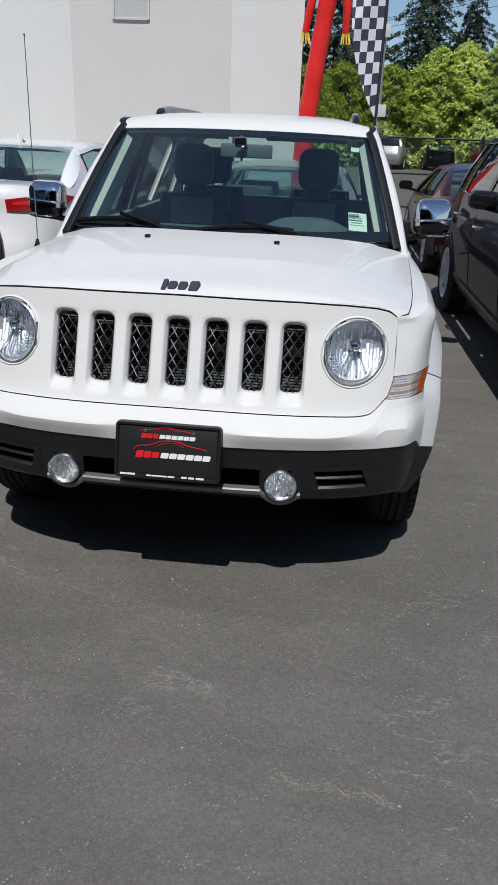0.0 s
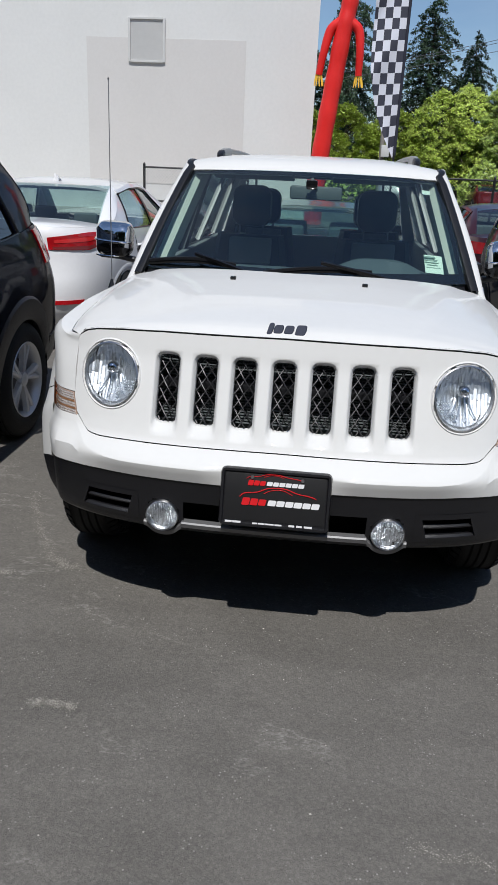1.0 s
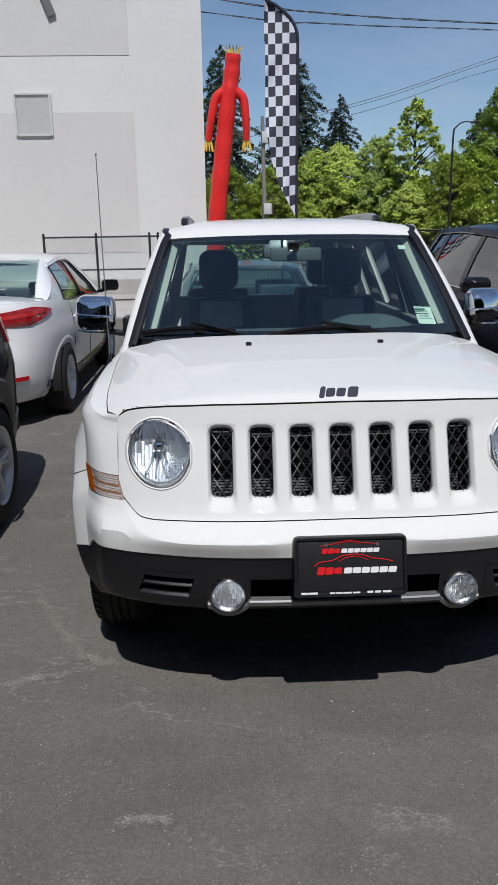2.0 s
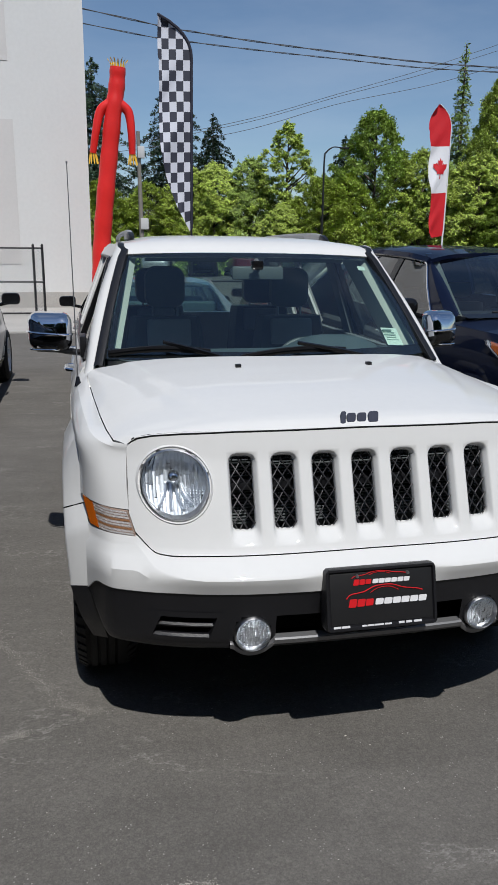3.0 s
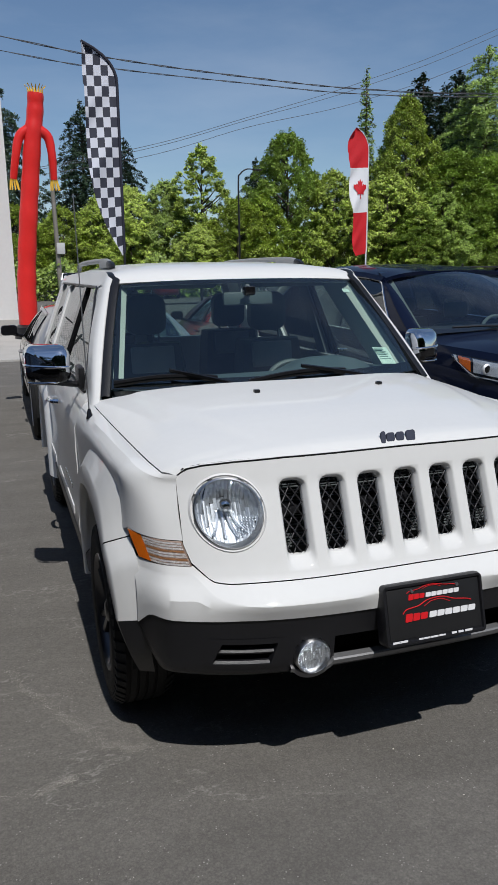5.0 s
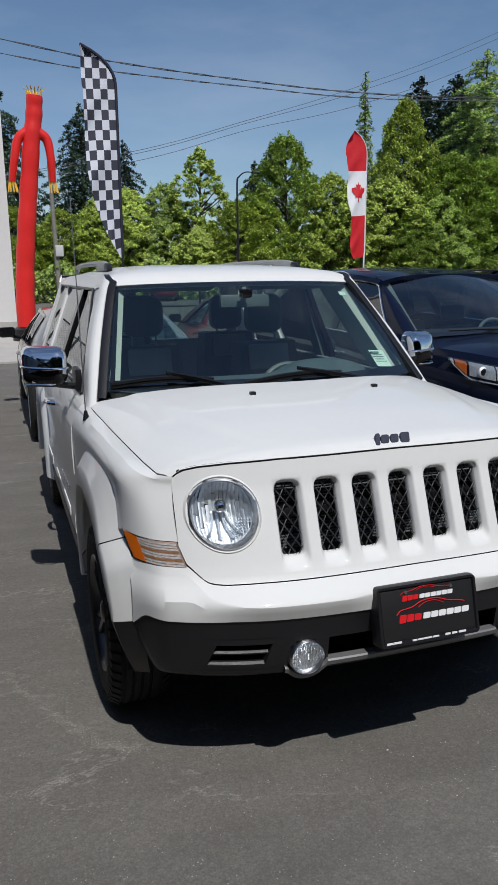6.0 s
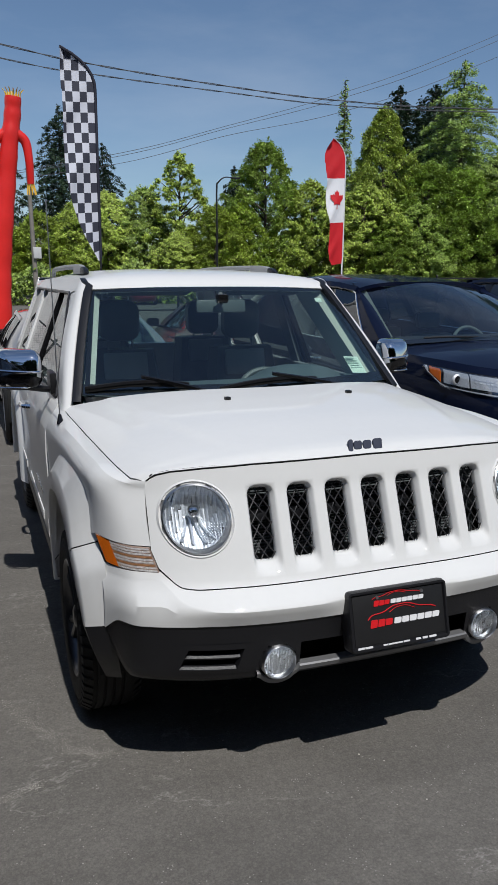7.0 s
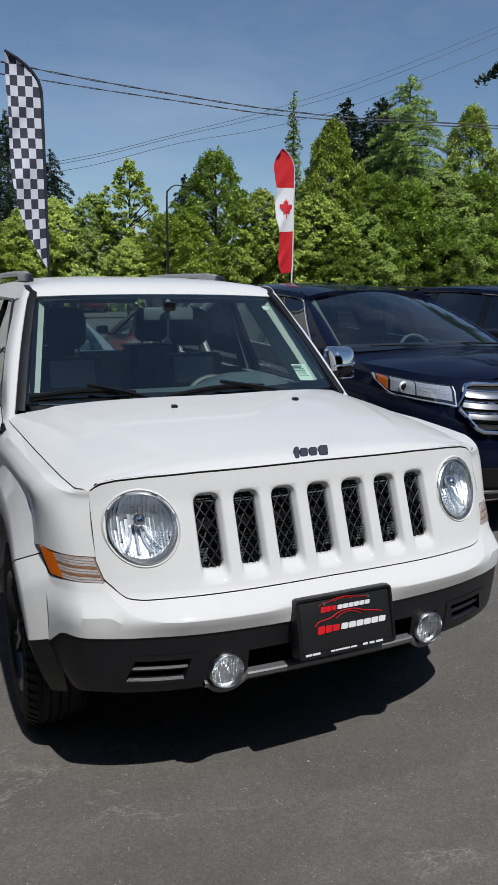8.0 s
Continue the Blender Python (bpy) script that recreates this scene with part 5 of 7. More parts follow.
    box(bm, (0.0, 1.72, 1.515), (0.055, 0.06, 0.045), bevel=0.012)
    part("mirror_mount", bm, GLOSS_BLACK, wagon)
    for s in (-1, 1):
        bm = bmesh.new()
        box(bm, (s * 0.31, 1.93, 1.548), (0.42, 0.16, 0.016), rot=(-12, 0, 0), bevel=0.006)
        part("sun_visor", bm, GREY_TRIM, wagon)
        bm = bmesh.new()
        box(bm, (s * 0.735, 2.62, 1.32), (0.035, 0.13, 0.5), rot=(0, s * -18, 0), bevel=0.01)
        part("inner_post", bm, GREY_TRIM, wagon)


wagon_cabin()


def wagon_plate():
    ob = new("number_plate_holder")
    tilt = math.degrees(math.atan2(0.045, 0.174))
    ob.parent = wagon
    ob.matrix_basis = pose(0.004, -0.004, 0.598, -tilt + 90 - 90, 0, 0)
    tagged(ob, "black plate holder with red and white dealer print")
    bm = bmesh.new()
    rows = []
    for d, g in ((0.050, 0.002), (0.008, 0.003), (-0.004, -0.001), (-0.004, -0.008), (0.003, -0.011)):
        rows.append([(x, d, z) for x, z in rounded_rect(0, 0, 0.345 + 2 * g, 0.182 + 2 * g, 0.014 + g, 5)])
    loft(bm, rows, closed=True, ends=True)
    bmesh.ops.recalc_face_normals(bm, faces=bm.faces)
    part("frame", bm, BLACK_PLASTIC, ob)
    bm = bmesh.new()
    box(bm, (0, 0.003, 0.002), (0.318, 0.004, 0.150), bevel=0.0015)
    part("plate", bm, PLATE_BLACK, ob)
    # plain shapes for the marks: a red car outline, red and white bars
    for sc, cx, cz in ((1.0, 0.004, 0.012), (0.72, -0.01, 0.066)):
        line = [(-0.115, -0.010), (-0.10, 0.002), (-0.06, 0.008), (-0.025, 0.022), (0.025, 0.024), (0.065, 0.012), (0.105, 0.006), (0.125, 0.0)]
        bm = bmesh.new()
        pts = smooth_line([(cx + sc * x, -0.0005, cz + sc * z * (1 if sc == 1 else 0.7)) for x, z in line], 6)
        tube(bm, pts, 0.0016 * sc, 5)
        roof = smooth_line([(cx + sc * x, -0.0005, cz + sc * z * (1 if sc == 1 else 0.7)) for x, z in ((-0.04, 0.004), (-0.015, 0.016), (0.02, 0.018), (0.05, 0.006))], 6)
        tube(bm, roof, 0.0010 * sc, 5)
        part("car_outline", bm, RED_INK, ob)
        for x0, x1, mat in ((-0.108, -0.030, RED_INK), (-0.026, 0.138, WHITE_INK)):
            n = 3 if mat is RED_INK else 6
            w = (x1 - x0) / n
            for k in range(n):
                bm = bmesh.new()
                mx, mz, hw_, hh = cx + sc * (x0 + w * (k + 0.5)), cz - 0.024 * sc, sc * w * 0.45, (0.0088 if mat is WHITE_INK else 0.0120 - 0.0012 * k) * sc
                loft(bm, [[(mx + px * hw_ + 0.22 * pz * hh, d, mz + pz * hh) for px, pz in rounded_rect(0, 0, 2, 2, 0.3, 3)] for d in (0.001, -0.0013)], closed=True, ends=True)
                bmesh.ops.recalc_face_normals(bm, faces=bm.faces)
                part("mark", bm, mat, ob, smooth=False)
    for x, w in ((-0.142, 0.022), (-0.116, 0.026), (-0.058, 0.016), (-0.038, 0.02), (-0.012, 0.028), (0.016, 0.022), (0.058, 0.018), (0.082, 0.018), (0.110, 0.026)):
        bm = bmesh.new()
        box(bm, (x, -0.0012, -0.081), (w, 0.002, 0.0095 if x < -0.1 or x > 0.05 else 0.0065))
        part("small_print", bm, WHITE_INK, ob, smooth=False)
    for x in (-0.075, 0.083):
        bm = bmesh.new()
        rod(bm, (x, 0.004, 0.066), (x, -0.004, 0.066), 0.007, 0.005, sides=12)
        part("screw", bm, STEEL, ob)


wagon_plate()


# ---- wheels ----
def wheel(car, x, y, r, w, rim, style, mat, side, lugs=0):
    """A wheel at (x, y): tyre with tread, rim with spokes. side: +1 or -1, the way it faces."""
    hub = bmesh.new()
    lathe(hub, [(0.0, 0.001), (0.0, rim * 0.62), (-0.02, rim * 0.62), (-0.03, 0.001)], "x", 24)
    ob = part("wheel", hub, STEEL_DARK, car)
    ob.matrix_basis = pose(x, y, r, 0, 0, 0 if side > 0 else 180)
    tyre = bmesh.new()
    h = w / 2
    lathe(tyre, [(-h + 0.01, rim * 0.95), (-h, rim * 1.06), (-h - 0.004, (rim + r) / 2), (-h + 0.012, r - 0.022), (-h + 0.035, r - 0.004)]
          + [q for k in range(4) for q in ((-h + 0.045 + k * (w - 0.09) / 4 + 0.004, r), (-h + 0.045 + (k + 0.8) * (w - 0.09) / 4, r), (-h + 0.045 + (k + 0.82) * (w - 0.09) / 4, r - 0.008), (-h + 0.045 + (k + 0.98) * (w - 0.09) / 4, r - 0.008))]
          + [(h - 0.035, r - 0.004), (h - 0.012, r - 0.022), (h + 0.004, (rim + r) / 2), (h, rim * 1.06), (h - 0.01, rim * 0.95)], "x", 56)
    for k in range(lugs):
        for side_, turn in ((-1, 0.0), (1, 0.5)):
            b = 2 * math.pi * (k + turn) / lugs
            w0, w1, d = h - 0.034, h - 0.004, math.pi / lugs * 0.62
            ring = [(side_ * x, q * math.cos(b + e), q * math.sin(b + e)) for x, q, e in ((w0, r + 0.001, -d), (w0, r + 0.001, d), (w1, r - 0.018, d * 1.05), (w1, r - 0.018, -d * 1.05), (w1 + 0.004, r - 0.042, d), (w1 + 0.004, r - 0.042, -d))]
            v = [tyre.verts.new(p) for p in ring]
            low = [tyre.verts.new((p[0] * 0.94, p[1] * 0.95, p[2] * 0.95)) for p in ring]
            tyre.faces.new(v[:4])
            tyre.faces.new((v[3], v[2], v[4], v[5]))
            for i, j in ((0, 1), (1, 2), (2, 4), (4, 5), (5, 3), (3, 0)):
                tyre.faces.new((v[i], v[j], low[j], low[i]))
    bmesh.ops.recalc_face_normals(tyre, faces=tyre.faces)
    part("tyre", tyre, RUBBER, ob)
    bm = bmesh.new()
    lathe(bm, [(h - 0.008, rim * 0.99), (h - 0.002, rim * 0.975), (h - 0.012, rim * 0.93), (h - 0.05, rim * 0.89), (-h + 0.02, rim * 0.89), (-h + 0.01, rim * 0.99)], "x", 48)
    n = style
    for k in range(n):
        a = 2 * math.pi * k / n
        for off in (-0.12, 0.12):
            rows = []
            for q in (0.12, 0.4, 0.7, 0.95):
                rr, ww = rim * q, 0.013 + 0.006 * q
                ang = a + off * (0.4 + q)
                c, sn = math.cos(ang), math.sin(ang)
                d = h - 0.02 - 0.012 * (1 - q)
                rows.append([(d + e, rr * c - t * sn, rr * sn + t * c) for e, t in ((-0.028, -ww), (0.0, -ww * 0.75), (0.006, 0), (0.0, ww * 0.75), (-0.028, ww))])
            loft(bm, rows)
    lathe(bm, [(h - 0.05, rim * 0.2), (h - 0.022, rim * 0.19), (h - 0.014, rim * 0.13), (h - 0.013, 0.001)], "x", 20)
    bmesh.ops.recalc_face_normals(bm, faces=bm.faces)
    part("rim", bm, mat, ob)
    return ob


for s in (-1, 1):
    for y in (0.90, 3.535):
        wheel(wagon, s * 0.792, y - (0.028 if y < 2 else 0.0), 0.347, 0.215, 0.226, 5, DARK_ALLOY, s, 52)


# ---- neighbouring cars ----
SHELL_M = [(0.0, 0.885), (0.10, 0.945), (0.25, 0.965), (0.45, 0.984), (0.60, 0.998), (0.66, 1.0), (0.72, 0.992), (0.85, 0.976), (0.93, 0.962), (1.0, 0.938)]


def build_car(name, label, spec, paint, at, turn=0.0):
    """A parked car. Local: front at y = 0, length along +y. Shell from plan loops, lids, glasshouse, wheels, lamps."""
    L, hw, zb = spec["length"], spec["half"], spec["sill"]
    wy, R, Ra = spec["wheels"], spec["radius"], spec["arch"]
    car = thing(name, label, "car", at=(*at, 0), turn=turn)
    P = spec.get("power", 5.5)

    def plan(th, v, off=0.0):
        """x >= 0 and y on the shell, th 0 at the front middle to pi at the rear middle; v 0 at the sill, 1 at the shoulder."""
        ef, er = lerp(spec["nose"], v), lerp(spec["tail"], v)
        m = lerp(SHELL_M, v)
        mid, half = (ef + L - er) / 2, (L - er - ef) / 2
        s, c = math.sin(th), -math.cos(th)
        x = (hw * m + off) * abs(s) ** (2 / P)
        y = mid + (half + off) * math.copysign(abs(c) ** (2 / P), c)
        return x, y

    def shoulder(y):
        return lerp(spec["shoulder"], y)

    def skin(th, v, off=0.0, side=1):
        x, y = plan(th, v, off)
        z = zb + v * (shoulder(y) - zb)
        return Vector((side * x, y, z))

    def angle_at(y, v=0.5):
        ef, er = lerp(spec["nose"], v), lerp(spec["tail"], v)
        mid, half = (ef + L - er) / 2, (L - er - ef) / 2
        q = max(-1.0, min(1.0, (y - mid) / half))
        return math.acos(-math.copysign(abs(q) ** (P / 2), q))

    ths = [angle_at(L * k / 70) for k in range(71)]
    ends = [0.5 * ths[1] * (k / 6) ** 0.6 for k in range(6)]
    ths = sorted(set([0.0, math.pi] + [t for t in ths if 0.001 < t < math.pi - 0.001] + [t for k in range(1, 7) for t in ((k / 7) ** 1.5 * ths[2], math.pi - (k / 7) ** 1.5 * (math.pi - ths[-3]))]))
    vs = [0, 0.05, 0.10, 0.16, 0.22, 0.30, 0.38, 0.45, 0.52, 0.60, 0.68, 0.76, 0.84, 0.90, 0.95, 1.0]
    bm = bmesh.new()
    grid = [[bm.verts.new(skin(t, v)) for t in ths] + [bm.verts.new(skin(t, v, 0, -1)) for t in reversed(ths[1:-1])] for v in vs]
    n = len(grid[0])
    for a, b in zip(grid, grid[1:]):
        for i in range(n):
            j = (i + 1) % n
            c = (a[i].co + b[j].co) / 2
            if abs(c.x) > 0.6 * hw and any(math.hypot(c.y - w, c.z - R) < Ra for w in wy):
                continue
            bm.faces.new((a[i], a[j], b[j], b[i]))
    bmesh.ops.recalc_face_normals(bm, faces=bm.faces)
    part("body", bm, paint, car, angle=40)
    s0, s1, s2, s3 = spec["glass"]

    def edge_x(y):
        th = angle_at(y, 1.0)
        return plan(th, 1.0)[0]

    def lid(nm, y0, y1, crown):
        bm = bmesh.new()
        rows = []
        for k in range(15):
            y = y0 + (y1 - y0) * k / 14
            w = edge_x(y)
            rows.append([(w * q / 10, y, shoulder(y) + lerp(crown, y) * (1 - abs(q / 10) ** 2.6) + 0.001) for q in range(-10, 11)])
        sheet(bm, rows, 0.01)
        part(nm, bm, paint, car, angle=50)
    lid("bonnet", lerp(spec["nose"], 1.0) + 0.012, s0 + 0.02, spec["hood_crown"])
    if spec.get("deck"):
        lid("boot_lid", s3 - 0.02, L - lerp(spec["tail"], 1.0) - 0.012, spec["deck"])
    # glasshouse
    rw, zr = spec["roof_half"], spec["roof"]

    def roof_z(y):
        return lerp(zr, y)

    bm = bmesh.new()
    rows = []
    for k in range(17):
        y = s1 + (s2 - s1) * k / 16
        w = lerp(rw, y)
        rows.append([(w * q / 10, y - (0.05 if k == 0 else 0) * (1 - (q / 10) ** 2) + (0.05 if k == 16 else 0) * (1 - (q / 10) ** 2), roof_z(y) - 0.055 * abs(q / 10) ** 4) for q in range(-10, 11)])
    sheet(bm, rows, 0.03)
    part("roof_panel", bm, paint, car, angle=60)
    lining = bmesh.new()
    box(lining, (0, (s1 + s2) / 2, roof_z((s1 + s2) / 2) - 0.10), (2 * lerp(rw, s1) * 0.9, (s2 - s1) * 0.9, 0.02))
    part("headlining", lining, PALE_TRIM, car)

    def belt(y):
        return edge_x(y) - 0.01

    def side_point(y, t, out=0.0):
        """On the leaning side glass: t 0 at the belt, 1 at the roof edge."""
        yb = min(max(y, s0), s3)
        yr = min(max(y, s1), s2)
        a = Vector((belt(yb), y, shoulder(yb) - 0.005))
        b = Vector((lerp(rw, yr), y, roof_z(yr) - 0.05))
        p = a.lerp(b, t)
        p.x += 0.02 * math.sin(math.pi * t) + out
        return p

    def front_line(t):
        return s0 + 0.02 + (s1 - s0) * t

    def rear_line(t):
        return s3 - 0.02 - (s3 - s2) * t

    for s in (-1, 1):
        def flip(p):
            return Vector((s * p.x, p.y, p.z))
        # glass between the slanted pillars
        for y0, y1, a0, a1, g in spec["windows"]:
            bm = bmesh.new()
            rows = []
            for k in range(6):
                t = 0.03 + 0.90 * k / 5
                lo, hi = y0 + (a0 - y0) * t, y1 + (a1 - y1) * t
                rows.append([flip(side_point(lo + (hi - lo) * j / 6, t, -0.008)) for j in range(7)])
            loft(bm, rows)
            ob = part("side_window", bm, g, car)
            ob.visible_shadow = False
        # pillars
        wins = spec["windows"]
        bands = [(front_line(0), front_line(1), wins[0][0], wins[0][2], paint)]
        bands += [(a[1], a[3], b[0], b[2], GLOSS_BLACK) for a, b in zip(wins, wins[1:])]
        bands += [(wins[-1][1], wins[-1][3], rear_line(0), rear_line(1), paint)]
        for y0, a0, y1, a1, mat in bands:
            bm = bmesh.new()
            rows = []
            for k in range(9):
                t = k / 8
                lo, hi = y0 + (a0 - y0) * t, y1 + (a1 - y1) * t
                rows.append([flip(side_point(lo + (hi - lo) * j / 4, t)) for j in range(5)])
            if s < 0:
                rows = [r[::-1] for r in rows]
            sheet(bm, rows, 0.03)
            part("pillar", bm, mat, car, angle=50)
        bm = bmesh.new()
        rows = []
        for k in range(13):
            y = wins[0][2] - 0.05 + (wins[-1][3] - wins[0][2] + 0.1) * k / 12
            rows.append([flip(side_point(y, t, 0.001)) for t in (0.92, 0.97, 1.0)])
        if s < 0:
            rows = [r[::-1] for r in rows]
        sheet(bm, rows, 0.02)
        part("roof_edge", bm, paint, car)
        bm = bmesh.new()
        y0, y1, a0, a1 = wins[0][0], wins[-1][1], wins[0][2], wins[-1][3]
        tube(bm, [flip(side_point(y0 + (y1 - y0) * k / 10, 0.015, 0.008)) for k in range(11)], 0.008, 6)
        top = [flip(side_point(y0 + (a0 - y0) * t, t, 0.008)) for t in (0.02, 0.25, 0.5, 0.75, 0.9)] + [flip(side_point(a0 + (a1 - a0) * k / 8, 0.93, 0.008)) for k in range(9)] \
            + [flip(side_point(y1 + (a1 - y1) * t, t, 0.008)) for t in (0.8, 0.5, 0.2, 0.02)]
        tube(bm, top, 0.008, 6)
        part("window_trim", bm, CHROME if spec.get("chrome") else GLOSS_BLACK, car)
        # arches, liners and wheels
        proud = 0.014 if spec["arch_mat"] else 0.005
        for w in wy:
            bm = bmesh.new()
            rows = []
            for k in range(31):
                a = radians(-16 + 212 * k / 30)
                row = []
                for r, o in ((Ra - 0.05, -0.08), (Ra - 0.045, 0.3 * proud), (Ra - 0.03, proud), (Ra + spec["lip"], 0.9 * proud), (Ra + spec["lip"] + 0.02, -0.004)):
                    y, z = w + r * math.cos(a), R + r * math.sin(a)
                    v = max(0.0, min(1.0, (z - zb) / (shoulder(y) - zb)))
                    row.append((s * (plan(angle_at(y, v), v)[0] + o), y, z))
                rows.append(row)
            loft(bm, rows)
            bmesh.ops.recalc_face_normals(bm, faces=bm.faces)
            part("wheel_arch", bm, spec["arch_mat"] or paint, car)
            bm = bmesh.new()
            rows = [[(s * x, w + r * math.cos(radians(a)), R + r * math.sin(radians(a))) for x, r in ((hw - 0.05, Ra - 0.01), (hw - 0.33, Ra - 0.01), (hw - 0.35, 0.05))] for a in range(-10, 191, 10)]
            loft(bm, rows)
            part("arch_liner", bm, DARK, car)
            wheel(car, s * (hw - 0.125), w, R, 0.21, R * 0.66, spec["spokes"], spec["rim"], s)
        # mirror
        my = s0 + 0.42
        bm = bmesh.new()
        rows = []
        for d, sc in ((-0.07, 0.5), (-0.05, 0.85), (-0.01, 1.0), (0.05, 1.0), (0.065, 0.9)):
            pts = rounded_rect(hw + 0.10, shoulder(my) + 0.085, 0.20 * sc, 0.125 * sc, 0.045 * sc, 5)
            rows.append([(s * x, my + d + 0.15 * (x - hw), z) for x, z in (pts if s > 0 else pts[::-1])])
        loft(bm, rows, closed=True, ends=True)
        tube(bm, [(s * (hw + 0.08), my, shoulder(my) + 0.04), (s * (hw - 0.06), my + 0.02, shoulder(my) + 0.01)], 0.02, 8)
        part("door_mirror", bm, spec.get("mirror") or paint, car)
        for y in spec["handles"]:
            bm = bmesh.new()
            x = plan(angle_at(y, 0.8), 0.8)[0]
            z = zb + 0.80 * (shoulder(y) - zb)
            tube(bm, smooth_line([(s * (x - 0.01), y - 0.10, z), (s * (x + 0.03), y - 0.07, z), (s * (x + 0.03), y + 0.07, z), (s * (x - 0.01), y + 0.10, z)], 4), 0.013, 8)
            part("door_handle", bm, CHROME if spec.get("chrome") else paint, car)
        # door gaps
        for y in spec["gaps"]:
            bm = bmesh.new()
            pts = [skin(angle_at(y, v), v, 0.0005, s) for v in (0.16, 0.3, 0.5, 0.7, 0.85, 0.98)]
            tube(bm, pts, 0.004, 5)
            part("door_gap", bm, DARK, car)
        bm = bmesh.new()
        rows = []
        for k in range(15):
            y = wy[0] + Ra + (wy[1] - wy[0] - 2 * Ra) * k / 14
            rows.append([skin(angle_at(y, v), v, o, s) for v, o in ((0.0, 0.006), (0.06, 0.014), (0.17, 0.014), (0.20, 0.0))])
        loft(bm, rows)
        bmesh.ops.recalc_face_normals(bm, faces=bm.faces)
        part("sill", bm, spec["arch_mat"] or GLOSS_BLACK, car)

    def glass(nm, ya, yb, za, zb_, wa, wb, bow, mat):
        bm = bmesh.new()
        rows = []
        for k in range(9):
            t = k / 8
            rows.append([((wa + (wb - wa) * t) * q / 10, ya + (yb - ya) * t + bow * (q / 10) ** 2, za + (zb_ - za) * t + 0.03 * math.sin(math.pi * t)) for q in range(-10, 11)])
        loft(bm, rows)
        ob = part(nm, bm, mat, car)
        ob.visible_shadow = False
        return ob
    def pane(nm, ya, yb, za, zc, wa, wb, bow, mat, line):
        """A front or rear window with painted pillar faces from its edges out to the sides."""
        glass(nm, ya, yb, za, zc, wa, wb, bow, mat)
        for s in (-1, 1):
            bm = bmesh.new()
            rows = []
            for k in range(9):
                t = k / 8
                p = side_point(line(t), t, 0.004)
                g = Vector((wa + (wb - wa) * t, ya + (yb - ya) * t + bow, za + (zc - za) * t + 0.03 * math.sin(math.pi * t)))
                m = g.lerp(p, 0.5) + Vector((0.012, -0.010 if bow > 0 else 0.010, 0.006))
                rows.append([Vector((s * q.x, q.y, q.z)) for q in (g + Vector((-0.012, 0, -0.004)), g, m, p)])
            loft(bm, rows)
            bmesh.ops.recalc_face_normals(bm, faces=bm.faces)
            part("pillar_face", bm, paint, car, angle=60)
    inset = spec.get("inset", 0.06)
    bow = spec.get("bow", 0.12)
    pane("windscreen", s0 - 0.04 - 0.5 * bow, s1 - 0.045, shoulder(s0) + lerp(spec["hood_crown"], s0) - 0.005, roof_z(s1) - 0.004, belt(s0) - inset, lerp(rw, s1) - 0.6 * inset, bow, WINDSCREEN, front_line)
    pane("rear_window", s3 + 0.03, s2 + 0.045, shoulder(s3) + 0.02, roof_z(s2) - 0.004, belt(s3) - 0.09, lerp(rw, s2) - 0.05, -0.08, spec.get("rear_glass") or SIDE_GLASS, rear_line)
    # dark cowl at the foot of the windscreen, and pale lining behind its pillars
    bm = bmesh.new()
    wc, zc0 = belt(s0) - inset, shoulder(s0) + lerp(spec["hood_crown"], s0)
    loft(bm, [[(wc * q / 10, s0 - 0.10 + 0.12 * (q / 10) ** 2 + d, zc0 + up - 0.02 * (q / 10) ** 2) for q in range(-10, 11)] for d, up in ((-0.07, 0.002), (-0.02, 0.012), (0.03, 0.022))])
    part("cowl", bm, GLOSS_BLACK, car)
    for s in (-1, 1):
        bm = bmesh.new()
        wt, zt = lerp(rw, s1) - 0.6 * inset, roof_z(s1) - 0.03
        loft(bm, [[(s * (wc + (wt - wc) * t - a), s0 + 0.03 + (s1 - s0 - 0.03) * t + b, zc0 + (zt - zc0) * t - 0.02) for a, b in ((0.030, 0.06), (0.040, 0.16), (0.045, 0.30))] for t in (0, 0.25, 0.5, 0.75, 1)])
        part("inner_pillar", bm, PALE_TRIM, car)
    # cabin
    bm = bmesh.new()
    box(bm, (0, (s0 + s3) / 2, zb + 0.12), (2 * hw * 0.86, s3 - s0 + 0.3, 0.06))
    box(bm, (0, s0 + 0.28, shoulder(s0) + lerp(spec["hood_crown"], s0) - 0.075), (2 * hw * 0.80, 0.5, 0.13), bevel=0.04)
    box(bm, (0, s3 - 0.25, shoulder(s3) - 0.14), (2 * hw * 0.66, 0.40, 0.12), bevel=0.03)
    part("dashboard", bm, DASH_BLACK, car)
    for s in (-1, 1):
        for y in (s0 + 1.25, s0 + 2.15):
            bm = bmesh.new()
            box(bm, (s * 0.37, y, zb + 0.55), (0.48, 0.14, 0.56), rot=(-12, 0, 0), bevel=0.05)
            box(bm, (s * 0.37, y - 0.24, zb + 0.30), (0.48, 0.5, 0.16), bevel=0.04)
            seat = part("seat", bm, SEAT_LEATHER, car)
            bm = bmesh.new()
            box(bm, (s * 0.37, y + 0.08, zb + 0.93 * spec['roof'][1][1] / 1.6), (0.24, 0.08, 0.15), rot=(-10, 0, 0), bevel=0.04)
            part("headrest", bm, SEAT_LEATHER, seat)
    n = 28
    sw = Vector((0.37, s0 + 0.66, shoulder(s0) - 0.07))
    ring = [sw + 0.18 * (math.cos(2 * math.pi * k / n) * Vector((1, 0, 0)) + math.sin(2 * math.pi * k / n) * Vector((0, 0.42, 0.91))) for k in range(n)]
    bm = bmesh.new()
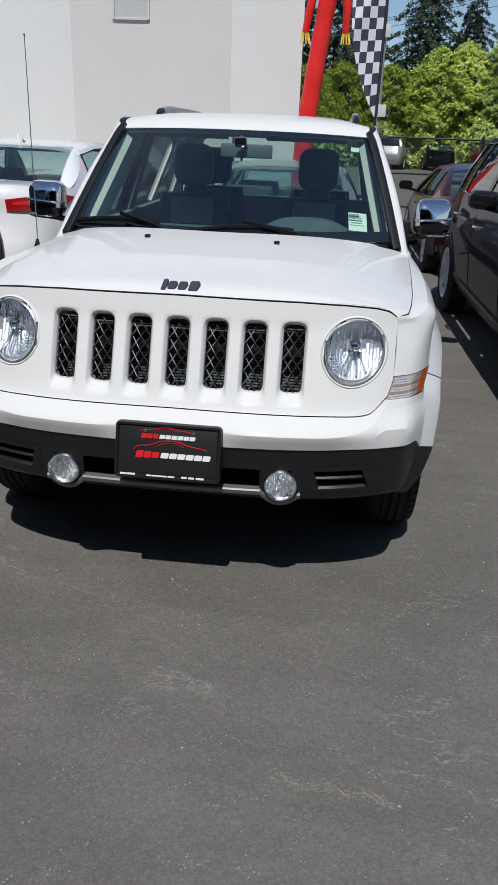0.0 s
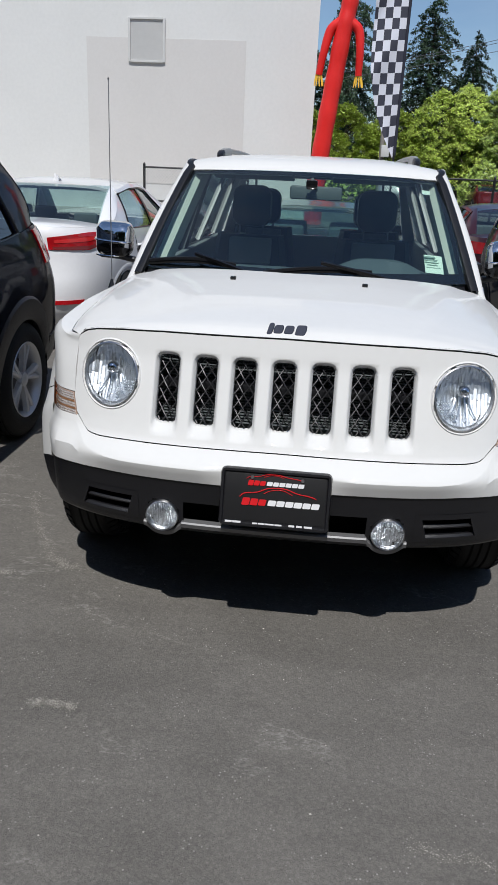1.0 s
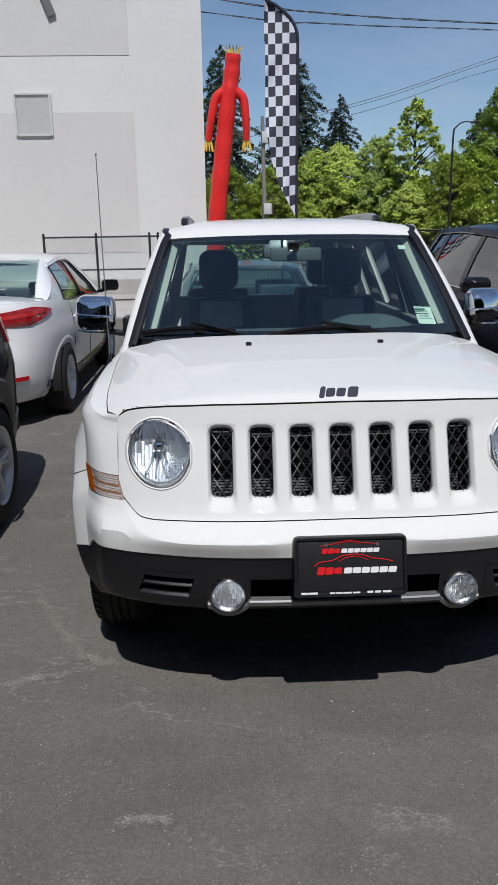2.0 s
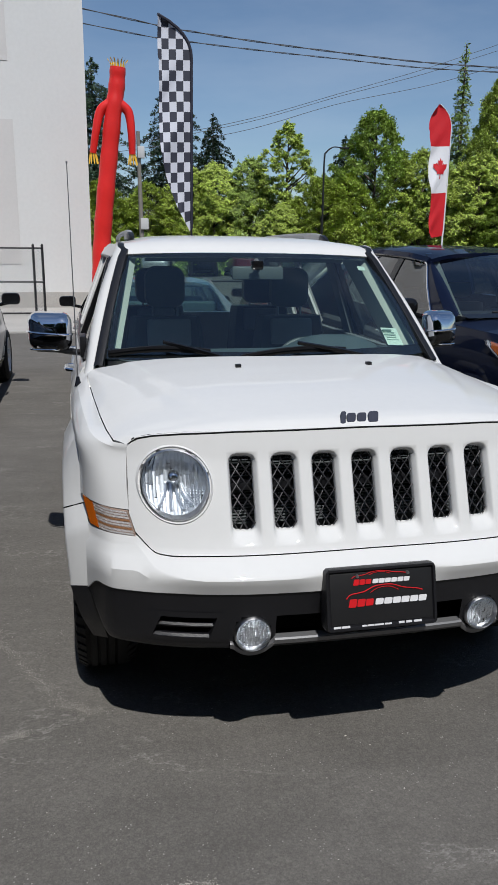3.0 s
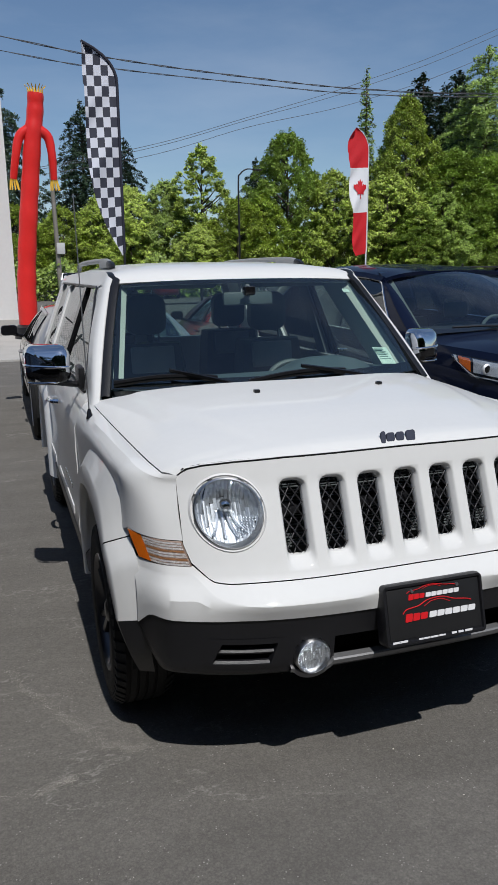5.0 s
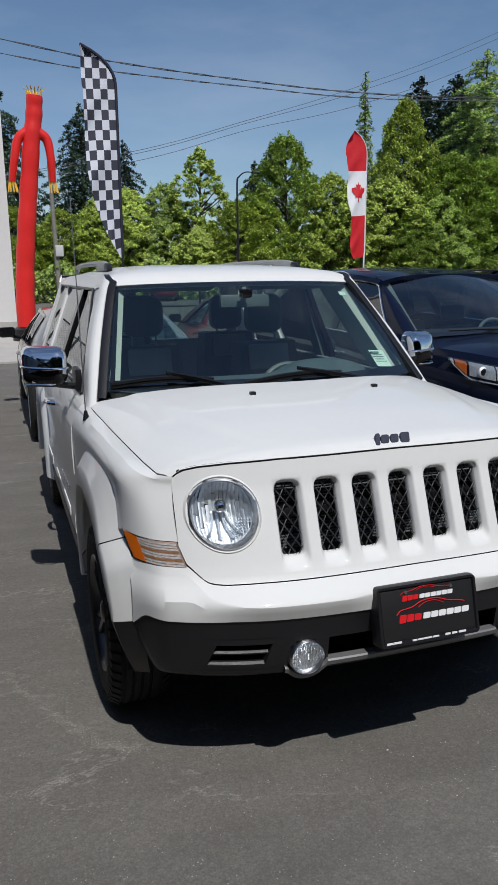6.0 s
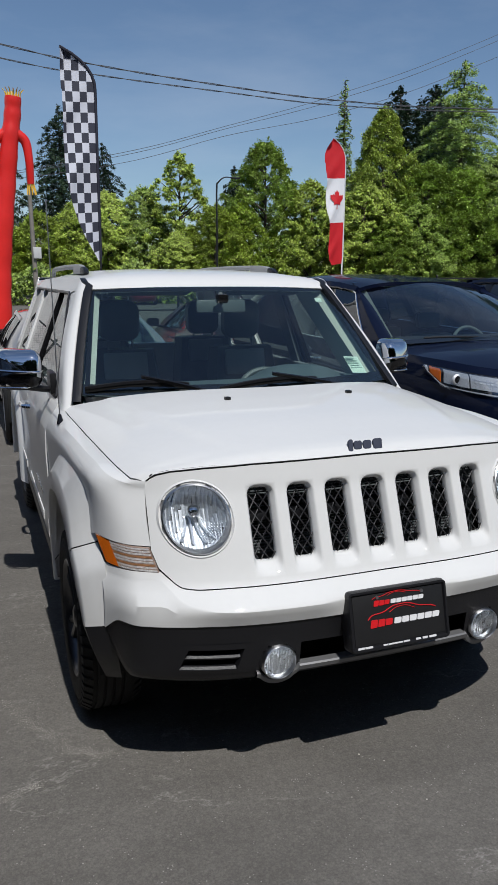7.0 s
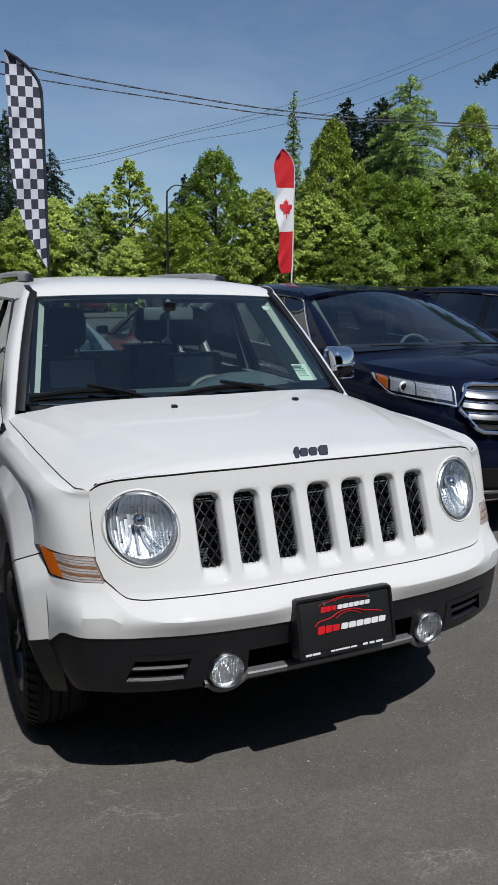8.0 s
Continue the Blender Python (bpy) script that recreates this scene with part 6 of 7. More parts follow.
    tube(bm, ring + [ring[0]], 0.015, 8, closed=True)
    box(bm, sw, (0.30, 0.04, 0.06), rot=(-24, 0, 0), bevel=0.015)
    part("steering_wheel", bm, SEAT_LEATHER, car)
    return car, skin, angle_at


def patch(car, skin, name, mat, ths, z_of, side, off, thick=0.012, label="", parent=None, rows_n=6):
    """A lamp or trim piece lying on a car's shell: z_of gives the shell's v range at each angle."""
    bm = bmesh.new()
    rows = []
    for k in range(rows_n):
        row = []
        for t in ths:
            lo, hi = z_of(t)
            row.append(skin(t, lo + (hi - lo) * k / (rows_n - 1), off, side))
        rows.append(row if side > 0 else row[::-1])
    sheet(bm, rows, thick)
    bmesh.ops.recalc_face_normals(bm, faces=bm.faces)
    return part(name, bm, mat, parent or car, label)


def even(skin, a, b, n, v):
    """Angles from a to b at even steps along the shell."""
    fine = [a + (b - a) * k / 400 for k in range(401)]
    pts = [skin(t, v) for t in fine]
    run = [0.0]
    for p, q in zip(pts, pts[1:]):
        run.append(run[-1] + (q - p).length)
    return [lerp(list(zip(run, fine)), run[-1] * k / n) for k in range(n + 1)]


def span(a, b, n=10):
    return [a + (b - a) * k / n for k in range(n + 1)]


# the dark compact sport utility car beside, nose towards the viewer's side
SUV = dict(length=4.53, half=0.905, sill=0.27, wheels=(0.86, 3.50), radius=0.345, arch=0.40, lip=0.075, arch_mat=BLACK_PLASTIC, spokes=5, rim=ALLOY,
           nose=[(0, 0.10), (0.3, 0.0), (0.6, 0.02), (1, 0.10)], tail=[(0, 0.10), (0.3, 0.0), (0.55, 0.03), (0.8, 0.14), (1, 0.26)],
           shoulder=[(0, 0.92), (0.5, 0.99), (1.1, 1.06), (2.5, 1.10), (3.4, 1.15), (3.9, 1.20), (4.41, 1.20)], glass=(1.05, 1.85, 3.95, 4.15),
           hood_crown=[(0, 0.02), (0.5, 0.07), (1.1, 0.09)], roof_half=[(1.8, 0.60), (2.6, 0.64), (4.0, 0.60)], roof=[(1.8, 1.60), (2.4, 1.65), (3.2, 1.65), (4.0, 1.60)],
           windows=[(1.42, 2.35, 2.02, 2.42, TINTED_GLASS), (2.43, 3.15, 2.50, 3.25, PRIVACY_GLASS), (3.28, 3.62, 3.36, 3.55, PRIVACY_GLASS)], rear_glass=PRIVACY_GLASS,
           handles=(2.2, 3.0), gaps=(1.3, 2.39, 3.1), power=5.8)
suv, sk, ang = build_car("sport_utility_car", "dark blue compact sport utility car with black wheel arch cladding", SUV, SLATE_PAINT, (-2.495, -1.52))
for s in (-1, 1):
    patch(suv, sk, "tail_lamp", RED_LENS, span(ang(3.93, 0.8), ang(4.24, 0.8)), lambda t: (0.76, 0.985), s, 0.010, label="red tail lamp")
    patch(suv, sk, "bumper_cladding", BLACK_PLASTIC, span(ang(3.95, 0.2), ang(4.395, 0.2), 14), lambda t: (0.0, 0.26), s, 0.012)
    patch(suv, sk, "headlamp", CHROME, span(0.55, 1.0), lambda t: (0.72, 0.92), s, 0.008)

# the pearl white sedan behind it, tail towards the viewer
SEDAN = dict(mirror=GLOSS_BLACK, length=4.53, half=0.885, sill=0.22, wheels=(0.90, 3.60), radius=0.32, arch=0.365, lip=0.012, arch_mat=None, spokes=5, rim=ALLOY,
             nose=[(0, 0.10), (0.3, 0.0), (0.6, 0.03), (1, 0.16)], tail=[(0, 0.16), (0.12, 0.05), (0.25, 0.0), (0.45, 0.015), (0.62, 0.06), (0.8, 0.08), (0.93, 0.07), (1, 0.10)],
             shoulder=[(0, 0.68), (0.5, 0.82), (1.2, 0.93), (2.2, 0.97), (3.2, 1.00), (3.9, 1.05), (4.53, 1.06)], glass=(1.10, 1.95, 3.15, 3.88),
             hood_crown=[(0, 0.02), (0.5, 0.06), (1.2, 0.06)], deck=[(3.8, 0.05), (4.53, 0.035)], roof_half=[(1.9, 0.57), (2.6, 0.62), (3.2, 0.60)],
             roof=[(1.9, 1.38), (2.4, 1.43), (2.8, 1.425), (3.2, 1.37)],
             windows=[(1.55, 2.42, 2.05, 2.46, SIDE_GLASS), (2.50, 3.40, 2.54, 3.14, SIDE_GLASS)], rear_glass=WINDSCREEN, handles=(2.3, 3.15), gaps=(1.25, 2.46, 3.3), chrome=False, power=3.8)
BRIGHT_RED = material("bright red lens", (0.70, 0.03, 0.03), 0.15, coat=1.0)
sedan, sk, ang = build_car("sedan_car", "pearl white sedan with long red tail lamps and roof fin", SEDAN, PEARL_PAINT, (-2.62, 8.45), 180)
for s in (-1, 1):
    a0, a1 = ang(3.86, 0.8), math.pi - 0.22
    ts = even(sk, a0, a1, 40, 0.85)
    place_of = {t: k / 40 for k, t in enumerate(ts)}

    def swept(lo, hi):
        """A band of the lamp, from lo to hi of its height, pointed at the outer end."""
        def z_of(t):
            q = place_of[t]
            bottom = 0.905 - 0.130 * min(1.0, q / 0.5) ** 0.75 + 0.012 * q
            top = 0.920 + 0.042 * math.sin(math.pi * min(1.0, q / 0.55) / 2) - 0.060 * max(0.0, (q - 0.35) / 0.65) ** 1.3
            return bottom + (top - bottom) * lo, bottom + (top - bottom) * hi
        return z_of
    lamp = patch(sedan, sk, "tail_lamp", RED_LENS, ts, swept(0.0, 1.0), s, 0.010, label="swept red tail lamp", rows_n=8)
    patch(sedan, sk, "bright_band", BRIGHT_RED, ts[7:38], swept(0.50, 0.74), s, 0.0125, 0.005, parent=lamp)
    patch(sedan, sk, "lower_band", material("dark smoked red lens", (0.22, 0.03, 0.03), 0.15, coat=1.0), ts[16:39], swept(0.06, 0.24), s, 0.0125, 0.005, parent=lamp)
    patch(sedan, sk, "bumper_reflector", RED_LENS, span(math.pi - 0.62, math.pi - 0.30), lambda t: (0.25, 0.29), s, 0.006)
bm = bmesh.new()
rows = [[(0.016 * c * w, 3.05 + y, 1.39 + z) for c in (-1, 0, 1)] for y, z, w in ((-0.10, 0.0, 1), (0.0, 0.045, 0.8), (0.07, 0.075, 0.4), (0.08, 0.0, 1))]
loft(bm, rows)
part("roof_fin", bm, PEARL_PAINT, sedan)
bm = bmesh.new()
box(bm, (0, 4.50, 0.80), (0.31, 0.012, 0.155), bevel=0.004)
part("number_plate", bm, PLATE_BLACK, sedan)

LOW = dict(SEDAN)
LOW['shoulder'] = [(a, 0.90 * b) for a, b in SEDAN['shoulder']]
LOW['roof'] = [(a, 0.905 * b) for a, b in SEDAN['roof']]

# the silver sedan straight behind the white car, and the dark one behind the crossover
silver, sk, ang = build_car("sedan_car", "silver sedan with dark windows parked behind the white car", LOW, SILVER_PAINT, (-0.06, 9.45), 180)
MAROON_PAINT = material("dark maroon car paint", (0.050, 0.010, 0.014), 0.3, metal=0.3, coat=0.6, vary=0.05, size=2.0)
dark_sedan, sk2, _ = build_car("sedan_car", "dark maroon sedan with tinted windows parked near the black fence", LOW, MAROON_PAINT, (2.50, 11.35), 180)
for c, k in ((silver, sk), (dark_sedan, sk2)):
    for s in (-1, 1):
        patch(c, k, "tail_lamp", RED_LENS, span(ang(4.05, 0.8), math.pi - 0.5, 12), lambda t: (0.75, 0.93), s, 0.010, label="red tail lamp")

# the black crossover, nose towards the viewer
CROSS = dict(length=4.78, half=0.96, sill=0.28, wheels=(0.95, 3.80), radius=0.37, arch=0.415, lip=0.02, arch_mat=None, spokes=5, rim=ALLOY,
             nose=[(0, 0.14), (0.15, 0.03), (0.4, 0.0), (0.75, 0.03), (0.92, 0.10), (1, 0.20)], tail=[(0, 0.12), (0.3, 0.0), (0.7, 0.05), (1, 0.2)],
             shoulder=[(0, 1.00), (0.25, 1.055), (0.7, 1.085), (1.4, 1.10), (2.6, 1.11), (3.8, 1.15), (4.78, 1.16)], glass=(1.38, 2.28, 4.25, 4.60),
             hood_crown=[(0, 0.02), (0.25, 0.045), (0.7, 0.07), (1.4, 0.06)], roof_half=[(2.2, 0.63), (3.0, 0.66), (4.3, 0.60)],
             roof=[(2.2, 1.575), (2.6, 1.62), (3.3, 1.65), (4.0, 1.635), (4.4, 1.58)],
             windows=[(1.66, 2.62, 2.32, 2.70, TINTED_GLASS), (2.72, 3.58, 2.80, 3.66, PRIVACY_GLASS), (3.70, 4.12, 3.78, 4.02, PRIVACY_GLASS)], rear_glass=PRIVACY_GLASS,
             handles=(2.45, 3.4), gaps=(1.5, 2.66, 3.55), chrome=True, mirror=GLOSS_BLACK, power=5.2, inset=0.10, bow=0.27)


def crossover(at, paint, label):
    car, k, ang = build_car("crossover_car", label, CROSS, paint, at, 1.0)
    for s in (-1, 1):
        a, b = 0.545, ang(0.84, 0.8)

        def band(lo, hi):
            """A band of the lamp, from lo to hi of its height, pointed at the outer end."""
            def z_of(t):
                q = (t - a) / (b - a)
                bottom, top = 0.805 - 0.005 * q + 0.120 * max(0.0, (q - 0.82) / 0.18), 0.955 - 0.005 * q
                return bottom + (top - bottom) * lo, bottom + (top - bottom) * hi
            return z_of

        def cut(c0, c1, n=10):
            return span(a + c0 * (b - a), a + c1 * (b - a), n)
        shell = patch(car, k, "headlamp", GLOSS_BLACK, span(a, b, 30), band(0, 1), s, 0.006, label="narrow clear headlamp with amber end", rows_n=8)
        patch(car, k, "lamp_bowl", LAMP_GREY, cut(0.05, 0.50), band(0.26, 0.92), s, 0.009, 0.006, parent=shell)
        patch(car, k, "lamp_bowl", LAMP_GREY, cut(0.52, 0.80), band(0.24, 0.92), s, 0.010, 0.006, parent=shell)
        for c in range(7):
            for r in range(2):
                patch(car, k, "lamp_cell", LAMP_SILVER, cut(0.12 + 0.050 * c, 0.150 + 0.050 * c, 3), band(0.55 + 0.14 * r, 0.63 + 0.14 * r), s, 0.011, 0.005, parent=shell)
        # projector: a bright ring round a dark lens, standing out of the bowl
        mid = a + 0.655 * (b - a)
        lo, hi = band(0.56, 0.58)(mid)
        c0 = Vector(k(mid, lo, 0.012, s))
        for nm, r0, mat, d in (("projector_ring", 0.036, LAMP_SILVER, 0.0), ("projector", 0.026, GLOSS_BLACK, -0.008)):
            bm = bmesh.new()
            bmesh.ops.create_uvsphere(bm, u_segments=20, v_segments=10, radius=r0, matrix=Matrix.Translation(c0 + Vector((0, d, 0))) @ Matrix.Diagonal((1, 0.45, 1, 1)))
            part(nm, bm, mat, shell)
        patch(car, k, "amber_end", AMBER, cut(0.835, 0.945, 6), band(0.20, 0.90), s, 0.010, 0.006, parent=shell)
        patch(car, k, "chrome_edge", LAMP_SILVER, cut(0.0, 0.97, 16), band(0.05, 0.11), s, 0.012, 0.006, parent=shell)
        patch(car, k, "chrome_edge", LAMP_SILVER, cut(0.0, 0.018, 4), band(0.11, 0.94), s, 0.012, 0.006, parent=shell)
        patch(car, k, "chrome_edge", LAMP_SILVER, cut(0.965, 0.985, 4), band(0.11, 0.94), s, 0.012, 0.006, parent=shell)
        ob = patch(car, k, "lens", LENS_GLASS, span(a, b, 12), band(0.01, 0.99), s, 0.020, 0.004, parent=shell)
        ob.visible_shadow = False
    # grille: dark field, chrome surround, silver bars
    ths = span(0.02, 0.515, 12)
    for s in (-1, 1):
        patch(car, k, "grille_field", DARK, ths, lambda t: (0.65 + 0.145 * max(0.0, (t - 0.38) / 0.135), 0.965 - 0.15 * max(0.0, (t - 0.40) / 0.115)), s, 0.004)
        for v0, reach in ((0.668, 0.385), (0.745, 0.455), (0.822, 0.495), (0.897, 0.46)):
            patch(car, k, "grille_bar", SATIN_CHROME, span(0.02, reach, 10), lambda t: (v0, v0 + 0.044), s, 0.020, 0.014, rows_n=4)
            patch(car, k, "bar_edge", CHROME, span(0.02, reach, 10), lambda t: (v0 + 0.046, v0 + 0.053), s, 0.026, 0.010, rows_n=3)
        bm = bmesh.new()
        pts = [k(t, v, 0.018, s) for t, v in ((0.02, 0.64), (0.20, 0.64), (0.33, 0.645), (0.38, 0.665), (0.46, 0.74), (0.525, 0.80), (0.522, 0.825), (0.48, 0.885), (0.45, 0.94), (0.42, 0.965), (0.35, 0.978), (0.20, 0.98), (0.02, 0.98))]
        tube(bm, pts, 0.015, 8)
        part("grille_surround", bm, CHROME, car)
        patch(car, k, "lower_grille", DARK, span(0.02, 0.55, 8), lambda t: (0.16, 0.33), s, 0.004)
        patch(car, k, "chin_strip", SATIN_CHROME, span(0.02, 0.60, 8), lambda t: (0.085, 0.115), s, 0.014)
    for x0, x1 in ((-0.62, -0.02), (-0.02, 0.60)):
        bm = bmesh.new()
        tube(bm, smooth_line([(x1, 1.275, 1.172), ((x0 + x1) / 2, 1.285, 1.186), (x0, 1.31, 1.184)], 5), 0.008, 6)
        part("wiper", bm, BLACK_PLASTIC, car)
    return car


crossover((2.60, 1.60), NAVY_PAINT, "deep navy mid-size crossover with silver barred grille and chrome window line")
crossover((5.45, 2.05), NAVY_PAINT, "dark blue mid-size crossover with silver barred grille beyond its neighbour")

# cars beyond the fence
build_car("sport_utility_car", "silver sport utility car parked beyond the chain link fence", SUV, SILVER_PAINT, (4.0, 46.3), 168)
build_car("sedan_car", "black sedan parked beyond the chain link fence", SEDAN, BLACK_PAINT, (6.1, 47.0), 180)
build_car("sedan_car", "dark red sedan parked beyond the chain link fence", SEDAN, material("dark red car paint", (0.12, 0.008, 0.010), 0.3, coat=0.6, vary=0.05), (8.6, 46.6), 180)


# ---- flags, dancer, poles and cables ----
def checker_cloth():
    m = material("checkered flag cloth", (0.78, 0.78, 0.80), 0.7)
    n, l = m.node_tree.nodes, m.node_tree.links
    uv = n.new("ShaderNodeUVMap")
    ch = n.new("ShaderNodeTexChecker")
    ch.inputs["Color1"].default_value, ch.inputs["Color2"].default_value = (0.66, 0.67, 0.74, 1), (0.040, 0.042, 0.062, 1)
    ch.inputs["Scale"].default_value = 1.0
    l.new(uv.outputs[0], ch.inputs["Vector"])
    l.new(ch.outputs["Color"], n["Principled BSDF"].inputs["Base Color"])
    return m


def feather_flag(name, label, at, z0, z1, width, tip_back, kind):
    """A feather flag: a pole that bends over at the tip, cloth on its left side with soft waves."""
    f = thing(name, label, "flag", at=(*at, 0))
    h = z1 - z0

    def edge(t):
        """The pole side of the cloth, t 0 at the foot to 1 at the tip."""
        bend = max(0.0, (t - 0.80) / 0.20)
        return Vector((-tip_back * bend**2.2 + 0.02 * t, 0, z0 + h * (t - 0.018 * bend**3)))
    bm = bmesh.new()
    tube(bm, [(0, 0, 0.0), (0, 0, z0 * 0.5), (0, 0, z0)] + [edge(t / 24) + Vector((0.012, 0, 0)) for t in range(1, 25)], lambda q: 0.019 - 0.011 * q, 8)
    part("pole", bm, FLAG_POLE if kind == "checker" else FLAG_WHITE, f)
    bm = bmesh.new()
    box(bm, (0, 0, 0.02), (0.5, 0.07, 0.03), bevel=0.008)
    box(bm, (0, 0, 0.022), (0.07, 0.5, 0.03), bevel=0.008)
    part("foot", bm, STEEL, f)
    def wave(t, q):
        """How far the cloth billows out."""
        return 0.055 * math.sin(7.5 * t + 3.0 * q) * q + 0.035 * math.sin(19 * t + 4 * q) * q + 0.012 * math.sin(41 * t + 9 * q) * q
    bm = bmesh.new()
    uvl = bm.loops.layers.uv.new("UVMap")
    nt, nw = 72, 12
    rows, data = [], {}
    for i in range(nt + 1):
        t = i / nt
        e = edge(t)
        if kind == "checker":
            low = min(1.0, (t / 0.46))
            w = width * (0.05 + 0.95 * (1 - (1 - low) ** 1.9))
        else:
            w = width * (0.76 + 0.30 * min(1.0, t / 0.75) + 0.05 * math.sin(17 * t)) * min(1.0, 0.8 + t * 5)
        row = []
        for j in range(nw + 1):
            q = j / nw
            x_left = -w + (0.02 * t)
            if t >= 0.80:
                b = (t - 0.80) / 0.20
                x_left = -max(w, tip_back) + 0.02 if kind == "checker" else -w + (w - tip_back - 0.03) * b**3
                x_left = min(x_left, e.x - 0.005)
            x = e.x + (x_left - e.x) * q
            v = bm.verts.new((x, wave(t, q), e.z - 0.05 * q * (1 - t)))
            data[v] = (x / width, (e.z) / width)
            row.append(v)
        rows.append(row)
    for i, (a, b) in enumerate(zip(rows, rows[1:])):
        for j in range(nw):
            face = bm.faces.new((a[j], a[j + 1], b[j + 1], b[j]))
            for lp in face.loops:
                u, v = data[lp.vert]
                lp[uvl].uv = (u * width / 0.118 + 0.02, v * width / 0.160 + 0.01)
            if kind == "leaf":
                q = (i + 0.5) / nt
                face.material_index = 1 if 0.335 < q < 0.685 else 0
    if kind == "checker":
        part("cloth", bm, CHECKER, f, "black and white checkered cloth")
        bm = bmesh.new()
        tube(bm, [edge(t / 30) + Vector((0.004, 0, 0)) for t in range(0, 31)], 0.026, 8)
        part("sleeve", bm, FLAG_BLACK, f)
    else:
        cloth = part("cloth", bm, (FLAG_RED, FLAG_WHITE), f, "red and white cloth")
        leaf = [(0, 1.0), (0.14, 0.72), (0.32, 0.80), (0.24, 0.36), (0.46, 0.58), (0.52, 0.44), (0.86, 0.50), (0.74, 0.26), (0.86, 0.16), (0.44, -0.22), (0.50, -0.42), (0.05, -0.34), (0.06, -0.8)]
        ring = leaf + [(-x, y) for x, y in reversed(leaf[1:])]
        for dy in (-0.012, 0.012):
            bm = bmesh.new()
            c = Vector((-width * 0.42, 0, z0 + h * 0.505))
            verts = [bm.verts.new((c.x + 0.180 * x, 0, c.z + 0.25 * y)) for x, y in ring]
            bm.faces.new(verts)
            bmesh.ops.triangulate(bm, faces=bm.faces)
            bmesh.ops.subdivide_edges(bm, edges=bm.edges, cuts=2, use_grid_fill=True)
            for v in bm.verts:
                v.co.y = wave((v.co.z - z0) / h, min(1.0, -v.co.x / width)) + dy
            part("leaf_mark", bm, FLAG_RED, cloth, smooth=False)
    return f


CHECKER = checker_cloth()
FLAG_POLE = material("black flag pole", (0.02, 0.02, 0.022), 0.4)
feather_flag("feather_flag", "tall black and white checkered feather flag on a black pole", (1.05, 11.67), 1.93, 5.36, 0.54, 0.56, "checker")
feather_flag("feather_flag", "red and white maple leaf feather flag on a white pole", (7.30, 14.64), 1.95, 4.80, 0.45, 0.30, "leaf")


def dancer():
    d = thing("air_dancer", "red inflatable tube dancer with yellow ribbon hair and arms", "inflatable", at=(-0.42, 17.6, 0))
    bm = bmesh.new()
    spine = smooth_line([(0, 0, 0.0), (0.0, 0, 0.9), (0.06, 0.02, 1.8), (0.17, 0.0, 2.8), (0.30, 0.02, 3.8), (0.42, 0, 4.7), (0.52, 0.02, 5.3), (0.56, 0, 5.72)], 10)
    tube(bm, spine, lambda q: 0.235 - 0.05 * q + 0.006 * math.sin(60 * q), 20)
    part("body_tube", bm, RED_NYLON, d)
    for s in (-1, 1):
        bm = bmesh.new()
        pts = smooth_line([(0.46 + s * 0.12, 0, 4.92), (0.45 + s * 0.33, 0, 4.74), (0.42 + s * 0.42, -0.02, 4.30), (0.38 + s * 0.47, 0.02, 3.80)], 7)
        tube(bm, pts, lambda q: 0.125 - 0.045 * q, 12)
        arm = part("arm_tube", bm, RED_NYLON, d)
        for k in range(9):
            bm = bmesh.new()
            a = 2 * math.pi * k / 9
            x, y = 0.38 + s * 0.47 + 0.06 * math.cos(a), 0.02 + 0.06 * math.sin(a)
            loft(bm, [[(x - 0.016, y, 3.82), (x + 0.016, y, 3.82)], [(x - 0.012 + 0.03 * math.cos(a), y, 3.68), (x + 0.02 + 0.03 * math.cos(a), y, 3.68)], [(x + 0.05 * math.cos(a), y - 0.02, 3.55), (x + 0.02 + 0.05 * math.cos(a), y - 0.02, 3.55)]])
            part("ribbon", bm, YELLOW_NYLON, arm)
    for k in range(16):
        bm = bmesh.new()
        a = 2 * math.pi * k / 16
        c, sn = math.cos(a), math.sin(a)
        r = 0.17
        loft(bm, [[(0.56 + r * c - 0.02 * sn, r * sn + 0.02 * c, 5.70), (0.56 + r * c + 0.02 * sn, r * sn - 0.02 * c, 5.70)],
                  [(0.56 + 1.1 * r * c - 0.016 * sn, 1.1 * r * sn, 5.82), (0.56 + 1.1 * r * c + 0.016 * sn, 1.1 * r * sn, 5.82)],
                  [(0.56 + 1.5 * r * c - 0.01 * sn, 1.5 * r * sn, 5.88 + 0.03 * math.sin(5 * a)), (0.56 + 1.5 * r * c + 0.01 * sn, 1.5 * r * sn, 5.88)]])
        part("ribbon", bm, YELLOW_NYLON, d)
    bm = bmesh.new()
    lathe(bm, [(0.0, 0.34), (0.05, 0.36), (0.32, 0.34), (0.38, 0.25), (0.38, 0.2)], "z", 24)
    part("blower", bm, BLACK_PLASTIC, d)


dancer()


def utility_pole():
    p = thing("utility_pole", "weathered wooden utility pole with grey boxes", "pole", at=(2.51, 43.0, 0))
    bm = bmesh.new()
    rod(bm, (0, 0, 0), (-0.12, 0, 7.9), 0.15, 0.10, 12)
    part("shaft", bm, POLE_WOOD, p)
    for z, w in ((2.95, 0.44), (6.8, 0.38)):
        bm = bmesh.new()
        box(bm, (0.22 - 0.03 * z, -0.1, z), (w, 0.35, 0.62), bevel=0.03)
        part("meter_box", bm, VENT_GREY, p)


utility_pole()


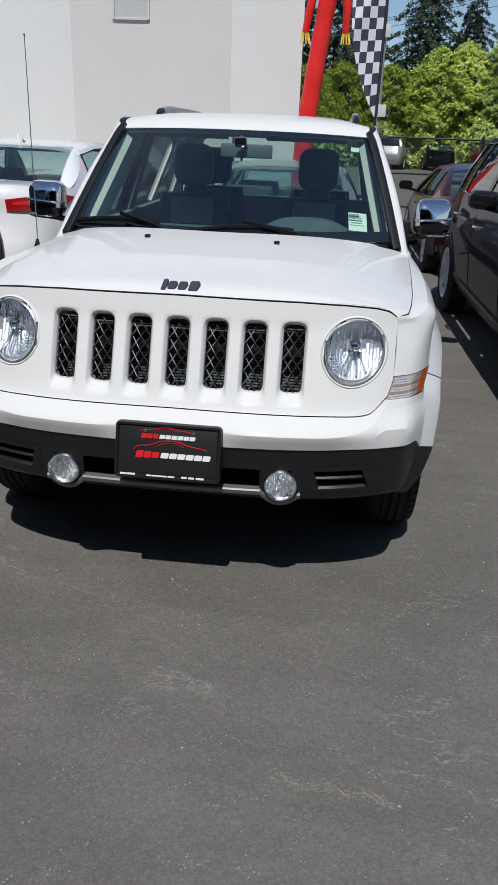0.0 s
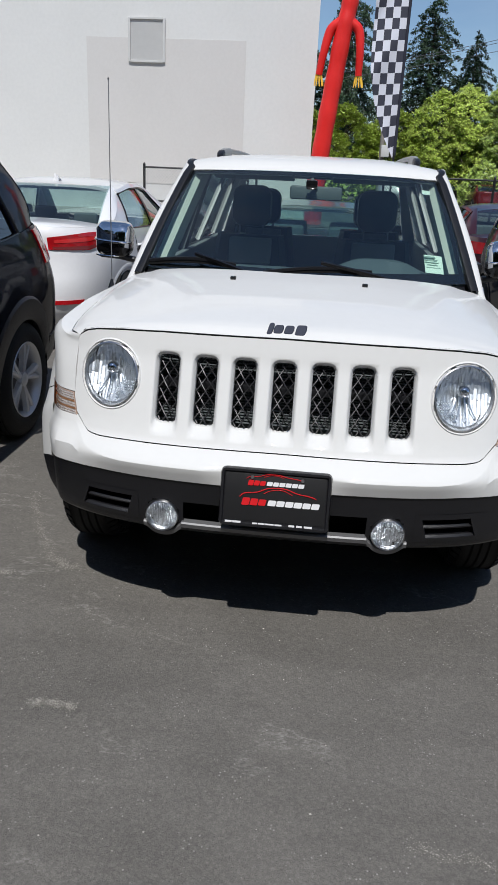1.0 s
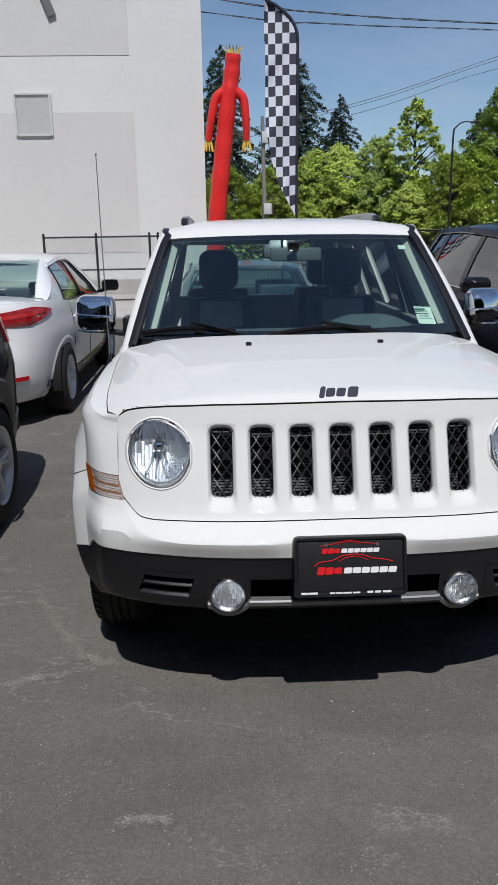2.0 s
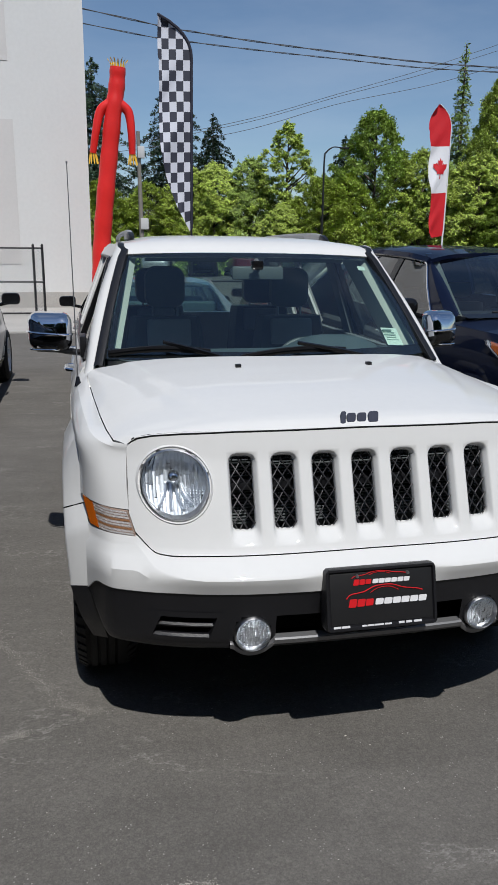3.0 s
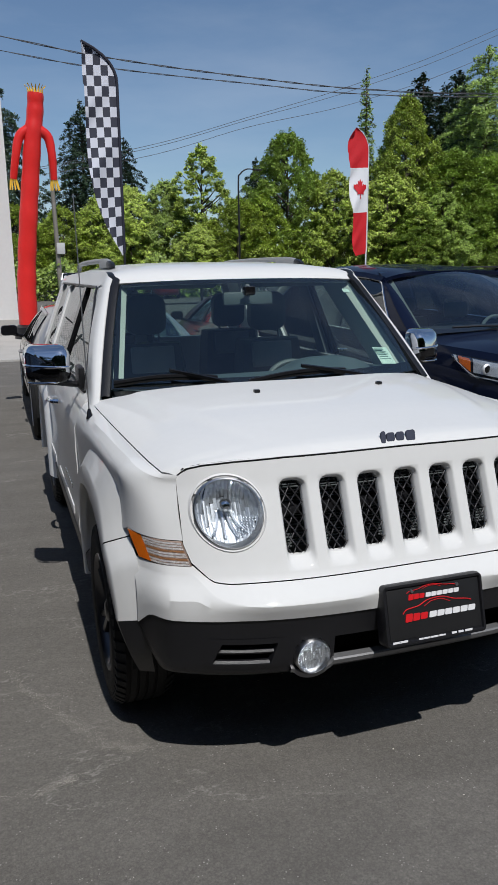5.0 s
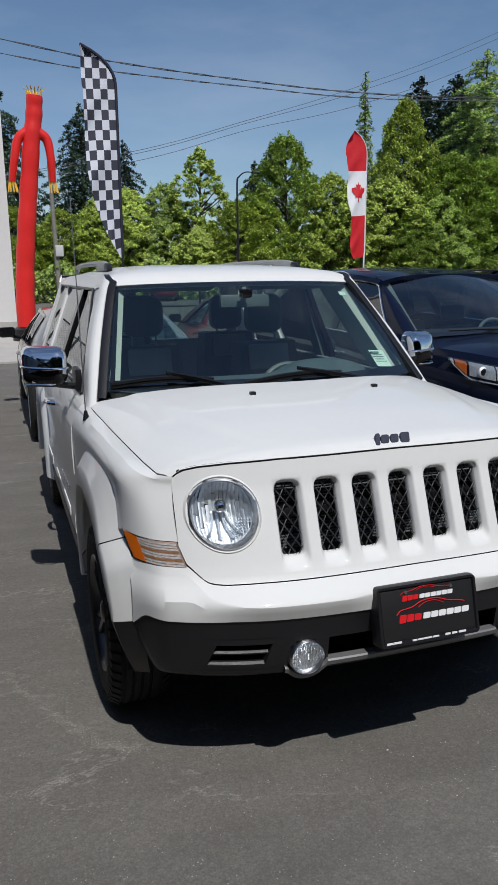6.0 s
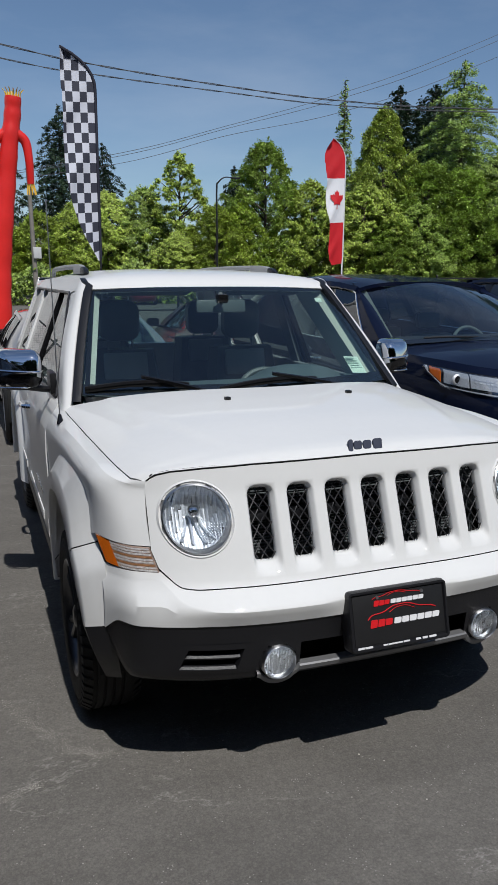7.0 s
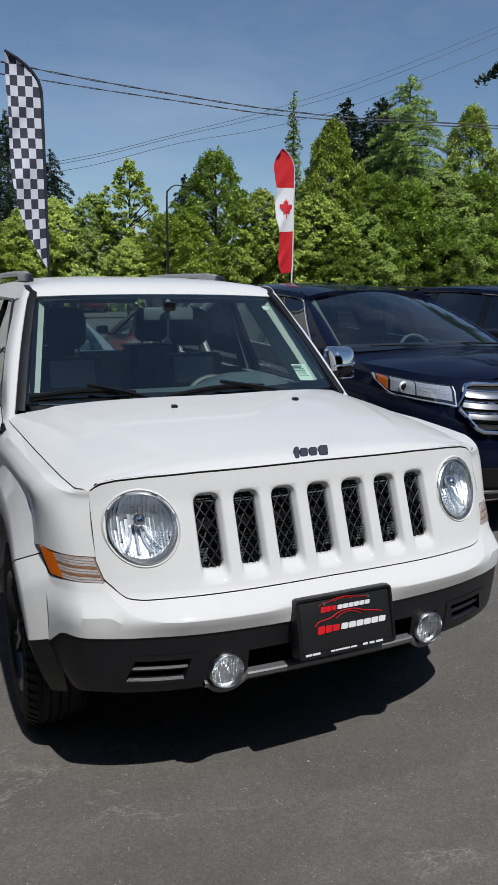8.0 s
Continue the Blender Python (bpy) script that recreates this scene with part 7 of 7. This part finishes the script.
def street_lamp():
    p = thing("street_lamp", "tall dark street lamp with a curved arm", "lamp post", at=(12.84, 41.5, 0))
    bm = bmesh.new()
    tube(bm, smooth_line([(0, 0, 0), (0, 0, 4), (0, 0, 6.62), (0.12, 0, 7.04), (0.5, 0, 7.31), (1.02, 0, 7.31)], 8), lambda q: 0.065 - 0.035 * q, 8)
    part("post", bm, FENCE_BLACK, p)
    bm = bmesh.new()
    box(bm, (1.18, 0, 7.29), (0.52, 0.22, 0.10), bevel=0.04)
    part("lamp_head", bm, FENCE_BLACK, p)


street_lamp()


def cable(name, label, pts, r, twist=False):
    bm = bmesh.new()
    line = smooth_line(pts, 14)
    if twist:
        for ph in (0, math.pi):
            tube(bm, [Vector(p) + Vector((0, r * 1.3 * math.cos(k * 0.9 + ph), r * 1.3 * math.sin(k * 0.9 + ph))) for k, p in enumerate(line)], r, 5)
    else:
        tube(bm, line, r, 5)
    return tagged(part(name, bm, CABLE), label, "cable", group="overhead cables")


cable("overhead_cable", "thick twisted overhead power cable", [(-60, 30, 19.0), (-20, 30, 13.0), (-0.12, 30, 10.25), (4.04, 30, 9.76), (9.63, 30, 9.42), (14.83, 30, 9.26), (21.9, 30, 9.45), (40, 30, 10.6), (80, 30, 14.5)], 0.017, True)
cable("overhead_cable", "thick twisted overhead power cable", [(-60, 30.4, 18.2), (-20, 30.4, 12.4), (-0.15, 30.4, 9.86), (4.04, 30.4, 9.50), (9.63, 30.4, 9.28), (14.83, 30.4, 9.15), (21.9, 30.4, 9.40), (40, 30.4, 10.5), (80, 30.4, 14.3)], 0.014, True)
for dz in (0.0, 0.16, -0.42):
    cable("overhead_cable", "thin slack overhead wire", [(-5, 46, 6.2 + dz * 0.4), (7.75, 46, 8.75 + dz), (15.0, 46, 10.85 + dz), (22.9, 46, 13.2 + dz * 2), (33.2, 46, 17.1 + dz * 2.5), (60, 46, 29 + dz * 3)], 0.016)


# ---- trees ----
def leaf_mesh(name, centres, ways, sizes, mat, parent, rng):
    """Many small folded leaf sprays, one island each."""
    n = len(centres)
    a = rng.normal(size=(n, 3))
    a /= np.linalg.norm(a, axis=1)[:, None]
    nrm = ways + 0.5 * rng.normal(size=(n, 3))
    nrm /= np.linalg.norm(nrm, axis=1)[:, None]
    u = np.cross(nrm, a)
    u /= np.linalg.norm(u, axis=1)[:, None] + 1e-9
    v = np.cross(nrm, u)
    s = sizes[:, None]
    fold = 0.25 * nrm * s
    pts = np.stack([centres - u * s + fold * 0.3, centres + u * s * 0.35 - v * s * 0.62, centres + u * s * 0.8 + v * s * 0.5 - fold * 0.3], 1).reshape(-1, 3)
    idx = np.arange(n) * 3
    faces = np.stack([idx, idx + 1, idx + 2], 1).tolist()
    me = bpy.data.meshes.new(name)
    me.from_pydata(pts.tolist(), [], faces)
    me.materials.append(mat)
    ob = new(name, me)
    ob.parent = parent
    return ob


def broad_tree(label, height, spread, mat, seed, leaves=22000, cone=0.0, lumps=130, low=0.08):
    """A broadleaf tree: forked limbs and a crown of many leafy tufts with gaps between. cone: 0 round to 1 pointed."""
    rng = np.random.default_rng(seed)
    t = thing("broadleaf_tree", label, "tree", group="trees along the road")
    bm = bmesh.new()
    tube(bm, smooth_line([(0, 0, 0), (0.05, 0.03, height * 0.3), (-0.05, 0.05, height * 0.6), (0, 0, height * 0.95)], 6), lambda q: 0.016 * height * (1 - 0.93 * q) + 0.008, 8)
    tufts = []
    for k in range(lumps):
        q = ((k + rng.uniform(0, 1)) / lumps) ** (0.95 if cone < 0.5 else 1.1)
        round_ = (1 - max(0.0, (q - 0.30) / 0.70) ** 2.2) ** 0.75
        sharp = (1 - max(0.0, q - 0.12) / 0.88) ** 0.85
        prof = min(1.0, (q + 0.14) / 0.34) ** 0.6 * (round_ + (sharp - round_) * cone)
        z = height * (low + (0.975 - low) * q)
        a = 2.4 * k + rng.uniform(-0.7, 0.7)
        bulge = 1 + 0.16 * math.sin(3 * a + 7 * q + seed) + 0.10 * math.sin(5 * a - 11 * q)
        r = spread * prof * bulge * (0.50 + 0.52 * rng.uniform(0, 1) ** 0.45)
        size = spread * rng.uniform(0.10, 0.20) * (0.60 + 0.40 * prof)
        c = Vector((r * math.cos(a), r * math.sin(a), z))
        tufts.append((c.x, c.y, c.z, size))
        if k % 5 == 0:
            foot = max(height * 0.06, z - 0.75 * r)
            tube(bm, [(0, 0, foot), (c.x * 0.5, c.y * 0.5, foot + 0.45 * (z - foot)), tuple(c)], lambda w: 0.006 * height * (1 - 0.85 * w) + 0.006, 5)
    part("trunk", bm, BARK, t)
    tufts = np.array(tufts)
    weight = tufts[:, 3] ** 2
    pick = rng.choice(len(tufts), leaves, p=weight / weight.sum())
    # each tuft is a fan of short twigs; leaves sit along them in small bunches
    twigs = 9
    tip = rng.normal(size=(len(tufts), twigs, 3))
    tip[:, :, 2] = 0.75 * np.abs(tip[:, :, 2]) - 0.35
    tip[:, :, :2] += 0.8 * (tufts[:, None, :2] / (np.linalg.norm(tufts[:, :2], axis=1)[:, None, None] + 0.1))
    tip /= np.linalg.norm(tip, axis=2)[:, :, None]
    d = tip[pick, rng.integers(0, twigs, leaves)]
    along = rng.uniform(0.25, 1.15, (leaves, 1)) ** 0.7
    c = tufts[pick, :3] + tufts[pick, 3:4] * (1.1 * d * along + 0.17 * rng.normal(size=(leaves, 3)))
    leaf_mesh("crown", c, 0.30 * d + np.array((0, -0.50, 0.85)), rng.uniform(0.045, 0.100, leaves) * (height / 9) ** 0.35, mat, t, rng)
    return t


def fir_tree(label, height, spread, mat, seed, tiers=34, leaves=9000, droop=0.25, power=0.85, bare=0.08, fine=1.0):
    """A conifer: straight trunk, whorls of drooping boughs with needle sprays and gaps between."""
    rng = np.random.default_rng(seed)
    t = thing("conifer_tree", label, "tree", group="trees along the road")
    bm = bmesh.new()
    tube(bm, [(0, 0, 0), (0.05, 0, height * 0.5), (0, 0, height)], lambda q: 0.018 * height * (1 - 0.95 * q) + 0.01, 8)
    boughs = []
    for k in range(tiers):
        q = k / (tiers - 1)
        z = height * (bare + (0.985 - bare) * q)
        for j in range(6 if q < 0.85 else 4):
            a = 2 * math.pi * j / 6 + 1.1 * k + rng.uniform(-0.3, 0.3)
            reach = spread * (1 - q) ** power * rng.uniform(0.50, 1.12) + 0.10
            end = (reach * math.cos(a), reach * math.sin(a), z - droop * reach + rng.uniform(-0.1, 0.25))
            boughs.append(((0, 0, z), end, reach))
            if j % 2 == 0:
                tube(bm, [(0, 0, z), (end[0] * 0.5, end[1] * 0.5, z + 0.02), end], lambda w: 0.035 * (1 - 0.8 * w) + 0.006, 4)
    part("trunk", bm, BARK, t)
    w = np.array([b[2] for b in boughs])
    pick = rng.choice(len(boughs), leaves, p=w / w.sum())
    a = np.array([b[0] for b in boughs])[pick]
    e = np.array([b[1] for b in boughs])[pick]
    f = np.clip(rng.choice((0.25, 0.45, 0.62, 0.78, 0.90, 0.98), (leaves, 1)) + 0.055 * rng.normal(size=(leaves, 1)), 0.05, 1.05)
    side = np.stack([-(e - a)[:, 1], (e - a)[:, 0], np.zeros(leaves)], 1)
    side /= np.linalg.norm(side, axis=1)[:, None] + 1e-9
    wide = 0.26 * w[pick][:, None] * (1.1 - f) + 0.08
    c = a + (e - a) * f + side * wide * rng.uniform(-1, 1, (leaves, 1)) + rng.normal(size=(leaves, 3)) * np.array((0.05, 0.05, 0.10))
    c[:, 2] += 0.12 * np.sin(math.pi * f[:, 0]) * w[pick]
    leaf_mesh("crown", c, np.tile((0, -0.4, 0.8), (leaves, 1)), fine * rng.uniform(0.07, 0.16, leaves) * (0.75 + 0.07 * spread), mat, t, rng)
    return t


BROAD = [broad_tree("loose pale green poplar with a pointed crown", 9.8, 2.3, LEAF_LIGHT, 3, 52000, 0.40, 190),
         broad_tree("green broadleaf tree with a full rounded crown", 8.5, 3.1, LEAF_MID, 5, 76000, 0.45, 260),
         broad_tree("bright yellow green young tree with dense leaves", 6.5, 2.5, LEAF_LIGHT, 8, 60000, 0.35, 180),
         broad_tree("tall bright green tree with a broad pyramid crown", 13.5, 4.3, LEAF_LIGHT, 9, 110000, 0.85, 330)]
FIRS = [fir_tree("tall dark green fir with broad drooping boughs", 16.0, 6.2, LEAF_FIR, 11, 34, 46000, 0.2, 0.74, fine=0.85),
        fir_tree("thin sparse conifer with short boughs", 13.0, 1.5, LEAF_CEDAR, 12, 34, 8000, 0.55),
        fir_tree("broad mid green cedar with dense layered boughs", 18.5, 7.4, LEAF_CEDAR, 13, 46, 100000, 0.12, 0.64, fine=0.62),
        fir_tree("dark fir added out of view to block sky light", 11.0, 4.6, LEAF_FIR, 19, 30, 22000, 0.2, 0.74, fine=1.25)]


def plant(tree, x, y, height, own, wide=1.0, turn=0.0):
    k = height / own
    return copy_thing(tree, pose(x, y, 0, 0, 0, turn) @ Matrix.Diagonal((k * wide, k * wide, k, 1)))


# kind, x, y, height, width factor
GROVE = [("F0", 0.3, 64, 16.2, 0.9), ("F0", 6.7, 64, 15.2, 1.0), ("F0", 9.8, 62, 12.2, 0.9), ("F0", -4.0, 63, 14.5, 1.0), ("F0", 22.5, 66, 11.6, 0.8),
         ("B2", 3.4, 50, 5.8, 1.1), ("B2", 6.4, 50.5, 6.9, 1.0), ("B2", 8.1, 51.5, 7.3, 1.0), ("B1", 10.6, 51, 7.7, 0.95), ("B0", 12.7, 49, 9.8, 1.05), ("B2", 14.2, 46, 6.2, 1.1),
         ("B2", 16.3, 47, 6.4, 1.1), ("B1", 18.4, 48, 10.7, 0.85), ("B2", 21.0, 46, 8.0, 1.0), ("F1", 31.5, 62, 18.6, 1.0), ("B1", 22.8, 47, 7.6, 1.0), ("B2", 24.6, 45, 7.8, 1.1),
         ("B3", 27.6, 48, 13.5, 0.9), ("B1", 30.2, 46, 9.6, 1.1), ("B1", 33.0, 46, 9.4, 1.15), ("F0", 35.4, 59, 17.9, 1.25), ("F0", 40.2, 61, 18.8, 1.45), ("F2", 36.9, 52, 18.4, 1.0), ("B1", 36.0, 46, 10.2, 1.1),
         ("B3", 41.0, 49, 15.9, 0.9), ("B1", 39.5, 46, 10.4, 1.1), ("F0", 44.0, 66, 20.0, 0.9), ("B2", 0.4, 49, 5.8, 1.1), ("B2", -2.0, 46.5, 5.4, 1.1), ("B1", 28.2, 44, 6.6, 1.1),
         ("B2", 11.6, 46, 4.4, 1.2), ("B1", 45.5, 48, 12.5, 1.0), ("B3", 49.5, 51, 15.0, 1.0), ("B1", 25.9, 43.5, 5.6, 1.2), ("B1", 34.6, 44, 7.2, 1.1),
         # F3: unseen firs added behind the viewer to cut sky fill and darken reflections
         ("F3", -19, -15, 17.0, 1.1), ("F3", -12, -17, 18.0, 1.1), ("F3", -5.5, -16, 17.0, 1.1), ("F3", 1.0, -17, 18.0, 1.1), ("F3", 7.5, -16, 17.0, 1.1), ("F3", 14, -17, 18.0, 1.1), ("F3", -20, -6, 14.0, 1.1)]
KINDS = {"B0": (BROAD[0], 9.8), "B1": (BROAD[1], 8.5), "B2": (BROAD[2], 6.5), "B3": (BROAD[3], 13.5), "F0": (FIRS[0], 16.0), "F1": (FIRS[1], 13.0), "F2": (FIRS[2], 18.5), "F3": (FIRS[3], 11.0)}
first = {}
for n, (kind, x, y, height, wide) in enumerate(GROVE):
    tree, own = KINDS[kind]
    if kind in first:
        plant(tree, x, y, height, own, wide, 47.0 * n)
    else:
        k = height / own
        first[kind] = (tree, pose(x, y, 0, 0, 0, 47.0 * n) @ Matrix.Diagonal((k * wide, k * wide, k, 1)))
for tree, m in first.values():
    tree.matrix_basis = m
near_fir = fir_tree("tall bare-stemmed fir with high dark boughs", 12.6, 5.0, LEAF_FIR, 17, 9, 9000, 0.1, 0.9, 0.74)
near_fir.matrix_basis = pose(23.95, 21.0, 0, 0, 0, 20) @ Matrix.Diagonal((1, 1, 1.09, 1))


def hedge():
    """Low scrub under the trees, too dense to count."""
    rng = np.random.default_rng(21)
    n = 30000
    x = rng.uniform(-6, 60, n)
    top = 1.6 + 0.7 * np.sin(0.9 * x) + 0.5 * np.sin(2.3 * x + 1)
    z = np.abs(rng.uniform(0, 1, n)) ** 0.7 * np.maximum(top, 0.7)
    y = 44.5 + rng.normal(size=n) * 0.7 + 0.05 * x
    c = np.stack([x, y, z], 1)
    me_parent = thing("undergrowth", "dense low green scrub under the roadside trees", "shrubs")
    tagged(me_parent, kind="stuff")
    leaf_mesh("leaves", c, np.tile((0, -0.5, 0.6), (n, 1)), rng.uniform(0.09, 0.18, n), LEAF_MID, me_parent, rng)


hedge()


def loose_grit():
    """Small pale stones on the asphalt: sparse everywhere, thick along old scuffs."""
    rng = np.random.default_rng(31)
    spots = [np.stack([rng.uniform(-2.2, 2.6, 900), rng.uniform(-2.6, 1.4, 900)], 1)]
    for line, n, wide in (([(-1.28, 1.18), (-1.11, 0.82), (-0.94, 0.53), (-0.83, 0.47)], 2000, 0.015), ([(0.42, -0.70), (0.60, -0.72), (0.75, -0.74)], 700, 0.010),
                          ([(-0.70, -0.34), (-0.62, -0.33), (-0.55, -0.34)], 800, 0.010), ([(-1.5, 0.42), (-1.2, 0.36), (-1.05, 0.40)], 1100, 0.012)):
        line = np.array(line)
        q = rng.uniform(0, len(line) - 1.001, n)
        k = q.astype(int)
        p = line[k] + (line[k + 1] - line[k]) * (q - k)[:, None]
        spots.append(p + wide * rng.normal(size=(n, 2)) + 0.007 * np.sin(9 * q)[:, None])
    c = np.concatenate(spots)
    n = len(c)
    r = 0.0011 + 0.0026 * rng.uniform(0, 1, n) ** 3
    r[900:] *= 0.48
    a = rng.uniform(0, 6.28, n)
    pts = []
    for k in range(4):
        w = a + k * 1.571 + rng.uniform(-0.4, 0.4, n)
        pts.append(np.stack([c[:, 0] + r * np.cos(w) * 1.3, c[:, 1] + r * np.sin(w), np.full(n, 0.0012)], 1))
    pts.append(np.stack([c[:, 0], c[:, 1], 0.0012 + 1.1 * r], 1))
    v = np.stack(pts, 1).reshape(-1, 3)
    i = np.arange(n) * 5
    faces = np.concatenate([np.stack([i + k, i + (k + 1) % 4, i + 4], 1) for k in range(4)]).tolist()
    me = bpy.data.meshes.new("loose_grit")
    me.from_pydata(v.tolist(), [], faces)
    me.materials.append(material("pale grit", (0.36, 0.34, 0.305), 0.9, vary=0.2, size=30, island_tint=0.4))
    tagged(new("loose_grit", me), "sparse small pale stones lying on the asphalt", "gravel", kind="stuff")


loose_grit()
